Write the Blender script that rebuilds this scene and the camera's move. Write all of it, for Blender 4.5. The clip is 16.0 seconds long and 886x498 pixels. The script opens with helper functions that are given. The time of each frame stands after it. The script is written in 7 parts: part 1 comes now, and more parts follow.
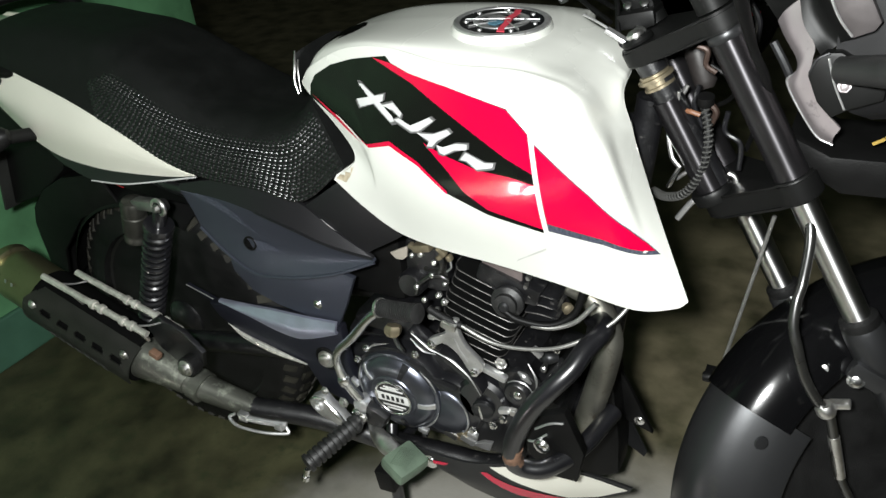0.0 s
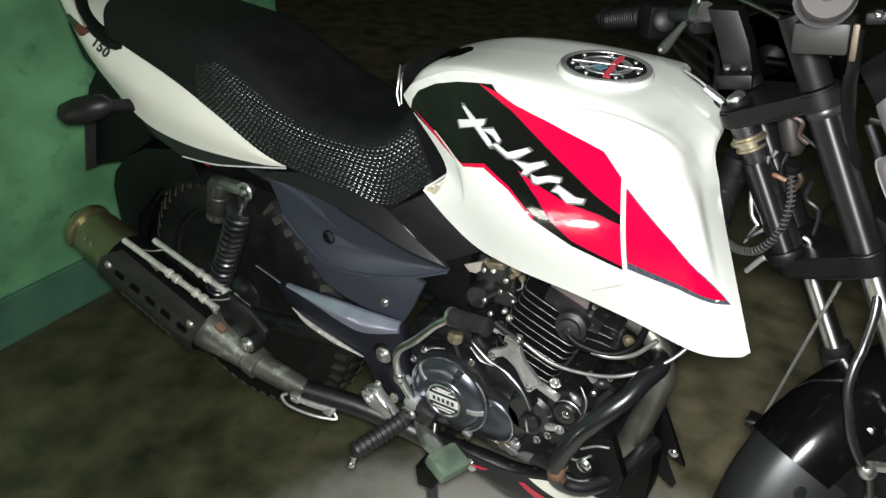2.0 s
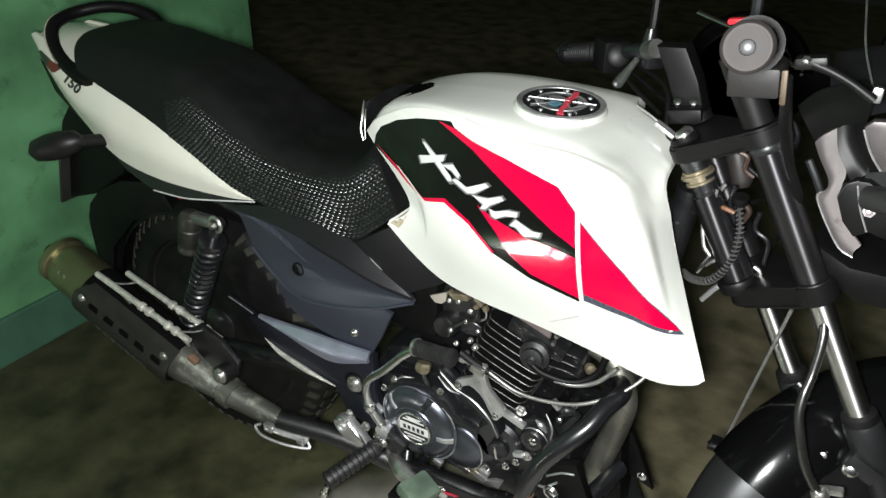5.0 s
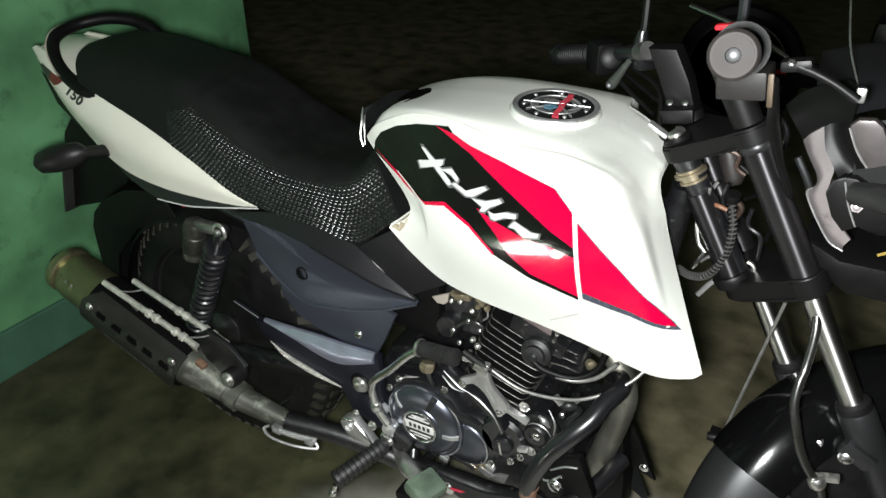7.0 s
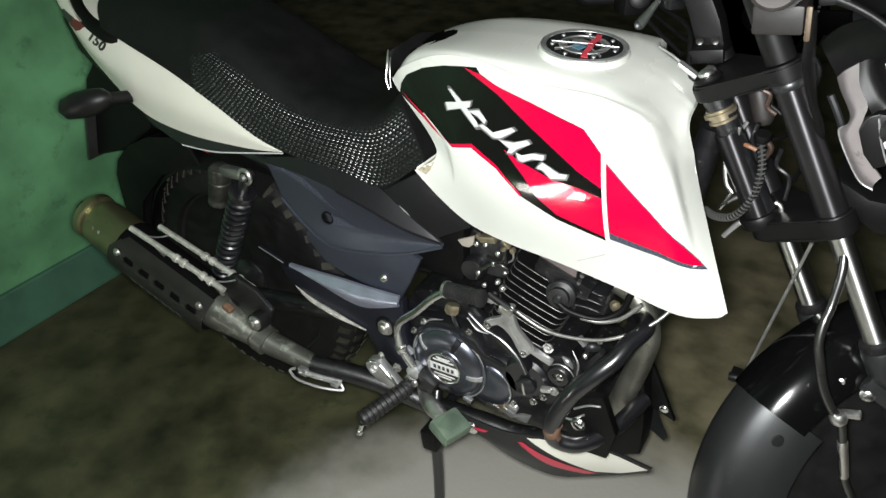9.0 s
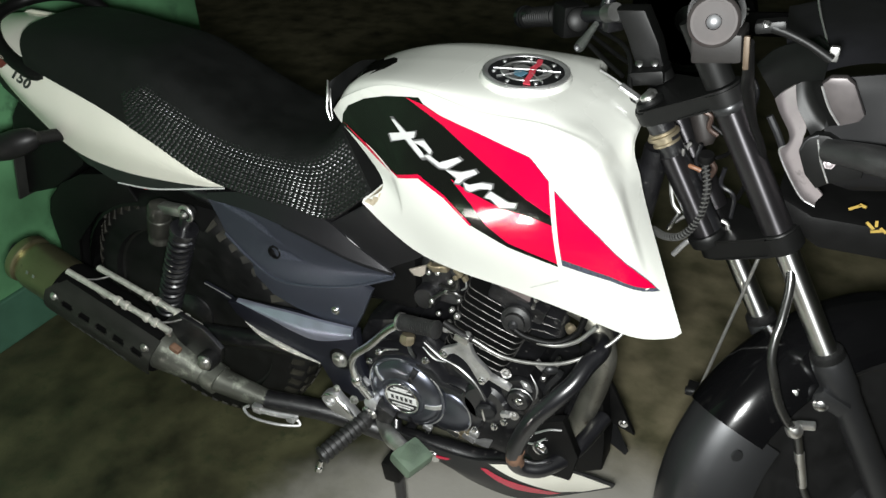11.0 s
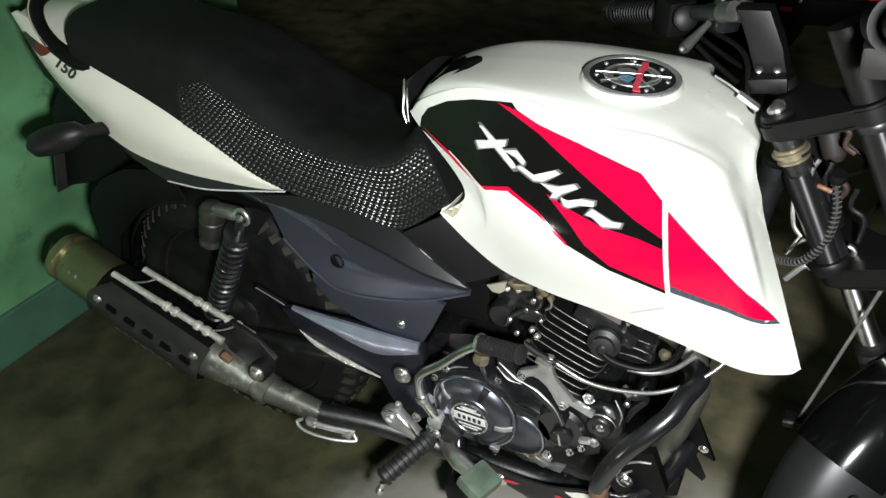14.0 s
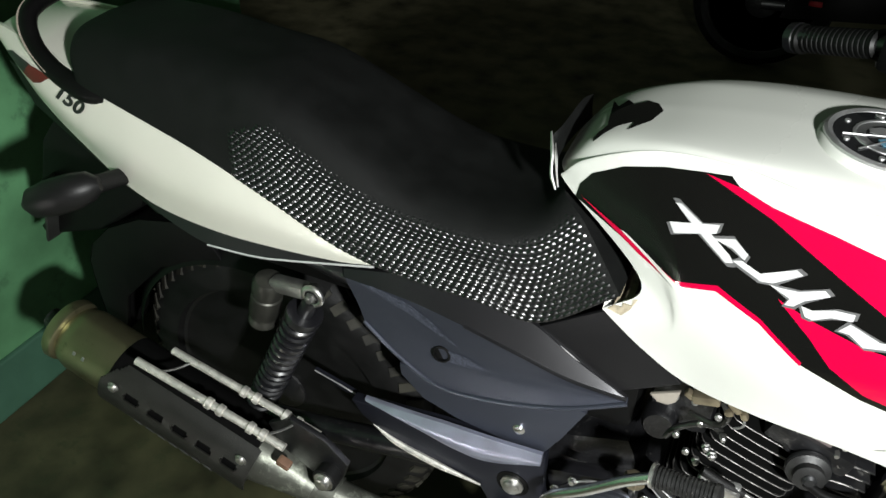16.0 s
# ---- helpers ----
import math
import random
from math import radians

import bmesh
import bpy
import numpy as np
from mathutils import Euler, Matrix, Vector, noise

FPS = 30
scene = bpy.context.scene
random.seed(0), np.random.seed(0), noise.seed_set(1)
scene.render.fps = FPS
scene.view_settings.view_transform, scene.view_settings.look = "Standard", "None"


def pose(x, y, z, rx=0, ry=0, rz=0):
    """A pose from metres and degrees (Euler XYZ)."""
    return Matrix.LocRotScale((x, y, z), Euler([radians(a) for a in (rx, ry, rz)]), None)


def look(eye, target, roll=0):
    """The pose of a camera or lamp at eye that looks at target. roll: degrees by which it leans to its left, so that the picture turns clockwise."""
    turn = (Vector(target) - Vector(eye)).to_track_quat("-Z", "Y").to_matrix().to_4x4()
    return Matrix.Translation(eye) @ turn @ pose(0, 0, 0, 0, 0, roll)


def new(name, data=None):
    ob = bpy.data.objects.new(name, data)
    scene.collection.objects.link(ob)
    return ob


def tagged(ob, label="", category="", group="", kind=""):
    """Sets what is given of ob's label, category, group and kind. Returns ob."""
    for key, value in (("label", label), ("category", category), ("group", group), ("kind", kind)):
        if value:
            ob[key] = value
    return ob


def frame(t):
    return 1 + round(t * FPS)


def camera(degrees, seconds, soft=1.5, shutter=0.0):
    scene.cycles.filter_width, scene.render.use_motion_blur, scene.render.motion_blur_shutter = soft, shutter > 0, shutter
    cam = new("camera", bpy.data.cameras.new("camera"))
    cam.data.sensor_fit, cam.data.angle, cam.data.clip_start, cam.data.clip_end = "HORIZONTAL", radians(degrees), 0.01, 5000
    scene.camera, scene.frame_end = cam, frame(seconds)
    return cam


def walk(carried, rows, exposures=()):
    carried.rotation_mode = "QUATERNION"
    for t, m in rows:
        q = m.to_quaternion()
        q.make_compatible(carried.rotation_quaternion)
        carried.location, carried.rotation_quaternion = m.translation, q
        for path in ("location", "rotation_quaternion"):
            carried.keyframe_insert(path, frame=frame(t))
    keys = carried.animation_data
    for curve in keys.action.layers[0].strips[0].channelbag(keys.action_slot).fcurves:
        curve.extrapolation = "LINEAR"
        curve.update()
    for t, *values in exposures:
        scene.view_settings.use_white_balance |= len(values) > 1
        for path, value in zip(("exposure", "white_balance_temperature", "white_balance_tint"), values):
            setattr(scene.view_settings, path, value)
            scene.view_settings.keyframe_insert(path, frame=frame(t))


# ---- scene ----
cam = camera(61.0, 16.0)
PATH = [
    (0, (1.172, -0.898, 1.249), (0.294, 0.566, 0.208), -5.2),
    (0.5, (1.162, -0.911, 1.241), (0.269, 0.517, 0.162), -3.1),
    (1, (1.098, -0.918, 1.192), (0.188, 0.505, 0.121), 0.0),
    (1.5, (1.11, -0.953, 1.287), (0.195, 0.473, 0.225), 1.0),
    (2, (1.116, -0.979, 1.307), (0.205, 0.462, 0.262), 1.6),
    (2.5, (1.105, -0.987, 1.302), (0.205, 0.462, 0.257), 2.0),
    (3, (1.104, -0.983, 1.302), (0.21, 0.468, 0.256), 2.0),
    (3.5, (1.109, -0.977, 1.306), (0.22, 0.48, 0.264), 2.2),
    (4, (1.122, -0.975, 1.31), (0.233, 0.488, 0.275), 2.1),
    (4.5, (1.139, -0.963, 1.321), (0.242, 0.503, 0.298), 1.6),
    (4.7, (1.146, -0.961, 1.331), (0.247, 0.508, 0.313), 1.4),
    (6.8, (1.158, -0.974, 1.362), (0.263, 0.508, 0.36), -0.2),
    (7, (1.157, -0.977, 1.363), (0.262, 0.491, 0.341), -0.3),
    (7.5, (1.153, -0.991, 1.346), (0.25, 0.432, 0.269), -0.7),
    (8, (1.153, -1.007, 1.348), (0.245, 0.385, 0.235), -0.8),
    (10.5, (1.131, -1.0, 1.365), (0.324, 0.443, 0.238), -1.1),
    (11, (1.128, -0.975, 1.375), (0.352, 0.495, 0.262), -1.4),
    (11.5, (1.119, -0.963, 1.382), (0.357, 0.513, 0.267), -2.2),
    (12, (1.102, -0.959, 1.367), (0.334, 0.51, 0.248), -2.7),
    (12.5, (1.081, -0.956, 1.359), (0.283, 0.489, 0.23), -2.5),
    (13, (1.052, -0.946, 1.357), (0.222, 0.477, 0.223), -1.7),
    (13.5, (1.028, -0.921, 1.376), (0.21, 0.501, 0.231), -1.3),
    (14, (0.985, -0.931, 1.369), (0.199, 0.498, 0.212), -0.9),
    (14.5, (0.951, -0.963, 1.351), (0.177, 0.471, 0.191), -0.2),
    (15, (0.894, -0.929, 1.341), (0.099, 0.482, 0.168), -0.4),
    (15.5, (0.755, -0.816, 1.345), (-0.025, 0.592, 0.158), -0.0),
    (16, (0.637, -0.773, 1.33), (-0.021, 0.685, 0.13), 1.1),
]
walk(cam, [(t, look(eye, target, roll)) for t, eye, target, roll in PATH], ((0, 0.02), (11, 0.03), (14.5, 0.06), (15.5, 0.12), (16, 0.20)))

# ---- light: a phone torch held beside the camera, and a dim room ----
world = bpy.data.worlds.new("night")
scene.world = world
world.use_nodes = True
world.node_tree.nodes["Background"].inputs[0].default_value = (0.68, 0.75, 0.62, 1)
world.node_tree.nodes["Background"].inputs[1].default_value = 0.030
torch_data = bpy.data.lights.new("phone_torch", "SPOT")
torch_data.energy, torch_data.shadow_soft_size = 108, 0.035
torch_data.spot_size, torch_data.spot_blend = radians(165), 0.5
torch_data.color = (0.975, 1.0, 0.985)
torch = new("phone_torch", torch_data)
torch.matrix_world = look((1.12, -0.98, 1.33), (0.40, 0.0, 0.60))

# ---- materials ----


def mat(name, color, rough=0.5, metal=0.0, scale=40.0, var=0.15, bump=0.1, coat=0.0, wear=0.0, wear_color=None, grain=400.0, spec=0.5, rvar=1.0):
    """A surface with colour variation at two scales, uneven gloss and fine relief."""
    m = bpy.data.materials.new(name)
    m.use_nodes = True
    nt = m.node_tree
    n, l = nt.nodes, nt.links
    b = n["Principled BSDF"]
    b.inputs["Metallic"].default_value = metal
    b.inputs["Coat Weight"].default_value = coat
    b.inputs["Coat Roughness"].default_value = 0.025
    b.inputs["Specular IOR Level"].default_value = spec
    tc = n.new("ShaderNodeTexCoord")
    big, fine = n.new("ShaderNodeTexNoise"), n.new("ShaderNodeTexNoise")
    big.inputs["Scale"].default_value, big.inputs["Detail"].default_value = scale, 6
    fine.inputs["Scale"].default_value, fine.inputs["Detail"].default_value = grain, 3
    l.new(tc.outputs["Object"], big.inputs["Vector"])
    l.new(tc.outputs["Object"], fine.inputs["Vector"])
    ramp = n.new("ShaderNodeValToRGB")
    lo = [max(0, c * (1 - var)) for c in color]
    hi = [min(1, c * (1 + var)) for c in color]
    ramp.color_ramp.elements[0].color, ramp.color_ramp.elements[1].color = (*lo, 1), (*hi, 1)
    ramp.color_ramp.elements[0].position, ramp.color_ramp.elements[1].position = 0.3, 0.7
    l.new(big.outputs["Fac"], ramp.inputs["Fac"])
    out = ramp.outputs["Color"]
    if wear > 0:
        spots = n.new("ShaderNodeTexNoise")
        spots.inputs["Scale"].default_value, spots.inputs["Detail"].default_value, spots.inputs["Roughness"].default_value = scale * 2.3, 8, 0.7
        l.new(tc.outputs["Object"], spots.inputs["Vector"])
        cut = n.new("ShaderNodeValToRGB")
        cut.color_ramp.elements[0].position, cut.color_ramp.elements[1].position = 0.62 - 0.2 * wear, 0.72
        l.new(spots.outputs["Fac"], cut.inputs["Fac"])
        mix = n.new("ShaderNodeMix")
        mix.data_type = "RGBA"
        mix.inputs["B"].default_value = (*(wear_color or (0.25, 0.22, 0.18)), 1)
        l.new(cut.outputs["Color"], mix.inputs["Factor"])
        l.new(out, mix.inputs["A"])
        out = mix.outputs["Result"]
    l.new(out, b.inputs["Base Color"])
    rr = n.new("ShaderNodeMapRange")
    rr.inputs["To Min"].default_value, rr.inputs["To Max"].default_value = max(0.02, rough * (1 - 0.2 * rvar)), min(1, rough * (1 + 0.25 * rvar))
    l.new(big.outputs["Fac"], rr.inputs["Value"])
    l.new(rr.outputs["Result"], b.inputs["Roughness"])
    if bump > 0:
        bm_ = n.new("ShaderNodeBump")
        bm_.inputs["Strength"].default_value, bm_.inputs["Distance"].default_value = bump, 0.002
        l.new(fine.outputs["Fac"], bm_.inputs["Height"])
        l.new(bm_.outputs["Normal"], b.inputs["Normal"])
    return m


WHITE = mat("white_pearl_paint", (0.61, 0.62, 0.575), 0.26, scale=6, var=0.03, bump=0.0, coat=0.4)
CREAM = mat("tail_white_paint", (0.76, 0.75, 0.66), 0.34, scale=6, var=0.04, bump=0.0, coat=0.4)
RED = mat("red_vinyl", (0.50, 0.0012, 0.036), 0.10, scale=8, var=0.04, bump=0.0, coat=1.0)
BLACKVINYL = mat("black_vinyl", (0.005, 0.005, 0.0045), 0.09, scale=8, var=0.1, bump=0.0, coat=0.35, spec=0.35)
SILVERVINYL = mat("silver_vinyl", (0.75, 0.75, 0.75), 0.25, metal=0.3, bump=0.0, var=0.03)
DARKLINE = mat("dark_outline", (0.02, 0.02, 0.02), 0.3, bump=0.0)
SEATCLOTH = mat("seat_cover", (0.0050, 0.0054, 0.0052), 0.58, scale=25, var=0.2, bump=0.4, grain=900, spec=0.24)
PANEL = mat("grey_plastic", (0.078, 0.086, 0.116), 0.39, metal=0.66, scale=5, var=0.06, bump=0.03, grain=1500, rvar=0.1, spec=1.0)
HANGER = mat("blue_black_metallic", (0.034, 0.036, 0.052), 0.34, metal=0.7, scale=12, var=0.1, bump=0.03, rvar=0.3, spec=0.9)
COVERGREY = mat("frame_cover_grey", (0.024, 0.0235, 0.026), 0.38, metal=0.6, scale=6, var=0.06, bump=0.05, grain=1500, rvar=0.1, spec=0.7)
BLACKPAINT = mat("black_gloss_paint", (0.008, 0.008, 0.0095), 0.30, scale=20, var=0.2, bump=0.02, coat=0.4, spec=0.8)
BLACKMETAL = mat("black_engine_paint", (0.007, 0.007, 0.008), 0.34, metal=0.1, scale=45, var=0.3, bump=0.25, wear=0.12, wear_color=(0.11, 0.105, 0.10), spec=1.0)
BLACKPLASTIC = mat("black_plastic", (0.0040, 0.0040, 0.0040), 0.46, scale=30, var=0.2, bump=0.12, spec=0.16)
RUBBER = mat("rubber", (0.0060, 0.0060, 0.0060), 0.52, scale=30, var=0.3, bump=0.35, grain=700, spec=0.3)
DULLALLOY = mat("dull_alloy", (0.34, 0.34, 0.33), 0.40, metal=0.95, scale=50, var=0.2, bump=0.08)
DUSTYRUBBER = mat("dusty_tread_rubber", (0.021, 0.020, 0.015), 0.62, scale=22, var=0.9, bump=0.4, grain=500, spec=0.3)
WORNRUBBER = mat("worn_rubber", (0.012, 0.012, 0.012), 0.46, scale=40, var=0.3, bump=0.2, grain=700, spec=0.6)
SATINBLACK = mat("satin_black_cast", (0.0038, 0.0039, 0.0038), 0.46, scale=20, var=0.15, bump=0.03, rvar=0.3, spec=0.26)
SLEEVE = mat("black_fork_sleeve", (0.065, 0.062, 0.066), 0.40, metal=0.9, scale=20, var=0.1, bump=0.02, rvar=0.3)
FORKCHROME = mat("fork_chrome", (0.90, 0.90, 0.89), 0.34, metal=1.0, scale=30, var=0.05, bump=0.01, rvar=0.3)
CLUTCHPAINT = mat("dark_metallic_cover", (0.165, 0.175, 0.210), 0.34, metal=0.95, scale=20, var=0.1, bump=0.02, coat=0.3, rvar=0.3)
BADGE = mat("pale_badge", (0.66, 0.66, 0.64), 0.5, bump=0.05)
CHROME = mat("chrome", (0.92, 0.92, 0.91), 0.24, metal=1.0, scale=30, var=0.08, bump=0.02, wear=0.06, wear_color=(0.5, 0.46, 0.4), rvar=0.4)
STEEL = mat("steel", (0.74, 0.73, 0.71), 0.38, metal=1.0, scale=60, var=0.2, bump=0.08, wear=0.12, wear_color=(0.34, 0.29, 0.24), rvar=0.6)
RODSTEEL = mat("worn_plated_steel", (0.80, 0.78, 0.72), 0.50, metal=0.8, scale=70, var=0.2, bump=0.1, wear=0.15, wear_color=(0.30, 0.26, 0.19))
ALU = mat("cast_aluminium", (0.66, 0.66, 0.66), 0.42, metal=0.9, scale=40, var=0.15, bump=0.18, wear=0.12, wear_color=(0.36, 0.34, 0.30))
GOLDNUT = mat("zinc_yellow_steel", (0.34, 0.29, 0.20), 0.36, metal=0.8, scale=50, var=0.25, bump=0.1)
MUFFLER = mat("muffler_steel", (0.27, 0.255, 0.150), 0.34, metal=0.9, scale=10, var=0.2, bump=0.06, wear=0.15, wear_color=(0.14, 0.12, 0.07))
PIPE = mat("heat_stained_pipe", (0.22, 0.215, 0.185), 0.46, metal=0.9, scale=22, var=0.25, bump=0.15, wear=0.35, wear_color=(0.09, 0.07, 0.05))
FENDERGREY = mat("satin_dark_grey", (0.050, 0.051, 0.053), 0.39, metal=0.75, scale=12, var=0.1, bump=0.03, wear=0.06, wear_color=(0.06, 0.06, 0.055), rvar=0.2)
HEADGREY = mat("headlamp_grey", (0.42, 0.375, 0.385), 0.36, metal=0.6, scale=14, var=0.08, bump=0.02, wear=0.06, wear_color=(0.15, 0.14, 0.14))
RUST = mat("rusty_steel", (0.20, 0.115, 0.075), 0.55, metal=0.3, scale=50, var=0.4, bump=0.3)
PEDALGREEN = mat("green_pedal", (0.10, 0.14, 0.10), 0.5, scale=30, var=0.3, bump=0.3)
REDPLASTIC = mat("red_plastic", (0.55, 0.02, 0.03), 0.3, bump=0.0)
YELLOWDAB = mat("yellow_sticker", (0.32, 0.22, 0.05), 0.4, bump=0.0)
LENS = mat("smoked_lens", (0.010, 0.010, 0.010), 0.4, bump=0.1, spec=0.3)
GALV = mat("galvanised_cable", (0.40, 0.40, 0.38), 0.36, metal=0.8, scale=60, var=0.15, bump=0.08)
CAPBLACK = mat("cap_black", (0.01, 0.01, 0.012), 0.15, bump=0.0, coat=1.0)
CAPBLUE = mat("cap_blue", (0.10, 0.22, 0.30), 0.25, bump=0.0)
CAPRED = mat("cap_red", (0.62, 0.06, 0.09), 0.3, bump=0.0)
CARBON = mat("carbon_print", (0.05, 0.055, 0.075), 0.35, scale=300, var=0.6, bump=0.2)
HOSE = mat("glossy_black_hose", (0.012, 0.012, 0.011), 0.28, scale=50, var=0.2, bump=0.03, spec=1.0, coat=0.5)


def wall_paint(name, low, high):
    m = mat(name, [(a + b) / 2 for a, b in zip(low, high)], 0.5, scale=5.0, var=0.36, bump=0.25, grain=70, wear=0.3, wear_color=(0.055, 0.14, 0.07))
    return m


GREENWALL = wall_paint("green_distemper", (0.090, 0.250, 0.115), (0.125, 0.305, 0.148))
TEALBAND = wall_paint("teal_dado", (0.042, 0.115, 0.074), (0.062, 0.147, 0.096))
PLASTER = mat("dim_plaster", (0.05, 0.065, 0.045), 0.7, scale=2, var=0.2, bump=0.3, grain=80)


def floor_material():
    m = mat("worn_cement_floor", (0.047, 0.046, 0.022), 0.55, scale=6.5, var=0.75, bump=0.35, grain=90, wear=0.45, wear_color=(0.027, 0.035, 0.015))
    nt = m.node_tree
    n, l = nt.nodes, nt.links
    b = n["Principled BSDF"]
    old = b.inputs["Base Color"].links[0].from_socket
    # pool of light painted into the floor colour as a paler patch
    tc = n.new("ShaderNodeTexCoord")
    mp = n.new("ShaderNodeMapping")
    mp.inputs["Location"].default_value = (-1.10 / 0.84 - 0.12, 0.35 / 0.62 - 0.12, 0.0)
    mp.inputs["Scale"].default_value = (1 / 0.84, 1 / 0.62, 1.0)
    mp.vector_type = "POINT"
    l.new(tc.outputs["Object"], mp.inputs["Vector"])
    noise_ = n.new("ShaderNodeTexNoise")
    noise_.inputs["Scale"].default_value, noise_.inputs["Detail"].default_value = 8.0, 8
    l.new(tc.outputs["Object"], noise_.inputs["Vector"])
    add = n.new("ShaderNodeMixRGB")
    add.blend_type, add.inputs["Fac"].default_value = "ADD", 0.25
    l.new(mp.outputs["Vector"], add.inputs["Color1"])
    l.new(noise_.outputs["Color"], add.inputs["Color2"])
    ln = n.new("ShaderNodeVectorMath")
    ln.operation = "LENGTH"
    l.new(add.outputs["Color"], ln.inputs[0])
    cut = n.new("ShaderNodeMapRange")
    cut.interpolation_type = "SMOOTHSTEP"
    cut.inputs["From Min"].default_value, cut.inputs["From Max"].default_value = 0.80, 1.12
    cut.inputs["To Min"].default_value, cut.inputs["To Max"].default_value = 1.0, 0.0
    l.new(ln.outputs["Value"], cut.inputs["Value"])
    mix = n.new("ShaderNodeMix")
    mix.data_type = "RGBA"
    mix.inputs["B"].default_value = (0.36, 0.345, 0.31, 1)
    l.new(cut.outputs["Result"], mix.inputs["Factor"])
    # torch light reaching ahead and beyond, painted in as lighter floor colour
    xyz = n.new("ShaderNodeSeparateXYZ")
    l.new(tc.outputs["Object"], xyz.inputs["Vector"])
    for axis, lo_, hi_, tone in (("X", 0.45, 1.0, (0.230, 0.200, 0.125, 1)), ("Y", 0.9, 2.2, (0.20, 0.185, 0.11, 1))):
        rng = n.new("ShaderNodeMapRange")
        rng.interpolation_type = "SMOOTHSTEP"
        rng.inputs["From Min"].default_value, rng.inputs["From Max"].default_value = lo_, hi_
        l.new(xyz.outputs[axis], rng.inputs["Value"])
        painted_light = n.new("ShaderNodeMath")
        painted_light.operation = "MULTIPLY"
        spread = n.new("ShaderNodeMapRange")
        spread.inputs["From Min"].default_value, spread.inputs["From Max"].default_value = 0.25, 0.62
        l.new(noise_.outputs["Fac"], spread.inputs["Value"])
        l.new(rng.outputs["Result"], painted_light.inputs[0])
        l.new(spread.outputs["Result"], painted_light.inputs[1])
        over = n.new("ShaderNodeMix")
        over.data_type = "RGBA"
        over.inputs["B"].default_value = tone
        l.new(painted_light.outputs["Value"], over.inputs["Factor"])
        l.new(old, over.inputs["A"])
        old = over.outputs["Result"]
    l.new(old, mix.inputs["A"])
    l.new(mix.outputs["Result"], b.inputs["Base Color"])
    return m


FLOOR = floor_material()



def drawn_along(material, axis):
    """A tube's finish: fine turning marks spread its sheen along the axis."""
    nt = material.node_tree
    b = nt.nodes["Principled BSDF"]
    b.inputs["Anisotropic"].default_value = 0.88
    way = nt.nodes.new("ShaderNodeCombineXYZ")
    for k in range(3):
        way.inputs[k].default_value = axis[k]
    nt.links.new(way.outputs[0], b.inputs["Tangent"])


for tube_finish in (SLEEVE, FORKCHROME):
    drawn_along(tube_finish, (0.4985, 0.0, -0.8669))

# ---- mesh helpers ----
V = Vector


def finish(name, bm, material, smooth=True, angle=40):
    bmesh.ops.recalc_face_normals(bm, faces=bm.faces)
    me = bpy.data.meshes.new(name)
    if smooth:
        for f in bm.faces:
            f.smooth = True
        lim = radians(angle)
        for e in bm.edges:
            if len(e.link_faces) == 2 and e.calc_face_angle(0) > lim:
                e.smooth = False
    bm.to_mesh(me)
    bm.free()
    me.materials.append(material)
    return me


def part(name, bm, material, parent=None, label="", smooth=True, angle=40):
    """One mesh object under a thing or under a part."""
    ob = new(name, finish(name, bm, material, smooth, angle))
    if parent is not None:
        ob.parent = parent
    if label:
        ob["label"] = label
    return ob


def thing(name, label, category, at=(0, 0, 0)):
    ob = new(name)
    ob.location = at
    return tagged(ob, label, category)


def spline(pts, n=6, closed=False):
    """A smooth line through the points, n steps between each two."""
    p = [V(q) for q in pts]
    k = len(p)
    out = []
    for i in range(k if closed else k - 1):
        if closed:
            a, b, c, d = p[i - 1], p[i], p[(i + 1) % k], p[(i + 2) % k]
        else:
            b, c = p[i], p[i + 1]
            a = p[i - 1] if i else b + (b - c)
            d = p[i + 2] if i + 2 < k else c + (c - b)
        for j in range(n):
            t = j / n
            out.append(0.5 * ((2 * b) + (c - a) * t + (2 * a - 5 * b + 4 * c - d) * t * t + (3 * b - a - 3 * c + d) * t ** 3))
    if not closed:
        out.append(p[-1])
    return out


def loft(bm, rows, closed_u=False, closed_v=False, cap=False):
    """Quads between rows of equal length."""
    vs = [[bm.verts.new(p) for p in row] for row in rows]
    nr, nc = len(vs), len(vs[0])
    for i in range(nr if closed_v else nr - 1):
        for j in range(nc if closed_u else nc - 1):
            a, b = vs[i], vs[(i + 1) % nr]
            try:
                bm.faces.new((a[j], a[(j + 1) % nc], b[(j + 1) % nc], b[j]))
            except ValueError:
                pass
    if cap:
        for row in (vs[0], vs[-1]):
            try:
                bm.faces.new(row)
            except ValueError:
                pass
    return vs


def tube(bm, pts, r, seg=12, cap=True):
    """A round bar along the points; r is one radius or one for each point."""
    pts = [V(p) for p in pts]
    rs = r if isinstance(r, (list, tuple)) else [r] * len(pts)
    side = None
    rows = []
    for i, p in enumerate(pts):
        d = (pts[min(i + 1, len(pts) - 1)] - pts[max(i - 1, 0)]).normalized()
        if side is None:
            side = d.orthogonal().normalized()
        side = (side - d * side.dot(d)).normalized()
        up = d.cross(side)
        rows.append([p + rs[i] * (math.cos(2 * math.pi * k / seg) * side + math.sin(2 * math.pi * k / seg) * up) for k in range(seg)])
    loft(bm, rows, closed_u=True, cap=cap)
    return bm


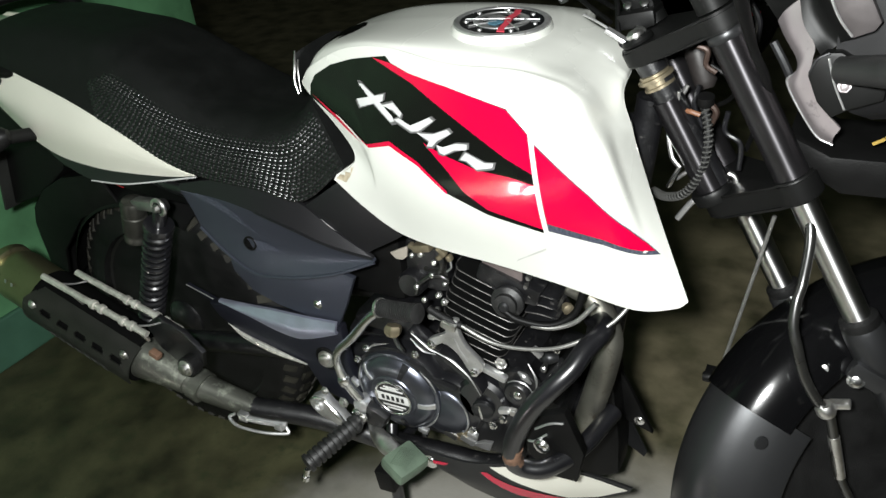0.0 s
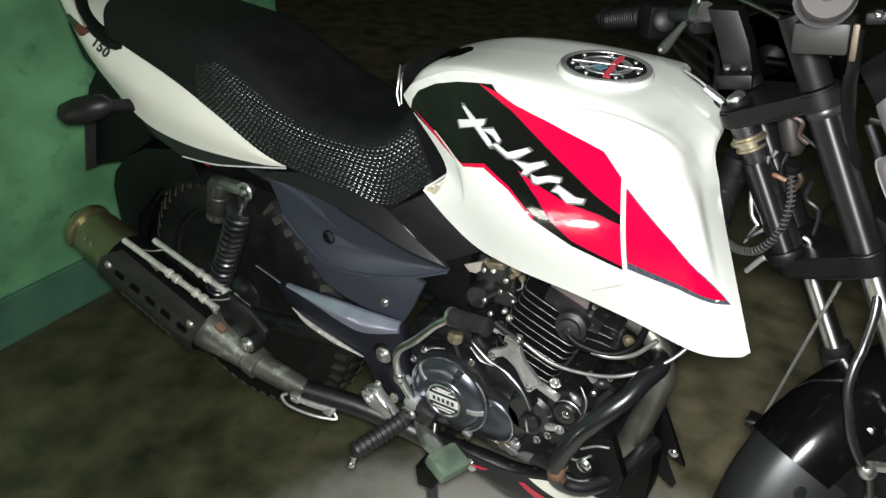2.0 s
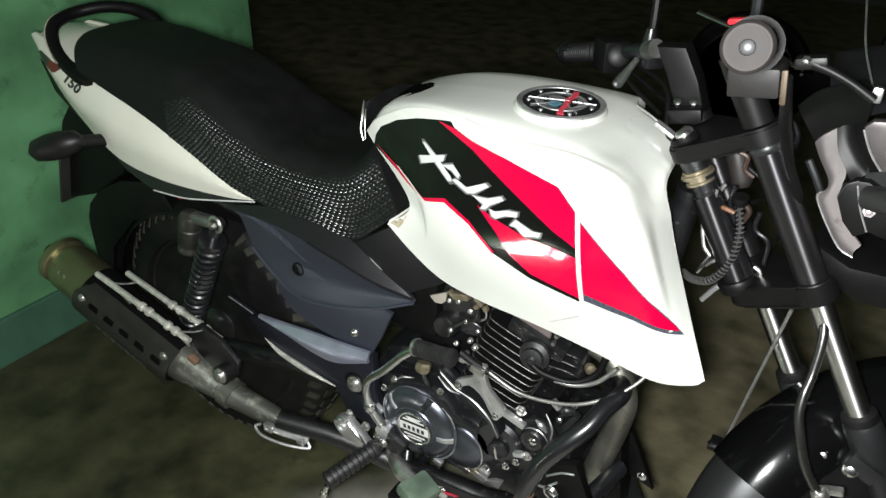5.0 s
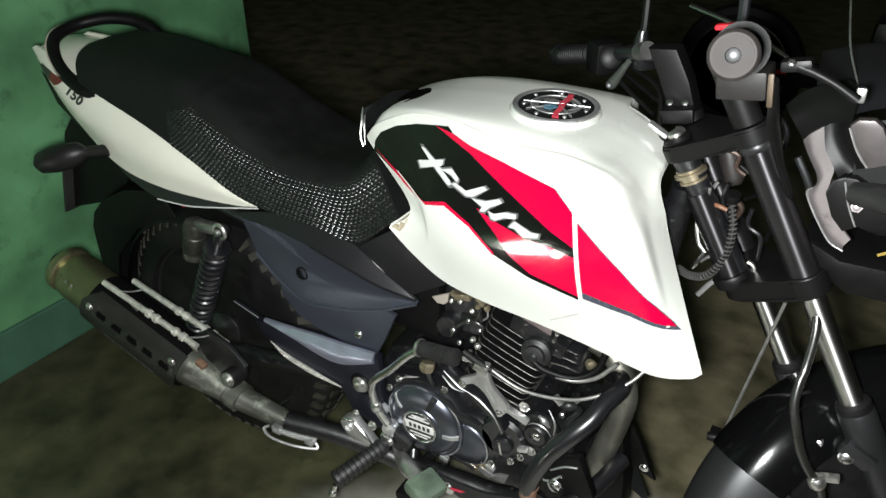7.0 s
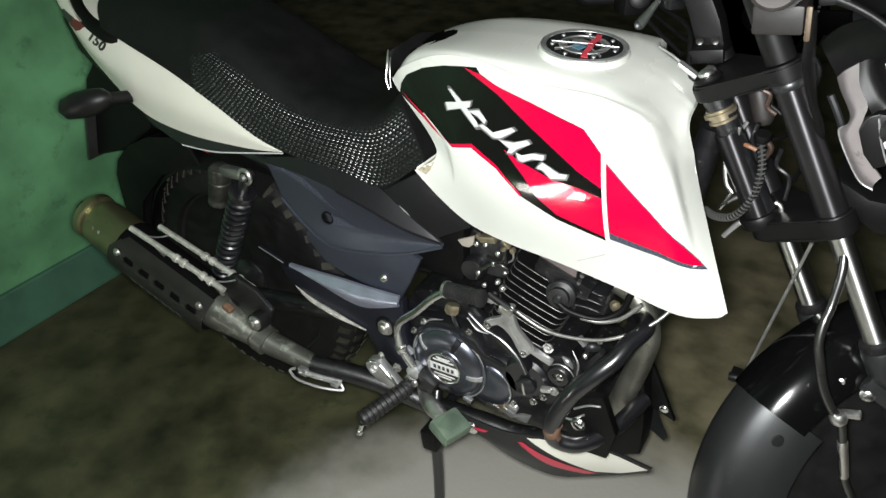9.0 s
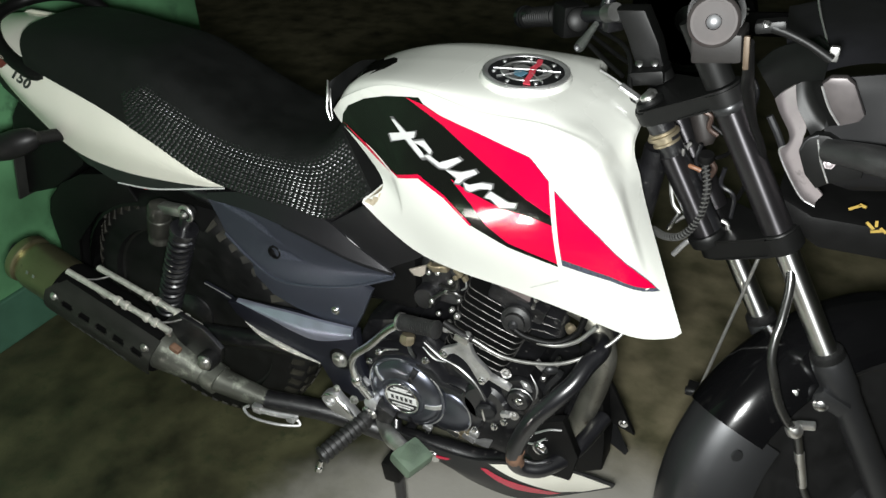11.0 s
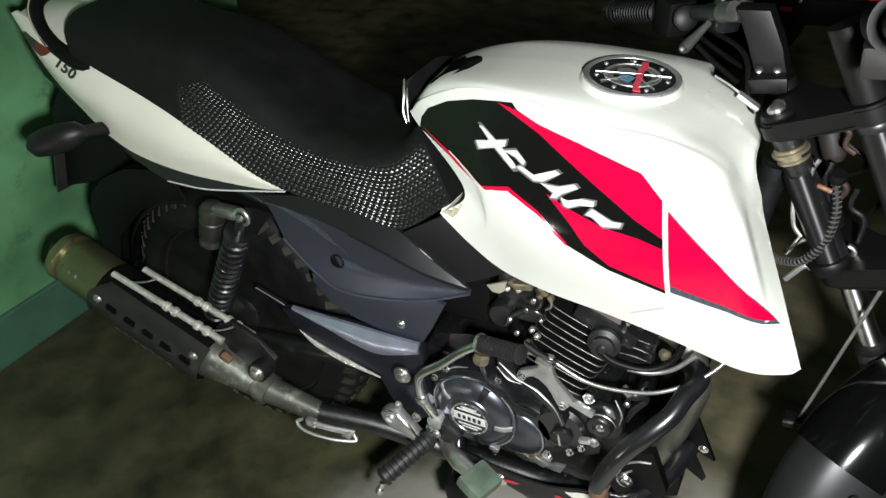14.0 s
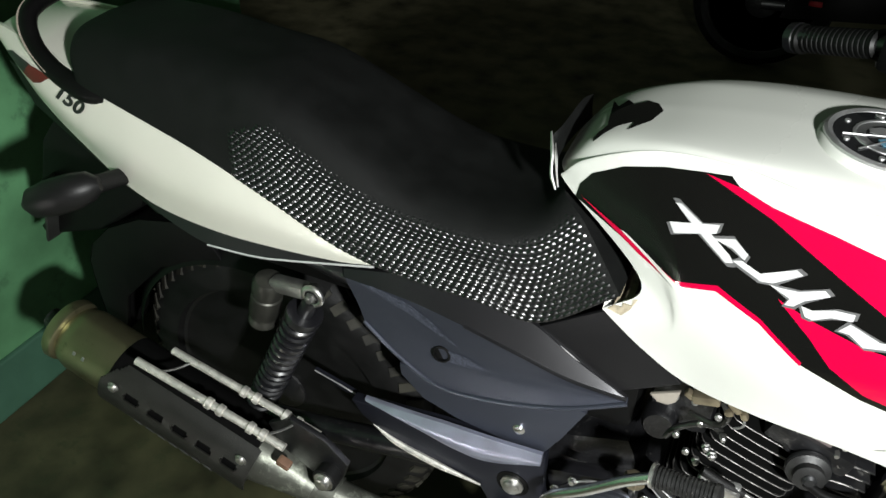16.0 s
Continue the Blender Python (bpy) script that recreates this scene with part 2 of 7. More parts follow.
def bar(pts, r, seg=12, n=6, smooth=True):
    bm = bmesh.new()
    p = spline(pts, n) if smooth and len(pts) > 2 else [V(q) for q in pts]
    if isinstance(r, (list, tuple)):
        m = len(p)
        r = [float(np.interp(i / (m - 1) * (len(r) - 1), range(len(r)), r)) for i in range(m)]
    return tube(bm, p, r, seg)


def lathe(bm, profile, at, axis, seg=24, arc=None):
    """A turned body: profile of (radius, distance along the axis)."""
    at, axis = V(at), V(axis).normalized()
    s = axis.orthogonal().normalized()
    if abs(axis.z) < 0.9:
        s = V((0, 0, 1)).cross(axis).normalized()
    t = axis.cross(s)
    rows = [[at + axis * h + r * (math.cos(2 * math.pi * k / seg) * s + math.sin(2 * math.pi * k / seg) * t) for k in range(seg)] for r, h in profile]
    loft(bm, rows, closed_u=True, cap=True)
    return bm


def turned(profile, at, axis, seg=24):
    return lathe(bmesh.new(), profile, at, axis, seg)


def bolt_bm(at, axis, r=0.006, h=0.006, seg=12):
    """A hexagon-like bolt head with a washer."""
    bm = turned([(r * 1.45, 0), (r * 1.45, h * 0.25), (r, h * 0.28), (r, h * 0.85), (r * 0.75, h)], at, axis, seg)
    return bm


def block(bm, at, size, turn=None, bevel=0.003):
    m = Matrix.Translation(at) @ (turn.to_4x4() if turn else Matrix()) @ Matrix.Diagonal((*size, 1))
    r = bmesh.ops.create_cube(bm, size=1.0, matrix=m)
    if bevel > 0:
        edges = {e for v in r["verts"] for e in v.link_edges}
        bmesh.ops.bevel(bm, geom=list(edges), offset=bevel, segments=2, affect="EDGES", profile=0.6)
    return bm


def boxed(at, size, turn=None, bevel=0.003):
    return block(bmesh.new(), at, size, turn, bevel)


def plate(outline, y0, y1, bevel=0.002, rounding=0):
    """A cut plate: outline of (x, z), from y0 to y1, with eased edges."""
    bm = bmesh.new()
    pts = [(p.x, p.y) for p in spline([(a, b, 0) for a, b in outline], rounding, True)] if rounding else outline
    f = bm.faces.new([bm.verts.new((x, y0, z)) for x, z in pts])
    r = bmesh.ops.extrude_face_region(bm, geom=[f])
    for v in r["geom"]:
        if isinstance(v, bmesh.types.BMVert):
            v.co.y = y1
    if bevel > 0:
        edges = [e for e in bm.edges if abs(e.verts[0].co.y - e.verts[1].co.y) < 1e-6]
        bmesh.ops.bevel(bm, geom=edges, offset=bevel, segments=2, affect="EDGES", profile=0.6)
    bmesh.ops.triangulate(bm, faces=[f for f in bm.faces if len(f.verts) > 4])
    return bm


def resample(line, n):
    line = [V(p) for p in line]
    acc = [0]
    for a, b in zip(line, line[1:]):
        acc.append(acc[-1] + (b - a).length)
    out = []
    for i in range(n):
        d = acc[-1] * i / (n - 1)
        j = max(k for k in range(len(acc)) if acc[k] <= d + 1e-9)
        j = min(j, len(line) - 2)
        f = (d - acc[j]) / max(1e-9, acc[j + 1] - acc[j])
        out.append(line[j].lerp(line[j + 1], f))
    return out


def shell(lines, n=36, m=4, thick=0.004, side=-1, mirror=False):
    """A curved panel through several edge lines, with thickness towards the bike's middle. side -1: the near flank."""
    rows = [resample(spline(l, 6), n) for l in lines]
    cols = [spline([r[i] for r in rows], m) for i in range(n)]
    grid = [[cols[i][j] for i in range(n)] for j in range(len(cols[0]))]
    bm = bmesh.new()
    inner = [[p + V((0, -side * thick, 0)) for p in row] for row in grid]
    if mirror:
        grid = [[V((p.x, -p.y, p.z)) for p in r] for r in grid]
        inner = [[V((p.x, -p.y, p.z)) for p in r] for r in inner]
    a = loft(bm, grid)
    b = loft(bm, inner)
    for ra, rb in ((a[0], b[0]), (a[-1], b[-1]), ([r[0] for r in a], [r[0] for r in b]), ([r[-1] for r in a], [r[-1] for r in b])):
        for k in range(len(ra) - 1):
            try:
                bm.faces.new((ra[k], ra[k + 1], rb[k + 1], rb[k]))
            except ValueError:
                pass
    return bm


def ribbed(ribs, nu=5, nv=5, mirror=True):
    """A smooth body through ribs, each from the top middle down its flank; mirrored to a whole."""
    fine = [spline(r, nv) for r in ribs]
    k = len(fine[0])
    cols = [spline([r[j] for r in fine], nu) for j in range(k)]
    rows = [[cols[j][i] for j in range(k)] for i in range(len(cols[0]))]
    full = []
    for r in rows:
        left = [V((p.x, -p.y, p.z)) for p in reversed(r[1:])]
        full.append(left + r)
    return full


# ---- the room ----


def slab(name, lo, hi, material, label, category, bevel=0.0):
    bm = bmesh.new()
    block(bm, [(a + b) / 2 for a, b in zip(lo, hi)], [b - a for a, b in zip(lo, hi)], None, bevel)
    ob = new(name, finish(name, bm, material, smooth=False))
    return tagged(ob, label, category, kind="structure")


slab("floor", (-6, -3.5, -0.12), (6, 6.5, 0), FLOOR, "worn olive cement floor, its paler patch and far parts carrying painted light", "floor")
slab("wall_west", (-0.90, -3.5, 0.14), (-0.708, 0.84, 3.0), GREENWALL, "green painted plaster wall, scuffed", "wall", 0.004)
slab("dado_band", (-0.90, -3.5, 0.0), (-0.700, 0.845, 0.14), TEALBAND, "paler teal band along the foot of the wall", "skirting", 0.006)
slab("wall_north", (-6, 6.3, 0), (6, 6.5, 3.0), PLASTER, "dark far wall of the room", "wall")
slab("wall_east", (5.8, -3.5, 0), (6, 6.3, 3.0), PLASTER, "dim plaster wall", "wall")
slab("wall_south", (-6, -2.9, 0), (6, -2.7, 3.0), PLASTER, "dim plaster wall behind the viewer", "wall")
slab("wall_far_west", (-6.2, -3.5, 0), (-6, 6.5, 3.0), PLASTER, "dim plaster wall", "wall")

# ---- the motorcycle ----
bike = thing("motorcycle", "white, black and red commuter motorcycle parked on its centre stand", "motorcycle", (0.5, 0, 0))
OFFSET = Matrix.Translation((-0.5, 0, 0))


def bp(name, bm, material, label="", parent=None, smooth=True, angle=40):
    """A part of the motorcycle, or of one of its parts."""
    ob = part(name, bm, material, parent or bike, label, smooth, angle)
    if parent is None:
        ob.matrix_parent_inverse = OFFSET
    return ob


# fuel tank
TANK_RIBS = [
    [(0.452, 0, 0.905), (0.454, -0.045, 0.903), (0.470, -0.075, 0.893), (0.574, -0.118, 0.824), (0.541, -0.131, 0.783)],
    [(0.490, 0, 0.953), (0.490, -0.050, 0.945), (0.495, -0.080, 0.915), (0.606, -0.131, 0.815), (0.590, -0.134, 0.748)],
    [(0.560, 0, 0.974), (0.560, -0.060, 0.969), (0.560, -0.087, 0.945), (0.620, -0.137, 0.830), (0.646, -0.135, 0.718)],
    [(0.640, 0, 0.984), (0.640, -0.075, 0.978), (0.640, -0.102, 0.955), (0.700, -0.150, 0.820), (0.720, -0.143, 0.711)],
    [(0.735, 0, 0.988), (0.735, -0.085, 0.980), (0.735, -0.122, 0.945), (0.790, -0.158, 0.810), (0.806, -0.148, 0.709)],
    [(0.820, 0, 0.984), (0.830, -0.085, 0.975), (0.835, -0.130, 0.950), (0.880, -0.162, 0.830), (0.900, -0.155, 0.704)],
    [(0.885, 0, 0.965), (0.890, -0.070, 0.957), (0.914, -0.140, 0.936), (0.957, -0.161, 0.838), (0.985, -0.153, 0.690)],
    [(0.922, 0, 0.945), (0.926, -0.050, 0.940), (0.943, -0.108, 0.890), (0.986, -0.137, 0.808), (1.034, -0.147, 0.700)],
    [(0.928, 0, 0.936), (0.935, -0.050, 0.928), (0.960, -0.074, 0.866), (1.002, -0.112, 0.796), (1.048, -0.138, 0.708)],
]
for k, depth in zip(range(2, 7), (0.0, 0.0005, 0.001, 0.0005, 0.0)):
    a, b = V(TANK_RIBS[k][1]), V(TANK_RIBS[k][2])
    TANK_RIBS[k].insert(2, tuple(a.lerp(b, 0.55) + V((0, -0.0055, 0.0060 - depth))))
for k in (0, 1, 7, 8):
    TANK_RIBS[k].insert(2, tuple(V(TANK_RIBS[k][1]).lerp(V(TANK_RIBS[k][2]), 0.55) + V((0, -0.003, 0.003))))
tank_rows = ribbed(TANK_RIBS, 10, 9)


def far_flank(p):
    """The far shroud ends earlier, drawn in behind the turned fork."""
    if p.y <= 0.0:
        return p
    p = V((p.x, p.y, p.z + 0.007 * min(1, p.y / 0.06)))
    f = max(0, p.x - 0.84) * max(0, min(1, (p.y - 0.05) / 0.04))
    g = min(1, f / 0.06)
    return V((p.x - 0.95 * f, p.y * (1 - 0.6 * g), p.z + 1.0 * g * max(0, 0.90 - p.z)))


# the scooped face above the front edge, below the shoulder ridge
RIDGE = [V((x, z)) for x, z in ((0.80, 0.985), (0.826, 0.962), (0.856, 0.958), (0.884, 0.955), (0.902, 0.940), (0.913, 0.918), (0.945, 0.888), (0.968, 0.850), (0.985, 0.80))]


def scooped(p):
    if p.y > -0.03 or p.x < 0.83:
        return p
    q = V((p.x, p.z))
    best = None
    for a_, b_ in zip(RIDGE, RIDGE[1:]):
        ab = b_ - a_
        s_ = max(0, min(1, (q - a_).dot(ab) / ab.length_squared))
        d_ = q - (a_ + ab * s_)
        sign = 1 if ab.x * d_.y - ab.y * d_.x > 0 else -1
        if best is None or d_.length < abs(best):
            best = sign * d_.length
    k = max(0, min(1, best / 0.022))
    k = k * k * (3 - 2 * k)
    fade = max(0, min(1, (p.x - 0.83) / 0.05)) * max(0, min(1, (-p.y - 0.02) / 0.07)) * max(0, min(1, (p.z - 0.82) / 0.08))
    return p + V((-0.005, 0.002, -0.007)) * k * fade


tank_rows = [[scooped(far_flank(p)) for p in row] for row in tank_rows]
tank_bm = bmesh.new()
grid = loft(tank_bm, tank_rows)
inner = [[tank_bm.verts.new((p.x, p.y * 0.86, p.z + (0.012 if k in (0, len(r) - 1) else 0))) for k, p in ((0, r[0]), (len(r) - 1, r[-1]))] for r in tank_rows]
for a, b, c, d in zip(grid, grid[1:], inner, inner[1:]):
    tank_bm.faces.new((a[0], b[0], d[0], c[0]))
    if d[1].co.x < 0.98:
        tank_bm.faces.new((a[-1], b[-1], d[1], c[1]))
    if d[1].co.x < 0.90:
        tank_bm.faces.new((c[0], d[0], d[1], c[1]))
tank = bp("fuel_tank", tank_bm, WHITE, "white painted steel tank with red and black stickers", angle=85)
# black sheet across the tank's front, standing in for the shade inside
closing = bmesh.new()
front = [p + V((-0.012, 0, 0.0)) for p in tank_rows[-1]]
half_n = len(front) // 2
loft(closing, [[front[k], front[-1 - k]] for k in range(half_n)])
bp("tank_front_shade", closing, BLACKPLASTIC, "black sheet added as the shade inside the tank's front", tank)

from mathutils.bvhtree import BVHTree

bpy.context.view_layer.update()


def tree_of(ob):
    me = ob.data
    return BVHTree.FromPolygons([v.co for v in me.vertices], [p.vertices for p in me.polygons])


tank_tree = tree_of(tank)


def sticker(name, outline, material, lift, tree, parent, label="", step=0.012, back=0.0, from_top=False):
    """A thin sticker cut to an outline of (x, z) and laid on a flank; from_top: outline of (x, y) laid from above."""
    bm = bmesh.new()
    vs = [bm.verts.new((a, b, 0) if from_top else (a, 0, b)) for a, b in outline]
    bm.faces.new(vs)
    axes = (0, 1) if from_top else (0, 2)
    for ax in axes:
        lo = min(v.co[ax] for v in bm.verts)
        hi = max(v.co[ax] for v in bm.verts)
        c = lo + step
        while c < hi:
            no, co = V((0, 0, 0)), V((0, 0, 0))
            no[ax], co[ax] = 1, c
            bmesh.ops.bisect_plane(bm, geom=bm.verts[:] + bm.edges[:] + bm.faces[:], plane_co=co, plane_no=no, dist=1e-6)
            c += step
    bmesh.ops.triangulate(bm, faces=bm.faces)
    for v in bm.verts:
        if from_top:
            hit = tree.ray_cast(V((v.co.x, v.co.y, 2)), V((0, 0, -1)))
        else:
            hit = tree.ray_cast(V((v.co.x, -1, v.co.z)), V((0, 1, 0)))
        if hit[0] is None:
            near = tree.find_nearest(V((v.co.x, -0.15, v.co.z)) if not from_top else V((v.co.x, v.co.y, 1.0)))
            hit = near
        n = hit[1]
        if (n.z if from_top else -n.y) < 0:
            n = -n
        v.co = hit[0] + n * lift
    return bp(name, bm, material, label, parent, angle=70)


# seat
SEAT_RIBS = [
    [(-0.262, 0, 0.935), (-0.250, -0.060, 0.930), (-0.238, -0.092, 0.915), (-0.225, -0.105, 0.893)],
    [(-0.230, 0, 0.953), (-0.225, -0.065, 0.950), (-0.215, -0.100, 0.930), (-0.205, -0.116, 0.888)],
    [(-0.120, 0, 0.956), (-0.120, -0.070, 0.952), (-0.120, -0.105, 0.925), (-0.130, -0.124, 0.873)],
    [(-0.010, 0, 0.947), (-0.010, -0.072, 0.942), (-0.010, -0.110, 0.904), (-0.010, -0.128, 0.840)],
    [(0.090, 0, 0.933), (0.090, -0.080, 0.927), (0.090, -0.118, 0.880), (0.100, -0.130, 0.797)],
    [(0.190, 0, 0.890), (0.190, -0.086, 0.884), (0.190, -0.125, 0.838), (0.200, -0.133, 0.757)],
    [(0.290, 0, 0.846), (0.290, -0.088, 0.843), (0.290, -0.127, 0.810), (0.290, -0.136, 0.744)],
    [(0.380, 0, 0.836), (0.380, -0.088, 0.834), (0.385, -0.125, 0.804), (0.395, -0.136, 0.742)],
    [(0.440, 0, 0.848), (0.440, -0.076, 0.846), (0.452, -0.112, 0.818), (0.472, -0.130, 0.734)],
    [(0.462, 0, 0.874), (0.464, -0.056, 0.872), (0.500, -0.090, 0.858), (0.556, -0.122, 0.800)],
]
seat_rows = ribbed(SEAT_RIBS, 6, 6)
seat_bm = bmesh.new()
sg = loft(seat_bm, seat_rows)
for row in (sg[0], sg[-1]):
    seat_bm.faces.new(row)
for a, b in zip(sg, sg[1:]):
    seat_bm.faces.new((a[0], b[0], b[-1], a[-1]))
seat = bp("seat", seat_bm, SEATCLOTH, "black stitched seat cover with a woven grip pattern", angle=60)

# raised weave on the flanks of the rider's seat: rows of small pillowed scales
weave = bmesh.new()
N_U, N_V, FINE = 60, 22, 4
flank_ribs = [spline(r[1:], 16) for r in SEAT_RIBS[3:]]
starts = [0.46, 0.34, 0.20, 0.08, 0.02, 0.02, 0.04]
flank_ribs = [resample(r[int(s_ * 32):], N_V * FINE + 1) for r, s_ in zip(flank_ribs, starts)]
lines_ = [resample(spline([r[j] for r in flank_ribs], 10), (N_U + 1) * FINE + 1) for j in range(N_V * FINE + 1)]


def weave_cell(i0, j0, lean):
    """One scale: a low pillow, four by four faces."""
    du = lines_[j0 + 2][i0 + FINE] - lines_[j0 + 2][i0]
    dv = lines_[j0 + FINE][i0 + 2] - lines_[j0][i0 + 2]
    no = du.cross(dv).normalized()
    if no.y > 0:
        no = -no
    vs_ = []
    for jj in range(FINE + 1):
        row = []
        for ii in range(FINE + 1):
            u, v = 2 * ii / FINE - 1, 2 * jj / FINE - 1
            w = u + lean * v * 0.45
            h = (0.0030 - 0.0009 * min(1, max(0, i0 / (N_U * FINE) - 0.74) / 0.18)) * max(0, 1 - w * w) * (1 - v ** 4)
            row.append(weave.verts.new(lines_[j0 + jj][i0 + ii] + no * (h - 0.0002)))
        vs_.append(row)
    for jj in range(FINE):
        for ii in range(FINE):
            weave.faces.new((vs_[jj][ii], vs_[jj][ii + 1], vs_[jj + 1][ii + 1], vs_[jj + 1][ii]))


for j in range(N_V):
    for i in range(6 + max(0, 7 - j), N_U):
        if j < 3 and i > 0.45 * N_U:
            continue
        weave_cell(i * FINE + (2 if j % 2 else 0), j * FINE, 1 if j % 2 else -1)
WEAVE = mat("glossy_black_weave", (0.004, 0.004, 0.0045), 0.30, scale=60, var=0.2, bump=0.0, spec=1.0, coat=0.35)
WEAVE.node_tree.nodes["Principled BSDF"].inputs["Coat Roughness"].default_value = 0.28
weave_ob = bp("weave", weave, WEAVE, "glossy woven grip texture", seat, angle=180)
weave_ob["kind"] = "stuff"

# tail panels
TAIL_TOP = [(-0.405, -0.066, 0.924), (-0.300, -0.088, 0.912), (-0.193, -0.101, 0.884), (-0.081, -0.108, 0.859), (0.035, -0.117, 0.831), (0.095, -0.122, 0.812), (0.152, -0.126, 0.789), (0.205, -0.127, 0.764), (0.246, -0.126, 0.741)]
TAIL_MID = [(-0.420, -0.066, 0.918), (-0.335, -0.098, 0.875), (-0.255, -0.116, 0.842), (-0.175, -0.126, 0.812), (-0.085, -0.133, 0.790), (0.015, -0.138, 0.778), (0.105, -0.137, 0.765), (0.190, -0.133, 0.749), (0.247, -0.127, 0.740)]
TAIL_LOW = [(-0.428, -0.062, 0.912), (-0.350, -0.086, 0.846), (-0.293, -0.100, 0.810), (-0.233, -0.112, 0.781), (-0.168, -0.120, 0.745), (-0.097, -0.126, 0.724), (0.006, -0.131, 0.718), (0.103, -0.131, 0.722), (0.194, -0.129, 0.730), (0.248, -0.126, 0.739)]
TAIL_STRIP = [(-0.140, -0.119, 0.734), (-0.112, -0.123, 0.712), (-0.018, -0.133, 0.691), (0.060, -0.133, 0.697), (0.120, -0.131, 0.708), (0.248, -0.125, 0.737)]
TAIL_LOW2 = [(-0.140, -0.122, 0.736), (-0.097, -0.125, 0.723), (0.006, -0.130, 0.717), (0.070, -0.130, 0.719), (0.130, -0.130, 0.724), (0.248, -0.125, 0.738)]
tails = []
for flank in (False, True):
    t_ = bp("tail_panel", shell([TAIL_TOP, TAIL_MID, TAIL_LOW], 48, 6, 0.005, -1, flank), CREAM, "off-white glossy tail panel", angle=60)
    tails.append(t_)
    bp("trim_strip", shell([TAIL_LOW2, TAIL_STRIP], 30, 3, 0.008, -1, flank), FENDERGREY, "dark grey lower trim", t_)
    edge = [(a, b * (-1 if flank else 1), c - 0.001) for a, b, c in TAIL_STRIP[2:]]
    bp("edge_line", bar(edge, 0.0016, 6), SILVERVINYL, "thin silver line", t_)
    lip = [(a, (b + 0.006) * (-1 if flank else 1), c + 0.001) for a, b, c in TAIL_TOP[2:]]
    bp("lip", bar(lip, 0.004, 6), CREAM, "", t_)
cowl = bmesh.new()
loft(cowl, [[V((x, y * w, z + 0.012 * (1 - y * y))) for y in [k / 6 - 1 for k in range(13)]] for x, w, z in ((-0.422, 0.064, 0.908), (-0.405, 0.066, 0.916), (-0.32, 0.084, 0.908), (-0.22, 0.098, 0.884))])
bp("tail_cowl", cowl, CREAM, "off-white cowl behind the seat")
tail_tree = tree_of(tails[0])

# grab rail round the back of the seat
GRAB = [(-0.180, -0.098, 0.868), (-0.212, -0.103, 0.872), (-0.262, -0.104, 0.892), (-0.300, -0.094, 0.916), (-0.326, -0.076, 0.940), (-0.336, -0.050, 0.955), (-0.334, 0.0, 0.964), (-0.300, 0.045, 0.970), (-0.255, 0.078, 0.962), (-0.214, 0.092, 0.938), (-0.180, 0.098, 0.880)]
rail = bp("grab_rail", bar(GRAB, [0.012, 0.017, 0.014, 0.0125, 0.0125, 0.0125, 0.0125, 0.0125, 0.0125, 0.014, 0.012], 12), BLACKPLASTIC, "black grab rail bound with stitched cord")
stitch = bmesh.new()
path = spline(GRAB[2:7], 7)
for a, b in zip(path, path[1:]):
    d = (b - a).normalized()
    out = V((-0.55, -0.75, 0.35))
    out = (out - d * out.dot(d)).normalized()
    tube(stitch, [a + out * 0.0125 + d * 0.001, a + out * 0.0130 + d * 0.006], 0.0018, 6)
bp("stitching", stitch, mat("pale_cord", (0.42, 0.36, 0.30), 0.6), "pale stitched cord", rail)

# side covers
UP_TOP = [(0.200, -0.122, 0.715), (0.290, -0.126, 0.738), (0.390, -0.128, 0.742), (0.462, -0.129, 0.730), (0.520, -0.130, 0.695), (0.586, -0.129, 0.660)]
UP_CREASE = [(0.205, -0.128, 0.706), (0.300, -0.138, 0.712), (0.385, -0.148, 0.708), (0.450, -0.149, 0.694), (0.520, -0.143, 0.672), (0.588, -0.131, 0.658)]
UP_BELLY = [(0.222, -0.128, 0.670), (0.300, -0.136, 0.652), (0.370, -0.139, 0.640), (0.440, -0.137, 0.640), (0.510, -0.134, 0.645), (0.589, -0.130, 0.656)]
UP_LOW = [(0.232, -0.128, 0.640), (0.290, -0.138, 0.607), (0.355, -0.145, 0.585), (0.440, -0.146, 0.598), (0.520, -0.142, 0.622), (0.590, -0.131, 0.653)]
covers = []
for flank in (False, True):
    c_ = bp("side_cover", shell([UP_CREASE, UP_BELLY, UP_LOW], 40, 6, 0.006, -1, flank), PANEL, "dark blue-grey satin plastic side cover")
    bp("upper_strip", shell([UP_TOP, UP_CREASE], 40, 4, 0.006, -1, flank), COVERGREY, "black upper strip of the cover", c_)
    bp("crease_edge", bar([(a, b * (-1 if flank else 1), z) for a, b, z in UP_CREASE[2:]], 0.0024, 8), BLACKPAINT, "", c_)
    bp("lower_lip", bar([(a, (b - 0.001) * (-1 if flank else 1), z) for a, b, z in UP_LOW], 0.003, 8), PANEL, "", c_)
    covers.append(c_)
cover_tree = tree_of(covers[0])
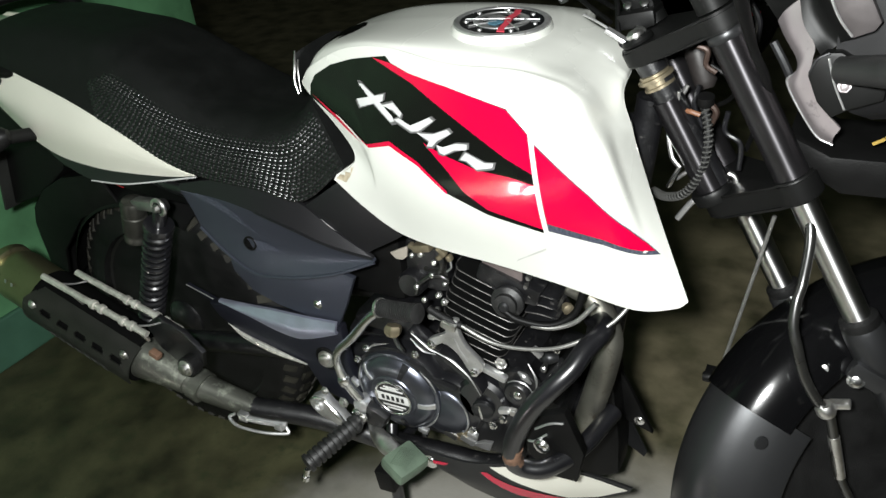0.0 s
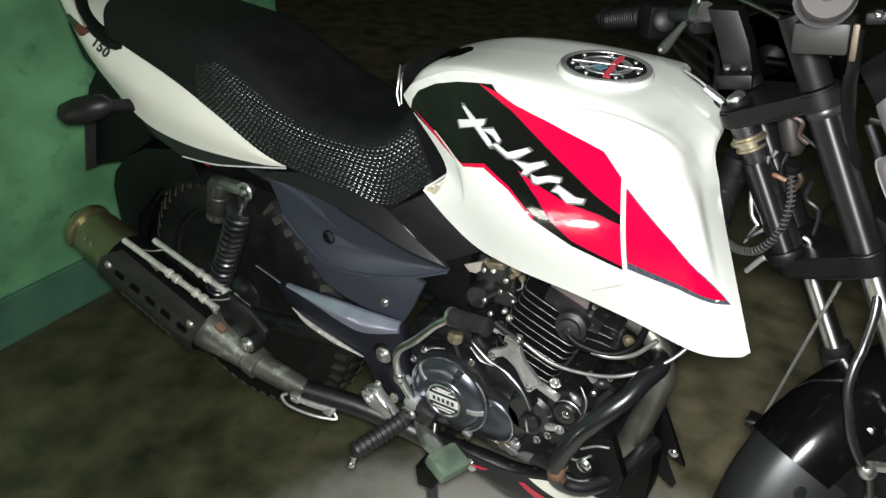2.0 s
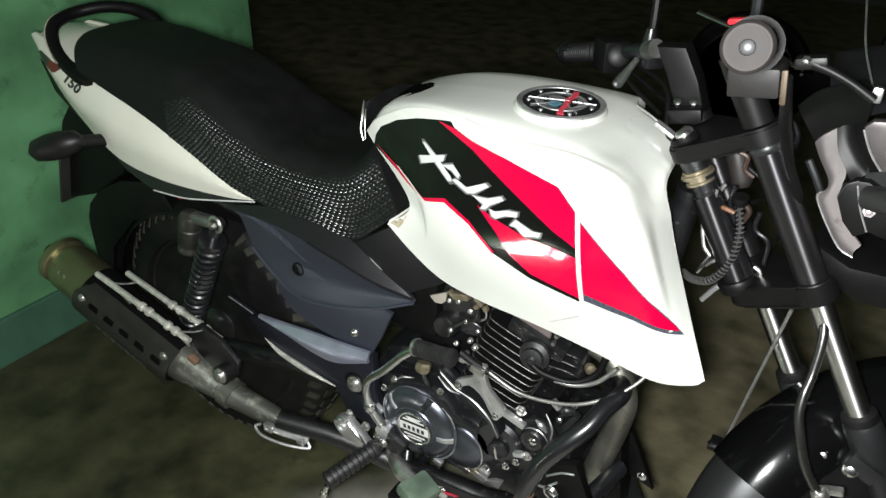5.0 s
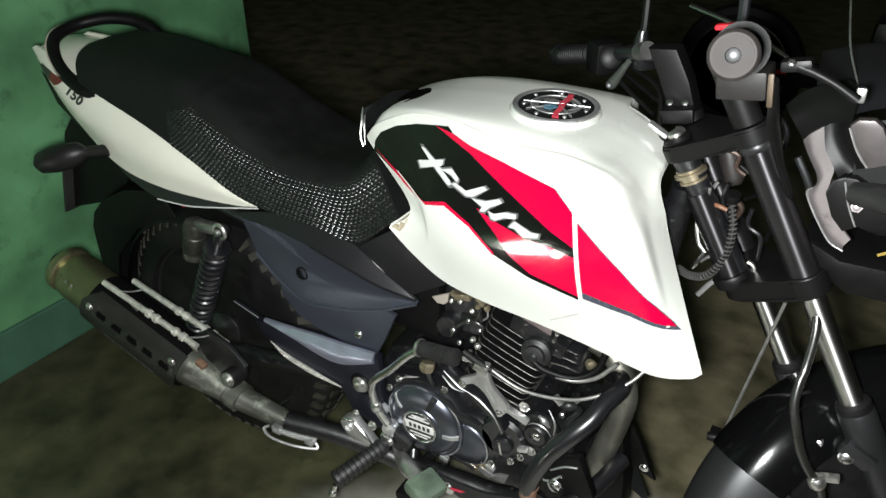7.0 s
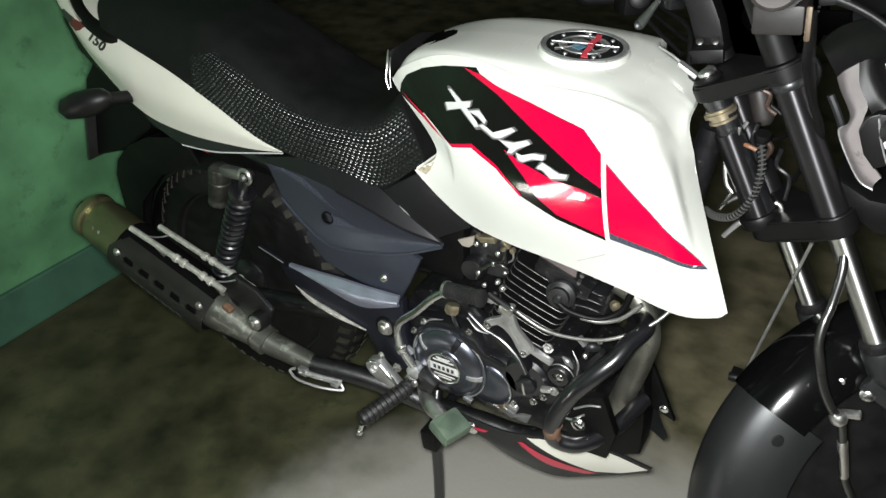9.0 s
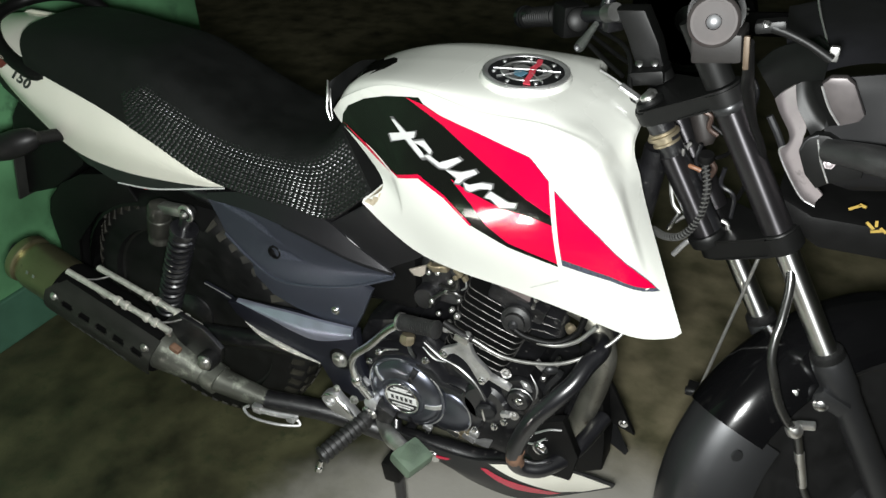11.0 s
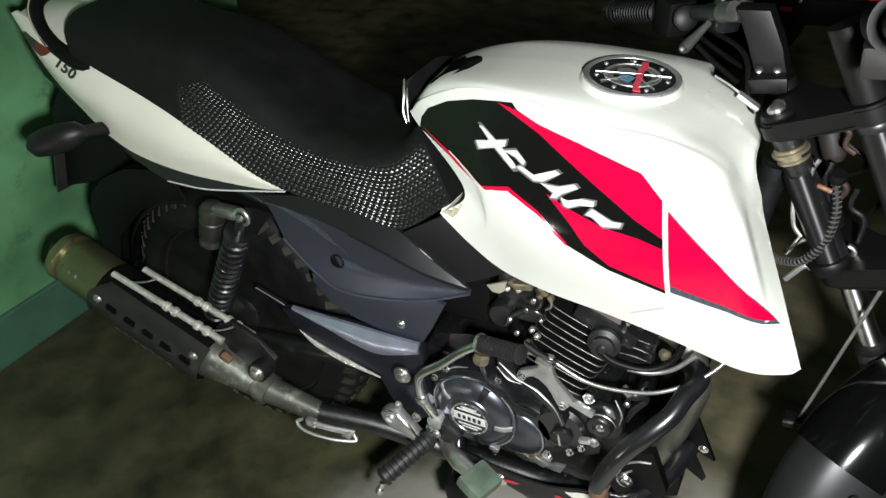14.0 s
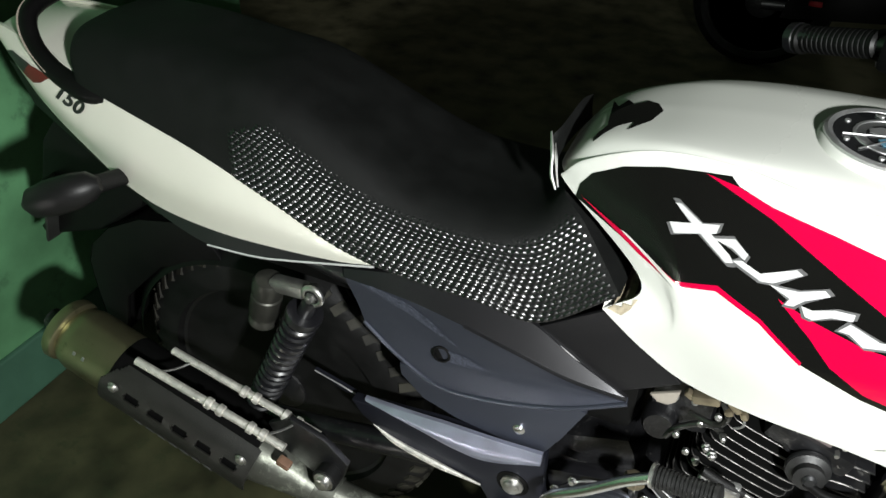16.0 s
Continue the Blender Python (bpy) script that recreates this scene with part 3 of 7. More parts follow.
for s in (-1, 1):
    frame_cover = bp("frame_cover", plate([(0.470, 0.724), (0.541, 0.776), (0.566, 0.783), (0.600, 0.752), (0.642, 0.706), (0.628, 0.697), (0.572, 0.661)], s * 0.120, s * 0.127, 0.002), COVERGREY, "grey satin frame cover")
    # the satin cover's edge highlight, drawn in as a bright line
    bp("cover_glint", bar([(0.474, s * 0.1275, 0.722), (0.525, s * 0.1280, 0.690), (0.573, s * 0.1275, 0.661)], 0.0020, 8), ALU, "bright edge strip", frame_cover)
    lower = bp("lower_cover", plate([(0.285, 0.585), (0.287, 0.565), (0.322, 0.532), (0.374, 0.516), (0.440, 0.508), (0.497, 0.504), (0.520, 0.550), (0.546, 0.612), (0.500, 0.622), (0.440, 0.606), (0.360, 0.590)], s * 0.122, s * 0.131, 0.002), PANEL, "dark grey lower side cover")
    bp("bolt", bolt_bm((0.463, s * 0.131, 0.541), (0, s, 0), 0.006, 0.005), CHROME, "chrome bolt", lower)
bp("socket", turned([(0.013, 0), (0.013, 0.003), (0.010, 0.004), (0.009, -0.004)], (0.352, -0.1385, 0.640), (0.1, -1, 0.1), 20), BLACKPLASTIC, "round rubber plug", covers[0])

# foot-peg hangers
for s in (-1, 1):
    hang = bp("footrest_hanger", plate([(0.205, 0.478), (0.222, 0.452), (0.265, 0.427), (0.340, 0.412), (0.412, 0.402), (0.440, 0.350), (0.500, 0.335), (0.530, 0.360), (0.508, 0.430), (0.505, 0.508), (0.430, 0.505), (0.349, 0.497), (0.270, 0.488)], s * 0.118, s * 0.136, 0.003), HANGER, "blue-black metallic hanger plate")
    # pale ridge colour carries the highlight along the dark plate's top
    bp("upper_bar", shell([[(0.225, -0.130, 0.486), (0.300, -0.136, 0.497), (0.362, -0.139, 0.506), (0.430, -0.141, 0.512), (0.501, -0.141, 0.519)], [(0.228, -0.134, 0.484), (0.300, -0.146, 0.487), (0.370, -0.152, 0.488), (0.430, -0.153, 0.490), (0.502, -0.148, 0.507)], [(0.232, -0.130, 0.481), (0.305, -0.138, 0.474), (0.370, -0.142, 0.464), (0.425, -0.143, 0.465), (0.500, -0.142, 0.496)]], 30, 5, 0.006, -1, s > 0), mat("blue_grey_highlight", (0.50, 0.52, 0.66), 0.36, metal=0.75, bump=0.05, scale=20), "ridge with its blue-white highlight in the colour", hang)
    # the bevel's white highlight, drawn as a bright strip
    bp("lower_edge", bar([(0.240, s * 0.134, 0.440), (0.280, s * 0.138, 0.424), (0.345, s * 0.140, 0.412), (0.418, s * 0.140, 0.404)], [0.0015, 0.0050, 0.0055, 0.0015], 8), RODSTEEL, "bright strip drawn as the bevel's highlight", hang)
    bp("rear_fin", plate([(0.125, 0.483), (0.175, 0.470), (0.232, 0.452), (0.262, 0.428), (0.222, 0.446), (0.170, 0.462)], s * 0.104, s * 0.112, 0.001), HANGER, "thin pointed rear fin", hang)
    bp("fin_edge_line", bar([(0.126, s * 0.1125, 0.483), (0.178, s * 0.1130, 0.470), (0.236, s * 0.1130, 0.451)], 0.0013, 6), ALU, "", hang)
    bp("pivot_bolt", turned([(0.017, 0), (0.017, 0.004), (0.012, 0.005), (0.012, 0.010), (0.009, 0.012)], (0.464, s * 0.136, 0.430), (0, s, 0), 12), STEEL, "swingarm pivot bolt", hang)
    bp("pivot_cup", turned([(0.024, -0.002), (0.024, 0.001), (0.019, 0.0015)], (0.464, s * 0.136, 0.430), (0, s, 0), 24), BLACKPLASTIC, "", hang)

# rear wheel


def wheel(at, turn, radius, width, rim_r, label, angles=(15, 75, 135, 195, 255, 315)):
    """A cast wheel in its own axes: x ahead, y the axle, z up."""
    m = Matrix.Translation(at) @ turn.to_4x4()
    tyre = bmesh.new()
    prof = []
    for k in range(15):
        a = math.pi * (k / 14) - math.pi / 2
        prof.append((rim_r + (radius - rim_r) * max(0.0, math.cos(a)) ** 0.55, width / 2 * math.sin(a)))
    lathe(tyre, [(rim_r - 0.004, -width * 0.36)] + prof + [(rim_r - 0.004, width * 0.36)], (0, 0, 0), (0, 1, 0), 64)
    tread = bmesh.new()
    for k in range(52):
        a = 2 * math.pi * k / 52
        for s in (-1, 1):
            spin = Matrix.Rotation(math.pi / 2 - a - s * 0.03, 3, "Y")
            for r_, y_, lean, size in ((radius - 0.003, 0.16, 8, (0.017, width * 0.20, 0.007)), (radius - 0.023, 0.40, 52, (0.016, width * 0.24, 0.007))):
                c = V((math.cos(a + s * 0.03) * r_, s * width * y_, math.sin(a + s * 0.03) * r_))
                block(tread, c, size, spin @ Matrix.Rotation(radians(-s * lean), 3, "X") @ Matrix.Rotation(radians(20 * s), 3, "Z"), 0)
    bmesh.ops.transform(tread, matrix=m, verts=tread.verts)
    bmesh.ops.transform(tyre, matrix=m, verts=tyre.verts)
    w = bp("wheel_tyre", tyre, RUBBER, label)
    bp("tread", tread, DUSTYRUBBER, "dusty tread blocks", w)
    rim = bmesh.new()
    lathe(rim, [(rim_r - 0.022, -width * 0.30), (rim_r, -width * 0.40), (rim_r + 0.003, -width * 0.36), (rim_r - 0.012, -width * 0.2), (rim_r - 0.016, 0), (rim_r - 0.012, width * 0.2), (rim_r + 0.003, width * 0.36), (rim_r, width * 0.40), (rim_r - 0.022, width * 0.30), (rim_r - 0.026, 0), (rim_r - 0.022, -width * 0.30)], (0, 0, 0), (0, 1, 0), 64)
    bmesh.ops.transform(rim, matrix=m, verts=rim.verts)
    bp("rim", rim, BLACKPAINT, "black cast alloy rim", w)
    hub = turned([(0.03, -0.055), (0.045, -0.045), (0.05, -0.02), (0.05, 0.02), (0.045, 0.045), (0.03, 0.055)], (0, 0, 0), (0, 1, 0), 24)
    bmesh.ops.transform(hub, matrix=m, verts=hub.verts)
    bp("hub", hub, BLACKMETAL, "", w)
    for spoke_angle in angles:
        a = radians(spoke_angle)
        sp = bmesh.new()
        block(sp, V((math.cos(a), 0, math.sin(a))) * (rim_r / 2 + 0.01), (rim_r - 0.05, 0.024, 0.03), Matrix.Rotation(-a, 3, "Y"), 0.006)
        bmesh.ops.transform(sp, matrix=m, verts=sp.verts)
        bp("spoke", sp, BLACKPAINT, "", w)
    return w


wheel((0.0, 0, 0.318), Matrix.Identity(3), 0.303, 0.115, 0.222, "worn black rear tyre")
hug = bmesh.new()
rows = []
for k in range(15):
    a = radians(66 + 7.6 * k)
    rows.append([V((0.0 + math.cos(a) * (0.335 - 0.05 * q * q), 0.075 * q, 0.318 + math.sin(a) * (0.335 - 0.05 * q * q))) for q in (-1, -0.8, -0.4, 0, 0.4, 0.8, 1)])
loft(hug, rows)
rear_guard = bp("rear_mudguard", hug, BLACKPLASTIC, "black plastic inner mudguard")
for s in (-1, 1):
    bp("guard_side", plate([(-0.371, 0.498), (-0.352, 0.540), (-0.300, 0.590), (-0.220, 0.632), (-0.100, 0.660), (-0.060, 0.600), (-0.200, 0.540), (-0.300, 0.440), (-0.345, 0.300), (-0.375, 0.300), (-0.374, 0.460)], s * 0.062, s * 0.070, 0.003), BLACKPLASTIC, "", rear_guard)
flap_bm = bmesh.new()
loft(flap_bm, [[V((x, y, z)) for y in (-0.07, -0.035, 0, 0.035, 0.07)] for x, z in ((-0.375, 0.300), (-0.374, 0.460), (-0.371, 0.498), (-0.352, 0.540), (-0.300, 0.590), (-0.220, 0.632), (-0.100, 0.660))])
bp("guard_back", flap_bm, BLACKPLASTIC, "", rear_guard)
for s in (-1, 1):
    arm = bp("swingarm", bar([(0.47, s * 0.105, 0.42), (0.25, s * 0.110, 0.375), (0.0, s * 0.110, 0.318)], 0.02, 10), BLACKMETAL, "black square-section swingarm")
bp("axle_nut", turned([(0.018, 0), (0.018, 0.008), (0.010, 0.012)], (0.0, -0.13, 0.318), (0, -1, 0), 12), STEEL)

# rear dampers
for s in (-1, 1):
    top, low = V((0.168, s * 0.148, 0.678)), V((0.030, s * 0.148, 0.385))
    axis = (low - top).normalized()
    damper = bp("rear_damper", tube(bmesh.new(), [top + axis * 0.01, top + axis * 0.07, top + axis * 0.0701, low], [0.012, 0.012, 0.010, 0.010], 12), BLACKPAINT, "black twin-coil rear damper")
    coil = []
    sx = axis.orthogonal().normalized()
    sy = axis.cross(sx)
    for k in range(15 * 14 + 1):
        a = 2 * math.pi * k / 14
        coil.append(top + axis * (0.055 + 0.235 * k / (15 * 14)) + 0.021 * (math.cos(a) * sx + math.sin(a) * sy))
    bp("spring", tube(bmesh.new(), coil, 0.0048, 7), BLACKPAINT, "black coil spring", damper)
    hoop = [top + V((0.0135 * math.cos(2 * math.pi * k / 28), s * 0.004, 0.0135 * math.sin(2 * math.pi * k / 28))) for k in range(29)]
    bp("top_eye", tube(bmesh.new(), hoop, 0.0042, 10), STEEL, "bare steel mounting eye", damper)
    bp("eye_bush", turned([(0.012, -0.010), (0.0125, 0.006), (0.009, 0.008)], top, (0, s, 0), 20), RUBBER, "", damper)
    bp("eye_bolt", turned([(0.0085, 0.006), (0.0085, 0.009), (0.0060, 0.0095), (0.0060, 0.015), (0.004, 0.016)], top, (0, s, 0), 6), DULLALLOY, "", damper)
    bp("damper_neck", turned([(0.0105, 0.012), (0.0105, 0.044)], top, axis, 16), DULLALLOY, "", damper)
    bp("collar", turned([(0.026, 0), (0.027, 0.006), (0.026, 0.014)], top + axis * 0.042, axis, 18), BLACKPAINT, "", damper)
    can_axis = V((-0.024, 0, -0.088)).normalized()
    bp("gas_canister", turned([(0.010, 0), (0.019, 0.003), (0.0225, 0.010), (0.0225, 0.026), (0.0205, 0.028), (0.0205, 0.033), (0.0225, 0.035), (0.0225, 0.070), (0.0200, 0.073), (0.0200, 0.080), (0.0215, 0.082), (0.0215, 0.090), (0.012, 0.094)], (0.092, s * 0.142, 0.676), can_axis, 22), mat("canister_grey", (0.060, 0.060, 0.052), 0.42, metal=0.7, scale=40, var=0.2) if s < 0 else bpy.data.materials["canister_grey"], "grey gas canister with pressed rings", damper)
    bp("canister_bridge", boxed((0.126, s * 0.142, 0.672), (0.060, 0.022, 0.020), Matrix.Rotation(radians(-5), 3, "Y"), 0.006), DULLALLOY, "", damper)
    bp("low_eye", turned([(0.018, -0.012), (0.018, 0.014), (0.008, 0.018)], low, (0, s, 0), 16), STEEL, "", damper)

# exhaust
MA, MB = V((-0.276, -0.205, 0.4775)), V((0.105, -0.205, 0.352))
md = (MB - MA).normalized()
ML = (MB - MA).length
muf = bmesh.new()
lathe(muf, [(0.030, -0.004), (0.042, 0.0), (0.048, 0.010), (0.052, 0.022), (0.053, 0.03), (0.053, ML * 0.72), (0.052, ML * 0.78)], MA, md, 36)
muffler = bp("muffler", muf, MUFFLER, "brushed steel muffler, heat stained", angle=30)
SCUFFED = mat("scuffed_black_cone", (0.13, 0.135, 0.115), 0.40, metal=0.65, scale=13, var=0.3, bump=0.10, wear=0.40, wear_color=(0.42, 0.45, 0.37))
bp("cone", turned([(0.052, ML * 0.78), (0.051, ML * 0.82), (0.042, ML * 0.96), (0.034, ML + 0.02), (0.024, ML + 0.07)], MA, md, 36), SCUFFED, "dark cone scuffed to pale metal", muffler)
bp("end_cap", turned([(0.047, -0.004), (0.052, 0.0), (0.053, 0.012), (0.049, 0.018)], MA + md * 0.0, -md, 36), MUFFLER, "rolled end cap", muffler)
bp("outlet", turned([(0.014, 0), (0.017, 0.002), (0.017, 0.026), (0.013, 0.026), (0.012, 0.004)], MA - md * 0.02, -md, 20), BLACKMETAL, "", muffler)
bp("under_pipe", bar([(0.55, -0.110, 0.245), (0.66, -0.095, 0.242), (0.75, -0.085, 0.245), (0.866, -0.072, 0.300)], 0.0202, 18), BLACKMETAL, "black pipe under the engine", muffler)
bp("header_pipe", bar([(0.866, -0.072, 0.300), (0.897, -0.066, 0.372), (0.915, -0.066, 0.443), (0.929, -0.064, 0.513), (0.932, -0.058, 0.565), (0.900, -0.045, 0.615), (0.840, -0.035, 0.630)], [0.020, 0.020, 0.020, 0.020, 0.019, 0.018, 0.018], 18), PIPE, "heat-stained exhaust pipe", muffler)
bp("link_pipe", bar([tuple(MB + md * 0.02), (0.20, -0.195, 0.318), (0.27, -0.183, 0.298), (0.30, -0.178, 0.290)], [0.028, 0.026, 0.022, 0.020], 18), SCUFFED, "scuffed black link pipe", muffler)
bp("mid_pipe", bar([(0.295, -0.179, 0.291), (0.42, -0.140, 0.275), (0.55, -0.110, 0.245)], 0.0202, 18), BLACKMETAL, "black mid pipe", muffler)
ax_up = V((0, 0, 1)) - md * md.z
ax_up.normalize()
ax_out = md.cross(ax_up)
if ax_out.y > 0:
    ax_out = -ax_out


def muf_point(d, ang, r):
    """A point on the muffler: distance along it, degrees up from straight outwards, radius."""
    a = radians(ang)
    return MA + md * d + r * (math.cos(a) * ax_out + math.sin(a) * ax_up)


# heat shield with a row of slots
sh = bmesh.new()
n_d, n_a = 88, 30
slots = [(0.150 + 0.045 * k, 0.180 + 0.045 * k) for k in range(5)]
vs = {}
for i in range(n_d + 1):
    for j in range(n_a + 1):
        d = 0.105 + 0.275 * i / n_d
        ang = -70 + 135 * j / n_a
        vs[i, j] = (sh.verts.new(muf_point(d, ang, 0.061)), sh.verts.new(muf_point(d, ang, 0.0585)))


def shield_open(i, j):
    d = 0.105 + 0.275 * (i + 0.5) / n_d
    ang = -70 + 135 * (j + 0.5) / n_a
    corner = (d < 0.135 and (ang > 65 - (0.135 - d) * 1200 or ang < -70 + (0.135 - d) * 1200)) or (d > 0.350 and ang < -20 - (0.38 - d) * 900)
    def inside(a, b):
        """A slot with round ends."""
        h = 0.0065
        w = (ang - 22) * 0.00106
        e = max(0, a + h - d, d - (b - h))
        return abs(w) < h and e * e + w * w < h * h
    return corner or any(inside(a, b) for a, b in slots)


for i in range(n_d):
    for j in range(n_a):
        if shield_open(i, j):
            continue
        for k in (0, 1):
            sh.faces.new([vs[a, b][k] for a, b in ((i, j), (i + 1, j), (i + 1, j + 1), (i, j + 1))])
        for (a, b), (c, d), (e, f) in (((i, j), (i + 1, j), (i, j - 1)), ((i + 1, j), (i + 1, j + 1), (i + 1, j)), ((i + 1, j + 1), (i, j + 1), (i, j + 1)), ((i, j + 1), (i, j), (i - 1, j))):
            if not (0 <= e < n_d and 0 <= f < n_a) or shield_open(e, f):
                sh.faces.new((vs[a, b][0], vs[c, d][0], vs[c, d][1], vs[a, b][1]))
bmesh.ops.delete(sh, geom=[v for v in sh.verts if not v.link_faces], context="VERTS")
shield = bp("heat_shield", sh, mat("heat_shield_black", (0.011, 0.011, 0.009), 0.5, scale=30, var=0.2, bump=0.2), "black slotted heat shield", muffler, angle=50)
# near-black sleeve added so the slots look shaded
lathe_bm = turned([(0.0535, 0.11), (0.0545, 0.115), (0.0545, 0.36), (0.0535, 0.37)], MA, md, 32)
bp("sleeve", lathe_bm, mat("slot_shade_black", (0.002, 0.002, 0.002), 0.8, bump=0.0, spec=0.1), "black sleeve added as the shade behind the slots", muffler)
bp("shield_bolt", bolt_bm(muf_point(0.13, 25, 0.060), ax_out, 0.007, 0.006), STEEL, "", muffler)
bp("shield_bolt", bolt_bm(muf_point(0.36, 40, 0.062), ax_out, 0.007, 0.006), STEEL, "", muffler)
for p0, p1 in ((V((-0.085, -0.250, 0.536)), V((0.164, -0.250, 0.474))), (V((-0.070, -0.195, 0.514)), V((0.184, -0.195, 0.452)))):
    rod = bp("guard_rod", tube(bmesh.new(), [p0, p1], 0.0062, 12), RODSTEEL, "bare steel guard rod", muffler)
    for f in (0.50, 0.58, 0.78, 0.86):
        q = p0.lerp(p1, f)
        bp("ring", turned([(0.0062, -0.006), (0.0088, -0.004), (0.0088, 0.004), (0.0062, 0.006)], q, md, 12), RODSTEEL, "", muffler)
for f in (0.14, 0.86):
    a, b = V((-0.085, -0.250, 0.536)).lerp(V((0.164, -0.250, 0.474)), f), V((-0.070, -0.195, 0.514)).lerp(V((0.184, -0.195, 0.452)), f)
    bp("rod_stay", bar([a, a.lerp(b, 0.5) + V((0, 0, -0.004)), b], 0.002, 6), STEEL, "", muffler)
for p in (V((-0.03, -0.248, 0.52)), V((0.13, -0.248, 0.48))):
    bp("rod_foot", bar([p, p + V((0.0, 0.02, -0.045))], 0.004, 8), STEEL, "", muffler)
bp("mount_bracket", plate([(0.10, 0.445), (0.14, 0.475), (0.20, 0.455), (0.235, 0.42), (0.225, 0.385), (0.20, 0.365), (0.17, 0.37), (0.12, 0.40)], -0.205, -0.195, 0.002), BLACKMETAL, "black muffler bracket", muffler)
bp("mount_bolt", turned([(0.016, 0), (0.016, 0.003), (0.0105, 0.004), (0.0105, 0.010), (0.006, 0.011)], (0.205, -0.225, 0.392), (0, -1, 0.1), 14), STEEL, "muffler mounting bolt", muffler)
bp("mount_rubber", turned([(0.020, -0.02), (0.020, 0.0), (0.016, 0.001)], (0.205, -0.225, 0.392), (0, -1, 0.1), 18), RUBBER, "", muffler)
bp("orange_lug", boxed((0.145, -0.235, 0.412), (0.022, 0.014, 0.012), Matrix.Rotation(radians(20), 3, "Y"), 0.003), RUST, "small rusty lug", muffler)
bp("pipe_clamp", turned([(0.031, -0.012), (0.031, 0.012)], (0.19, -0.197, 0.322), md, 20), SCUFFED, "", muffler)
# passenger peg folded along the pipe
peg2 = bp("passenger_footrest", bar([(0.300, -0.215, 0.300), (0.345, -0.205, 0.296), (0.385, -0.190, 0.290)], 0.006, 8), ALU, "folded bare metal passenger footrest")
bp("loop", bar([(0.287, -0.215, 0.302), (0.278, -0.222, 0.296), (0.300, -0.226, 0.286), (0.348, -0.216, 0.280), (0.390, -0.198, 0.278), (0.384, -0.192, 0.286)], 0.003, 8), ALU, "", peg2)
bp("lug", boxed((0.305, -0.212, 0.300), (0.020, 0.012, 0.018), None, 0.002), ALU, "", peg2)
bp("lug", boxed((0.372, -0.196, 0.288), (0.018, 0.012, 0.016), None, 0.002), ALU, "", peg2)

# engine
crank = bmesh.new()
block(crank, (0.650, 0, 0.385), (0.34, 0.205, 0.20), None, 0.03)
engine = bp("engine", crank, BLACKMETAL, "black single-cylinder engine with bright worn bolts")
bp("front_case", boxed((0.800, 0, 0.375), (0.13, 0.19, 0.15), Matrix.Rotation(radians(12), 3, "Y"), 0.03), BLACKMETAL, "", engine)
bp("gear_case", boxed((0.560, 0, 0.470), (0.13, 0.17, 0.10), Matrix.Rotation(radians(-20), 3, "Y"), 0.025), BLACKMETAL, "", engine)
bp("sump", boxed((0.600, 0, 0.290), (0.22, 0.15, 0.05), None, 0.015), BLACKMETAL, "", engine)
case = bmesh.new()
lathe(case, [(0.090, 0), (0.090, 0.016), (0.086, 0.024), (0.070, 0.026)], (0.600, -0.098, 0.397), (0, -1, 0), 40)
lathe(case, [(0.060, 0), (0.060, 0.012), (0.055, 0.020), (0.045, 0.022)], (0.690, -0.098, 0.388), (0, -1, 0), 32)
lathe(case, [(0.045, 0), (0.045, 0.016), (0.038, 0.022)], (0.750, -0.098, 0.420), (0, -1, 0), 32)
block(case, (0.560, -0.105, 0.420), (0.09, 0.03, 0.12), Matrix.Rotation(radians(-15), 3, "Y"), 0.012)
bp("clutch_case", case, BLACKPAINT, "glossy black clutch case", engine, angle=35)
HUBC = V((0.600, 0, 0.398))
cover = bmesh.new()
lathe(cover, [(0.079, 0), (0.0795, 0.004), (0.078, 0.008), (0.0745, 0.0095), (0.072, 0.0092), (0.070, 0.0125), (0.064, 0.0175), (0.056, 0.0208), (0.048, 0.0222), (0.043, 0.0225), (0.0415, 0.0245), (0.038, 0.0252), (0.036, 0.0240)], (HUBC.x, -0.122, HUBC.z), (0, -1, 0), 56)
clutch = bp("clutch_cover", cover, CLUTCHPAINT, "glossy blue-black round clutch cover", engine, angle=28)
ring_line = [HUBC + V((0.0333 * math.cos(2 * math.pi * k / 40), -0.1478, 0.0333 * math.sin(2 * math.pi * k / 40))) for k in range(41)]
bp("badge_ring", tube(bmesh.new(), ring_line, 0.0022, 8), CHROME, "chrome badge ring", engine)
bp("badge", turned([(0.0315, 0), (0.0312, 0.0010), (0.026, 0.0012)], (HUBC.x, -0.1463, HUBC.z), (0, -1, 0), 40), DARKLINE, "dark badge face", engine)
BADGE_TURN = Matrix.Rotation(radians(-4), 3, "Y")
for z0, w, hgt in ((0.0, 0.060, 0.0170), (-0.0165, 0.044, 0.0030), (0.0165, 0.044, 0.0030), (-0.0225, 0.030, 0.0026), (0.0225, 0.030, 0.0026)):
    bp("badge_band", boxed(HUBC + BADGE_TURN @ V((0, -0.1478, z0)), (w, 0.0014, hgt), BADGE_TURN, 0.0004), BADGE, "pale metal band", engine)
for k in range(5):
    bp("badge_bar", boxed(HUBC + BADGE_TURN @ V((-0.019 + 0.0095 * k, -0.1487, 0)), (0.0055, 0.0008, 0.0085), BADGE_TURN, 0.0002), DARKLINE, "", engine)
bp("badge_bar", boxed(HUBC + BADGE_TURN @ V((0, -0.1487, 0.0195)), (0.022, 0.0008, 0.0030), BADGE_TURN, 0.0002), BADGE, "", engine)


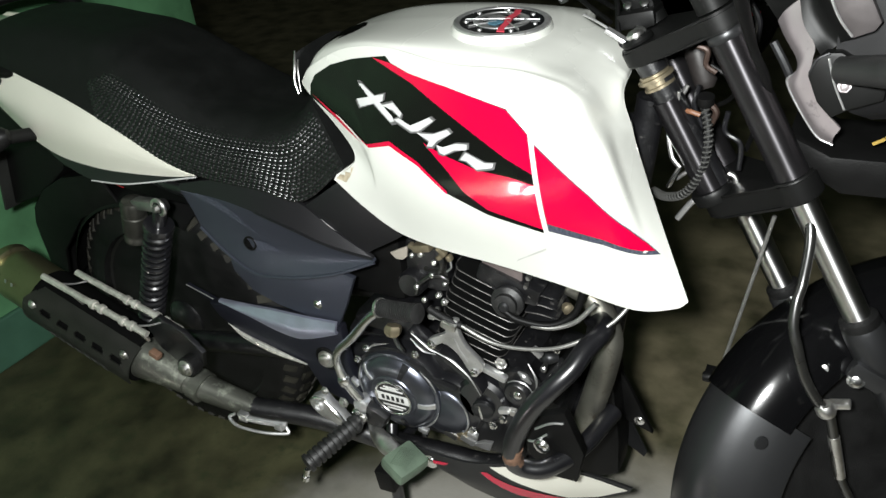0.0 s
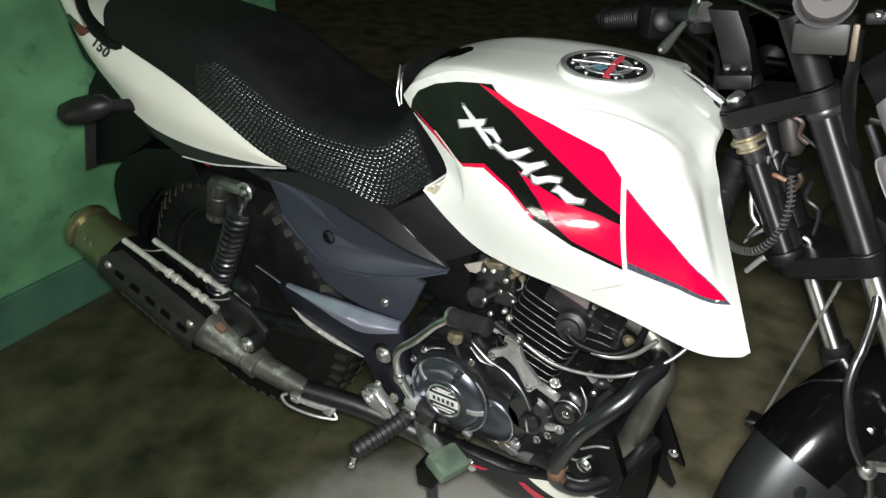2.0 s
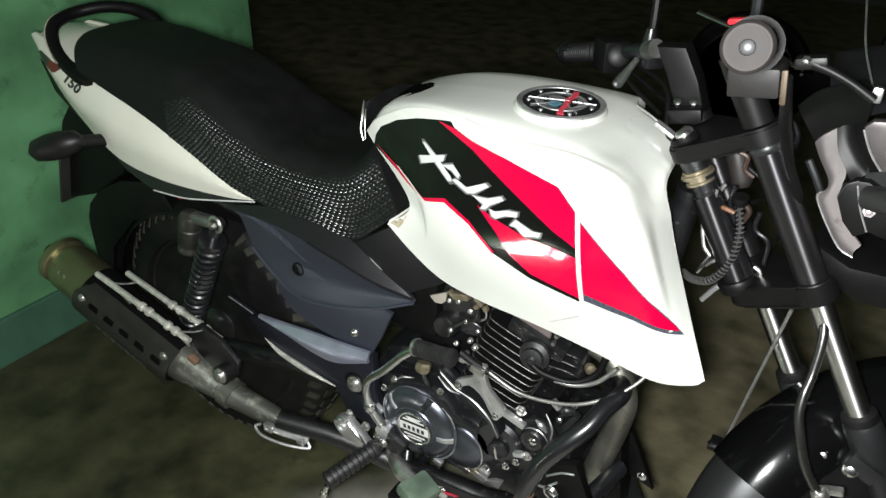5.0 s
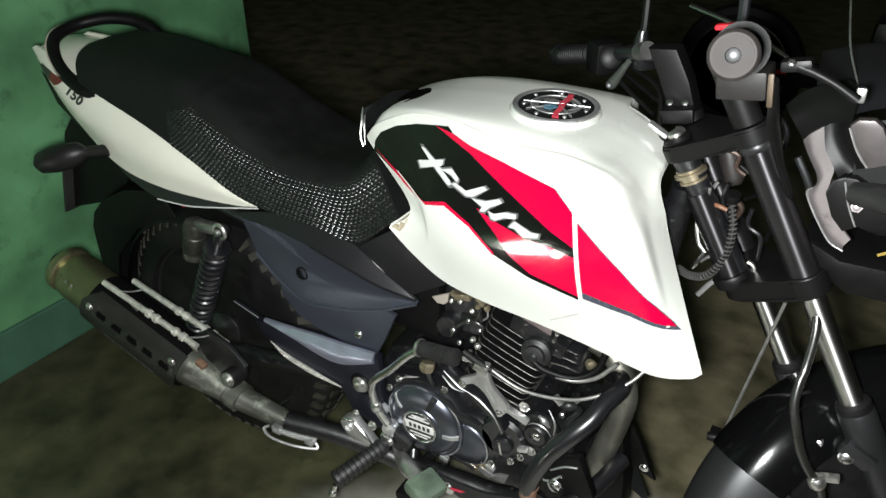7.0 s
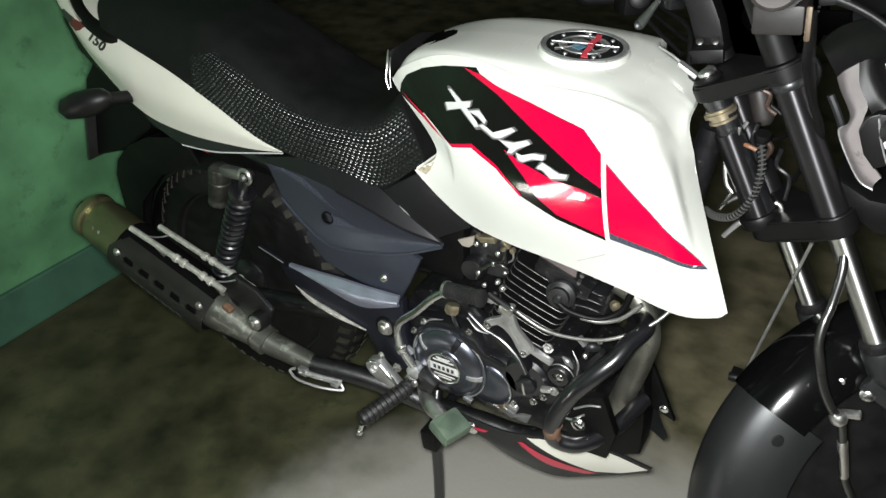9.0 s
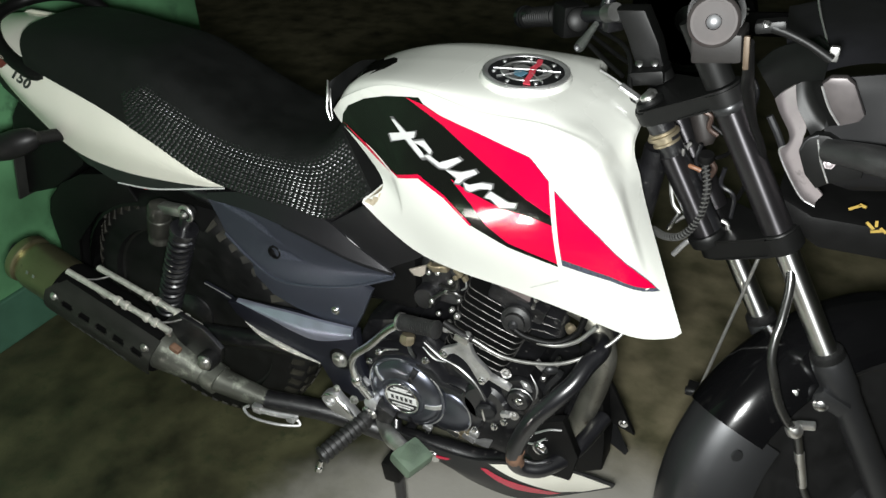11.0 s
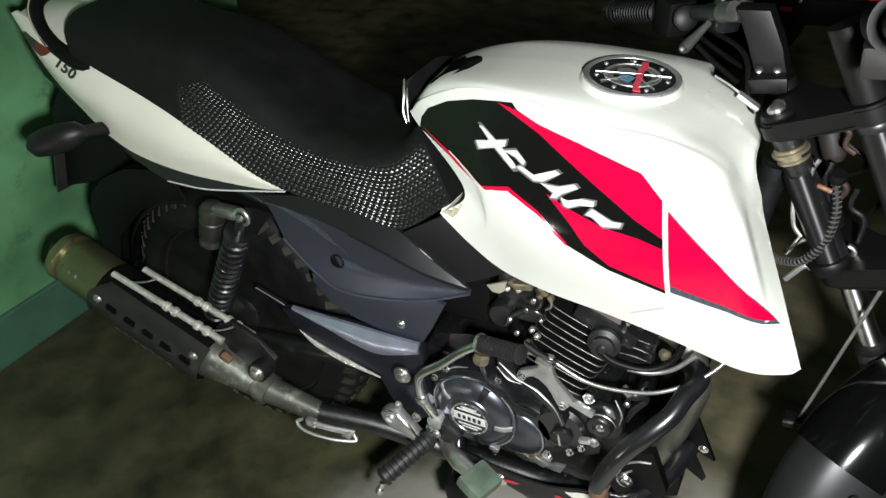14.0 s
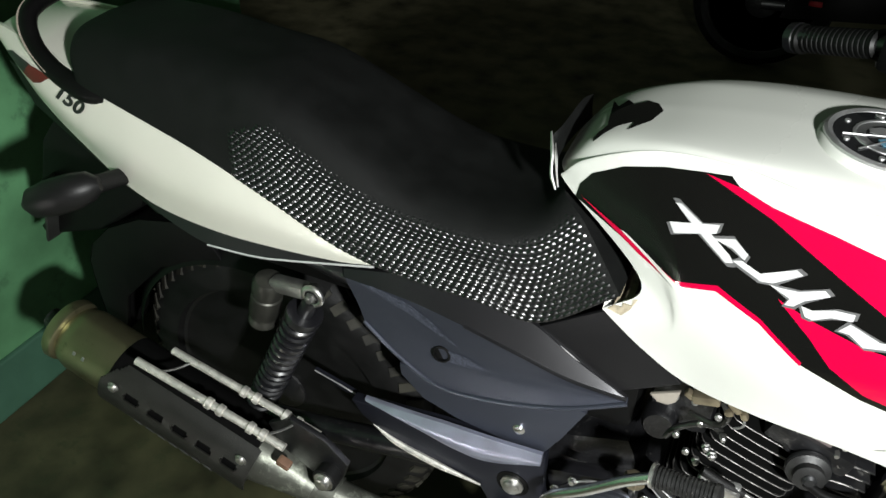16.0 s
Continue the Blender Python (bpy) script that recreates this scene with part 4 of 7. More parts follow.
def cover_rib(name, angle, r0, r1, w0, w1, material, lift=0.0022):
    """A raised wedge on the clutch cover, following its dome."""
    bm = bmesh.new()
    rows = []
    for k in range(7):
        r = r0 + (r1 - r0) * k / 6
        w = w0 + (w1 - w0) * k / 6
        y = float(np.interp(r, (0.043, 0.048, 0.056, 0.064, 0.070, 0.078), (-0.1445, -0.1442, -0.1428, -0.1395, -0.1345, -0.130)))
        ca, sa = math.cos(radians(angle)), math.sin(radians(angle))
        row = []
        for f, up in ((-1.15, -0.001), (-0.9, lift), (0.9, lift), (1.15, -0.001)):
            row.append(V((HUBC.x + r * ca - f * w * sa, y - up, HUBC.z + r * sa + f * w * ca)))
        rows.append(row)
    loft(bm, rows, cap=True)
    return bp(name, bm, material, "", engine, angle=25)


cover_rib("polished_rib", 147, 0.047, 0.074, 0.0026, 0.0034, ALU)
cover_rib("cover_rib", 70, 0.046, 0.072, 0.0040, 0.0062, BLACKPAINT)
cover_rib("polished_rib", -3, 0.046, 0.073, 0.0038, 0.0050, ALU)
cover_rib("cover_rib", -75, 0.046, 0.072, 0.0040, 0.0062, BLACKPAINT)
cover_rib("cover_rib", 205, 0.046, 0.072, 0.0040, 0.0062, BLACKPAINT)
# highlights on the cover's rim, built as thin bright arcs
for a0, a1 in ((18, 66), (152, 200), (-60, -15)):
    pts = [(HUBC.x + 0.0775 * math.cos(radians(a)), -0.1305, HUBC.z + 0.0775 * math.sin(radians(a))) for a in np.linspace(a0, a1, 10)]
    bp("rim_glint", bar(pts, [0.0006, 0.0017, 0.0017, 0.0006], 6), ALU, "highlight arc drawn on the rim", engine)
bp("alloy_web", plate([(0.622, 0.474), (0.650, 0.466), (0.668, 0.448), (0.712, 0.441), (0.684, 0.430), (0.664, 0.446), (0.644, 0.458)], -0.122, -0.132, 0.002), FENDERGREY, "dark machined web", engine)
bp("oil_cover", turned([(0.049, 0), (0.049, 0.008), (0.046, 0.012), (0.036, 0.0145), (0.020, 0.0150)], (0.678, -0.112, 0.374), (0, -1, 0), 40), CLUTCHPAINT, "glossy blue-black oil filter cover", engine)
# the oil cover's rim highlight, built the same way
bp("rim_glint", bar([(0.678 + 0.0475 * math.cos(radians(a)), -0.1225, 0.374 + 0.0475 * math.sin(radians(a))) for a in (-80, -45, -10, 25, 50)], [0.0006, 0.0016, 0.0016, 0.0006], 6), ALU, "", engine)
small = bp("starter_cover", turned([(0.036, 0), (0.036, 0.008), (0.034, 0.011), (0.022, 0.012), (0.021, 0.022), (0.018, 0.025), (0.010, 0.0255), (0.009, 0.023)], (0.812, -0.100, 0.462), (0, -1, 0), 32), BLACKMETAL, "round black cap", engine)
bp("cap_bolt", bolt_bm((0.815, -0.122, 0.462), (0, -1, 0), 0.005, 0.005), CHROME, "", engine)
for x, z in ((0.544, 0.470), (0.522, 0.440), (0.560, 0.318), (0.640, 0.312), (0.735, 0.360), (0.772, 0.385), (0.790, 0.405), (0.640, 0.487)):
    bp("case_bolt", bolt_bm((x, -0.124, z), (0, -1, 0.15), 0.0050, 0.008, 6), CHROME, "bright worn bolt", engine)
# cylinder with fins, leaning forward
CT = Matrix.Rotation(radians(17), 3, "Y")
cyl_at = V((0.735, 0, 0.555))
body = bmesh.new()
block(body, cyl_at, (0.098, 0.100, 0.21), CT, 0.012)
cylinder = bp("cylinder", body, BLACKMETAL, "black finned cylinder", engine)
FIN_EDGE = mat("worn_fin_alloy", (0.13, 0.125, 0.12), 0.42, metal=0.7, scale=90, var=0.8, bump=0.2)
FIN_LINE = [(-0.060, 0.0, 0), (-0.060, -0.060, 0), (-0.059, -0.080, 0), (-0.054, -0.090, 0), (-0.044, -0.0945, 0), (0.0, -0.0960, 0), (0.044, -0.0945, 0), (0.054, -0.090, 0), (0.059, -0.080, 0), (0.060, -0.060, 0), (0.060, 0.0, 0)]
fin = bmesh.new()
fin_ring = [(x * 0.985, y * 0.985) for x, y, _ in FIN_LINE] + [(x * 0.985, -y * 0.985) for x, y, _ in reversed(FIN_LINE[1:-1])]
fin_lo, fin_hi = ([fin.verts.new((x, y, z)) for x, y in fin_ring] for z in (-0.0010, 0.0010))
fin.faces.new(fin_lo)
fin.faces.new(fin_hi)
for k in range(len(fin_ring)):
    fin.faces.new((fin_lo[k], fin_lo[(k + 1) % len(fin_ring)], fin_hi[(k + 1) % len(fin_ring)], fin_hi[k]))
fin_me = finish("fin", fin, SATINBLACK)
edge_bm = tube(bmesh.new(), spline(FIN_LINE, 3), 0.0008, 6)
edge_me = finish("fin_edge", edge_bm, FIN_EDGE)
for k in range(13):
    f_ = new("fin", fin_me)
    f_.parent = engine
    place = Matrix.Translation(cyl_at + CT @ V((0, 0, -0.105 + 0.0155 * k))) @ CT.to_4x4() @ Matrix.Diagonal((1 + 0.04 * math.sin(k), 1.0, 1, 1))
    f_.matrix_local = place
    e_ = new("fin_edge", edge_me)
    e_.parent = engine
    e_.matrix_local = place
head = bmesh.new()
block(head, cyl_at + CT @ V((0.005, 0, 0.135)), (0.125, 0.15, 0.06), CT, 0.014)
block(head, cyl_at + CT @ V((0.03, -0.02, 0.10)), (0.10, 0.16, 0.03), CT, 0.008)
bp("cylinder_head", head, BLACKMETAL, "black cylinder head", engine)
bp("side_plate", plate([(0.751, 0.672), (0.815, 0.668), (0.813, 0.644), (0.807, 0.635), (0.793, 0.627), (0.777, 0.626), (0.767, 0.646), (0.755, 0.653)], -0.088, -0.094, 0.002), mat("brown_alloy", (0.17, 0.14, 0.135), 0.5, metal=0.4, scale=30, bump=0.2), "dull brown metal plate", engine)
bp("plate_rim", bar([(0.754, -0.095, 0.660), (0.764, -0.096, 0.650), (0.772, -0.096, 0.632), (0.782, -0.095, 0.626)], [0.002, 0.004, 0.004, 0.002], 8), BLACKMETAL, "", engine)
for x, z in ((0.824, 0.660), (0.820, 0.645), (0.827, 0.632)):
    bp("head_stud", turned([(0.0042, 0), (0.0048, 0.004), (0.0030, 0.010)], (x, -0.090, z), (0.1, -1, 0.1), 6), STEEL, "", engine)
for z in (0.632, 0.615, 0.599, 0.584):
    bp("head_fin", plate([(0.815, z), (0.838, z + 0.003), (0.862, z + 0.001), (0.866, z - 0.003), (0.838, z - 0.001), (0.816, z - 0.003)], -0.040, -0.092, 0.0008), BLACKMETAL, "", engine)
    # a glint drawn on the fin as a pale strip
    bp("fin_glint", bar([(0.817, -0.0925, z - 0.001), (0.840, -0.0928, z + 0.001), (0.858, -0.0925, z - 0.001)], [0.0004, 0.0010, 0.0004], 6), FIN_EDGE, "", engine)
bp("brass_bolt", turned([(0.0065, 0), (0.0065, 0.004), (0.0085, 0.0045), (0.0085, 0.010), (0.004, 0.013)], (0.878, -0.092, 0.625), (0.7, -0.7, 0.0), 8), GOLDNUT, "yellow zinc bolt", engine)
# plug cap and lead
plug = bp("plug_cap", turned([(0.020, 0), (0.024, 0.006), (0.024, 0.014), (0.017, 0.018), (0.017, 0.026), (0.010, 0.028)], (0.797, -0.100, 0.621), (0.1, -1, 0.15), 24), WORNRUBBER, "black rubber plug cap", engine)
bp("cap_ring", turned([(0.0245, 0.006), (0.0252, 0.009), (0.0245, 0.012)], (0.797, -0.100, 0.621), (0.1, -1, 0.15), 24), FENDERGREY, "", engine)
bp("cap_nub", turned([(0.0075, 0.026), (0.0080, 0.030), (0.0050, 0.033)], (0.797, -0.100, 0.621), (0.1, -1, 0.15), 16), FENDERGREY, "", engine)
bp("plug_lead", bar([(0.797, -0.127, 0.621), (0.822, -0.127, 0.609), (0.865, -0.118, 0.606), (0.895, -0.105, 0.625), (0.905, -0.095, 0.660)], 0.0055, 10), BLACKPLASTIC, "", engine)
bp("silver_hose", bar([(0.840, -0.126, 0.604), (0.870, -0.120, 0.604), (0.900, -0.112, 0.618), (0.925, -0.105, 0.650)], 0.0036, 10), GALV, "grey hose", engine)
bp("clutch_cable", bar([(0.735, -0.146, 0.590), (0.790, -0.146, 0.572), (0.850, -0.140, 0.575), (0.900, -0.130, 0.592), (0.950, -0.10, 0.625), (0.985, -0.06, 0.68)], 0.0030, 10), GALV, "pale grey clutch cable", engine)
bp("cable_sleeve", bar([(0.690, -0.150, 0.608), (0.715, -0.150, 0.598), (0.740, -0.146, 0.588)], 0.006, 10), RUBBER, "", engine)
# clutch release arm
ARM = [(0.711, 0.590), (0.735, 0.599), (0.736, 0.580), (0.746, 0.555), (0.771, 0.531), (0.772, 0.517), (0.758, 0.503), (0.748, 0.511), (0.731, 0.537), (0.708, 0.549), (0.688, 0.533), (0.683, 0.549), (0.714, 0.571)]
release = bp("clutch_arm", plate([(x, z) for x, z in ARM], -0.141, -0.151, 0.003, 3), ALU, "bare aluminium clutch release arm", engine)
bp("arm_hollow", plate([(0.716, 0.556), (0.729, 0.566), (0.736, 0.548), (0.750, 0.527), (0.742, 0.527), (0.728, 0.546)], -0.1505, -0.1518, 0.0005, 2), ALU, "", engine)
bp("arm_bolt", bolt_bm((0.759, -0.151, 0.511), (0, -1, 0), 0.0050, 0.006, 6), CHROME, "", engine)
bp("arm_bolt", bolt_bm((0.690, -0.151, 0.543), (0, -1, 0), 0.0055, 0.007, 6), CHROME, "", engine)
bp("cable_end", boxed((0.724, -0.152, 0.590), (0.024, 0.014, 0.012), Matrix.Rotation(radians(15), 3, "Y"), 0.002), STEEL, "", engine)
RIDGES = ([(0.641, 0.545), (0.650, 0.544), (0.678, 0.524), (0.693, 0.521), (0.689, 0.511), (0.664, 0.511), (0.645, 0.528)], [(0.685, 0.521), (0.713, 0.513), (0.743, 0.491), (0.763, 0.459), (0.758, 0.447), (0.737, 0.476), (0.704, 0.499)])
for outline in RIDGES:
    bp("case_ridge", plate(outline, -0.112, -0.138, 0.003), BLACKPAINT, "glossy black casting ridge", engine)
# bright strips stand in for the highlights along the ridges
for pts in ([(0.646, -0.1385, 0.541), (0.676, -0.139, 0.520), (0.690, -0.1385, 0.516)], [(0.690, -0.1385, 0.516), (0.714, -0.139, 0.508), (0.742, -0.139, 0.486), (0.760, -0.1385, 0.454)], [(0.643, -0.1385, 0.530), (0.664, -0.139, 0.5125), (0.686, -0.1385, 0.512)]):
    bp("edge_glint", bar(pts, [0.0006, 0.0017, 0.0006], 6), ALU, "bright edge strip", engine)
bp("alloy_lug", boxed((0.786, -0.138, 0.508), (0.040, 0.012, 0.010), Matrix.Rotation(radians(18), 3, "Y"), 0.003), ALU, "", engine)
bp("drain_lug", turned([(0.018, 0), (0.018, 0.006), (0.012, 0.010)], (0.754, -0.122, 0.412), (0.2, -1, -0.1), 20), FENDERGREY, "", engine)
bp("brass_nut", turned([(0.012, -0.008), (0.014, -0.004), (0.014, 0.004), (0.009, 0.010)], (0.621, -0.150, 0.548), (0, -0.4, -1), 6), GOLDNUT, "brass drain nut", engine)
bp("breather", bar([(0.621, -0.148, 0.536), (0.621, -0.142, 0.515), (0.622, -0.130, 0.492)], 0.0042, 8), BLACKPAINT, "", engine)
for x, z, m_ in ((0.672, 0.345, ALU), (0.722, 0.330, ALU), (0.690, 0.330, STEEL)):
    bp("foot_lug", boxed((x, -0.118, z), (0.026, 0.016, 0.014), Matrix.Rotation(radians(20), 3, "Y"), 0.003), m_, "", engine)
# two more casing highlights drawn as strips
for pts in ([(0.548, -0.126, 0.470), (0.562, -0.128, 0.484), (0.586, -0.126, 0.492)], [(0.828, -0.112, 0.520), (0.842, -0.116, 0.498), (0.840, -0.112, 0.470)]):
    bp("edge_glint", bar(pts, [0.0008, 0.0020, 0.0008], 6), ALU, "", engine)
for x, y, z, a in ((0.842, -0.110, 0.545, 40), (0.795, -0.130, 0.430, -20), (0.735, -0.128, 0.352, 15), (0.640, -0.128, 0.325, 10), (0.520, -0.140, 0.400, 35)):
    bp("small_lug", boxed((x, y, z), (0.018, 0.010, 0.009), Matrix.Rotation(radians(a), 3, "Y"), 0.002), ALU, "", engine)
# bright arc drawn in as the cap's highlight
bp("cap_arc", bar([(0.815 + 0.024 * math.cos(radians(a)), -0.1185, 0.462 + 0.024 * math.sin(radians(a))) for a in (20, 50, 80, 110, 140)], [0.0006, 0.0016, 0.0006], 6), ALU, "", engine)
# carburettor and its clutter under the tank
carb = bmesh.new()
block(carb, (0.650, -0.02, 0.630), (0.08, 0.13, 0.09), None, 0.02)
lathe(carb, [(0.022, 0), (0.022, 0.04), (0.018, 0.046)], (0.630, -0.06, 0.600), (0, -1, 0.1), 20)
bp("carburettor", carb, BLACKMETAL, "black carburettor with brass screws", engine)
for x, y, z in ((0.640, -0.10, 0.66), (0.662, -0.11, 0.672), (0.690, -0.12, 0.670), (0.652, -0.115, 0.615), (0.675, -0.105, 0.635), (0.668, -0.122, 0.60)):
    bp("brass_screw", turned([(0.0042, 0), (0.0042, 0.005), (0.003, 0.006)], (x, y, z), (0, -1, 0.2), 8), STEEL, "", engine)
bp("fuel_cock", boxed((0.672, -0.118, 0.692), (0.030, 0.02, 0.012), Matrix.Rotation(radians(-15), 3, "Y"), 0.003), GOLDNUT, "worn brass fuel cock", engine)
bp("tank_bracket", plate([(0.612, 0.668), (0.644, 0.686), (0.642, 0.668), (0.634, 0.660), (0.622, 0.659)], -0.114, -0.119, 0.0015, 1), mat("tan_plate", (0.30, 0.27, 0.23), 0.5, scale=40, bump=0.1), "pale tan bracket", engine)
for x, z, w, tilt in ((0.655, 0.689, 0.014, 30), (0.668, 0.687, 0.018, -20), (0.680, 0.694, 0.012, 15), (0.703, 0.692, 0.018, 40), (0.699, 0.681, 0.010, -35), (0.715, 0.683, 0.010, 60)):
    bp("cock_piece", boxed((x, -0.120, z), (w, 0.010, 0.008), Matrix.Rotation(radians(tilt), 3, "Y"), 0.003), GOLDNUT, "tarnished brass piece", engine)
bp("wire_hook", bar([(0.716, -0.121, 0.681), (0.717, -0.122, 0.668), (0.709, -0.121, 0.659)], 0.0016, 6), ALU, "", engine)
bp("vent_hose", bar([(0.641, -0.105, 0.593), (0.650, -0.106, 0.613), (0.671, -0.107, 0.633), (0.688, -0.106, 0.637), (0.700, -0.104, 0.630)], 0.0042, 10), HOSE, "glossy black vent hose", engine)
for x, z, r in ((0.702, 0.633, 0.0045), (0.688, 0.608, 0.0052), (0.682, 0.579, 0.0050), (0.697, 0.598, 0.0060)):
    bp("adjuster_screw", turned([(r, 0), (r, 0.005), (r * 0.7, 0.0065), (r * 0.7, 0.010), (r * 0.4, 0.011)], (x, -0.112, z), (0.1, -1, 0.25), 6), STEEL, "worn plated screw", engine)
bp("cable_adjuster", turned([(0.0035, -0.012), (0.0058, -0.010), (0.0058, -0.002), (0.0038, 0.0), (0.0038, 0.012), (0.0062, 0.013), (0.0062, 0.019), (0.0035, 0.021)], (0.700, -0.149, 0.595), (0.95, 0.05, -0.1), 8), STEEL, "threaded cable adjuster", engine)
# lower right of the crankcase
bp("plug_slot", boxed((0.754, -0.1325, 0.412), (0.004, 0.002, 0.026), Matrix.Rotation(radians(-12), 3, "Y"), 0.0005), CHROME, "", engine)
bp("foot_plate", plate([(0.791, 0.405), (0.796, 0.389), (0.821, 0.408), (0.820, 0.429), (0.806, 0.428)], -0.118, -0.126, 0.002), FENDERGREY, "dull alloy foot of the crankcase", engine)
bp("foot_bolt", bolt_bm((0.809, -0.126, 0.430), (0, -1, 0.1), 0.0062, 0.007, 6), STEEL, "", engine)
bp("foot_bolt", bolt_bm((0.791, -0.125, 0.519), (0, -1, 0.1), 0.0070, 0.008, 6), STEEL, "", engine)
bp("foot_plate", plate([(0.729, 0.320), (0.748, 0.334), (0.766, 0.338), (0.760, 0.319), (0.746, 0.318)], -0.114, -0.122, 0.002), ALU, "bare alloy foot", engine)
for x, z, w, tilt in ((0.694, 0.337, 0.012, 20), (0.708, 0.338, 0.016, -25), (0.720, 0.342, 0.010, 50), (0.707, 0.325, 0.012, 5)):
    bp("drain_piece", boxed((x, -0.119, z), (w, 0.012, 0.009), Matrix.Rotation(radians(tilt), 3, "Y"), 0.003), GOLDNUT, "", engine)
bp("port_flange", plate([(0.848, 0.452), (0.856, 0.478), (0.872, 0.508), (0.864, 0.514), (0.846, 0.484), (0.842, 0.458)], -0.070, -0.087, 0.003, 1), FENDERGREY, "grey exhaust flange", engine)
bp("port_stud", turned([(0.0045, 0), (0.0045, 0.010), (0.0060, 0.0105), (0.0060, 0.017), (0.003, 0.019)], (0.862, -0.072, 0.536), (0.1, -1, 0.1), 6), CHROME, "", engine)
bp("port_stud", turned([(0.0040, 0), (0.0040, 0.010), (0.0055, 0.0105), (0.0055, 0.016), (0.003, 0.018)], (0.840, -0.072, 0.492), (0.1, -1, 0.1), 6), STEEL, "", engine)
bp("port_elbow", bar([(0.836, -0.080, 0.512), (0.850, -0.084, 0.517), (0.862, -0.078, 0.516)], [0.008, 0.010, 0.007], 12), FENDERGREY, "", engine)
# shine on the casting shoulder, modelled as a bright strip
bp("starter_shine", bar([(0.812, -0.112, 0.499), (0.822, -0.1135, 0.494), (0.832, -0.112, 0.482)], [0.002, 0.006, 0.002], 10), ALU, "highlight strip drawn on the casting shoulder", engine)
bp("fuel_hose", bar([(0.690, -0.115, 0.690), (0.700, -0.118, 0.670), (0.690, -0.115, 0.650), (0.660, -0.1, 0.640)], 0.004, 8), HOSE, "", engine)

# kick-starter
kick = bp("kick_lever", bar([(0.540, -0.150, 0.366), (0.522, -0.165, 0.420), (0.517, -0.172, 0.462), (0.530, -0.180, 0.500), (0.570, -0.188, 0.545), (0.612, -0.196, 0.598), (0.645, -0.200, 0.630)], [0.009, 0.008, 0.007, 0.007, 0.007, 0.007, 0.007], 14), CHROME, "worn chromed kick-start lever")
kp0, kp1 = V((0.643, -0.200, 0.630)), V((0.706, -0.210, 0.645))
kd = (kp1 - kp0).normalized()
prof = []
for k in range(15):
    d = (kp1 - kp0).length * k / 15
    prof += [(0.0132, d), (0.0132, d + 0.0019), (0.0115, d + 0.0023), (0.0115, d + 0.0039)]
bp("pedal_rubber", turned(prof, kp0, kd, 20), WORNRUBBER, "ribbed black rubber sleeve", kick)
bp("pedal_end", turned([(0.0145, 0), (0.0145, 0.005), (0.008, 0.007)], kp1, kd, 20), WORNRUBBER, "", kick)
bp("pedal_end", turned([(0.0145, 0), (0.0145, 0.004), (0.008, 0.006)], kp0, -kd, 20), STEEL, "", kick)
bp("kick_knuckle", turned([(0.0085, -0.010), (0.0105, -0.006), (0.0105, 0.006), (0.0085, 0.010)], (0.5205, -0.167, 0.425), (0.1, 0.28, -0.95), 16), CHROME, "knuckle of the folding lever", kick)
bp("kick_bolt", bolt_bm((0.533, -0.164, 0.357), (0, -1, 0.1), 0.0065, 0.008, 6), CHROME, "", kick)
bp("kick_boss", turned([(0.016, -0.01), (0.016, 0.010), (0.011, 0.014)], (0.540, -0.150, 0.366), (0, -1, 0), 16), ALU, "bare alloy boss", kick)

# rider's footrest, brake pedal, stand
P0, P1 = V((0.548, -0.150, 0.350)), V((0.496, -0.275, 0.318))
pd = (P1 - P0).normalized()
foot = bp("footrest", tube(bmesh.new(), [P0 - pd * 0.02, P0 + pd * 0.03], 0.010, 12), BLACKMETAL, "black rider footrest with ribbed rubber")
prof = [(0.012, 0.0), (0.015, 0.004)]
for k in range(9):
    d = 0.008 + 0.0105 * k
    prof += [(0.0165, d), (0.0165, d + 0.0062), (0.0138, d + 0.0075), (0.0138, d + 0.0095)]
prof += [(0.0172, 0.103), (0.0172, 0.109), (0.010, 0.112)]
bp("peg_rubber", turned(prof, P0 + pd * 0.024, pd, 20), WORNRUBBER, "ribbed black rubber", foot)
bp("peg_bolt", turned([(0.005, -0.01), (0.005, 0.004), (0.007, 0.0045), (0.007, 0.012), (0.004, 0.014)], P1 + V((0, 0, -0.018)), (-0.2, -0.3, -1), 8), CHROME, "", foot)
bp("hinge_casting", plate([(0.431, 0.348), (0.446, 0.364), (0.466, 0.367), (0.476, 0.356), (0.498, 0.338), (0.522, 0.308), (0.512, 0.300), (0.480, 0.312), (0.452, 0.318), (0.436, 0.330)], -0.150, -0.168, 0.004, 2), ALU, "scratched bare alloy hinge casting", foot)
bp("casting_rib", bar([(0.468, -0.169, 0.360), (0.492, -0.170, 0.340), (0.517, -0.169, 0.308)], [0.002, 0.0042, 0.002], 8), CHROME, "", foot)
bp("casting_rib", bar([(0.434, -0.169, 0.350), (0.446, -0.170, 0.361), (0.462, -0.169, 0.364)], [0.0015, 0.003, 0.0015], 8), CHROME, "", foot)
bp("casting_eye", turned([(0.0090, 0), (0.0090, 0.004), (0.0060, 0.005), (0.0050, 0.001)], (0.452, -0.168, 0.342), (0, -1, 0), 14), ALU, "", foot)
bp("casting_bolt", bolt_bm((0.467, -0.160, 0.378), (0, -1, 0.2), 0.0055, 0.007, 6), STEEL, "", foot)
bp("casting_bolt", bolt_bm((0.502, -0.158, 0.362), (0, -1, 0.1), 0.0070, 0.008, 6), STEEL, "", foot)
bp("hinge_block", boxed((0.560, -0.148, 0.350), (0.05, 0.03, 0.04), Matrix.Rotation(radians(25), 3, "Y"), 0.008), BLACKMETAL, "", foot)
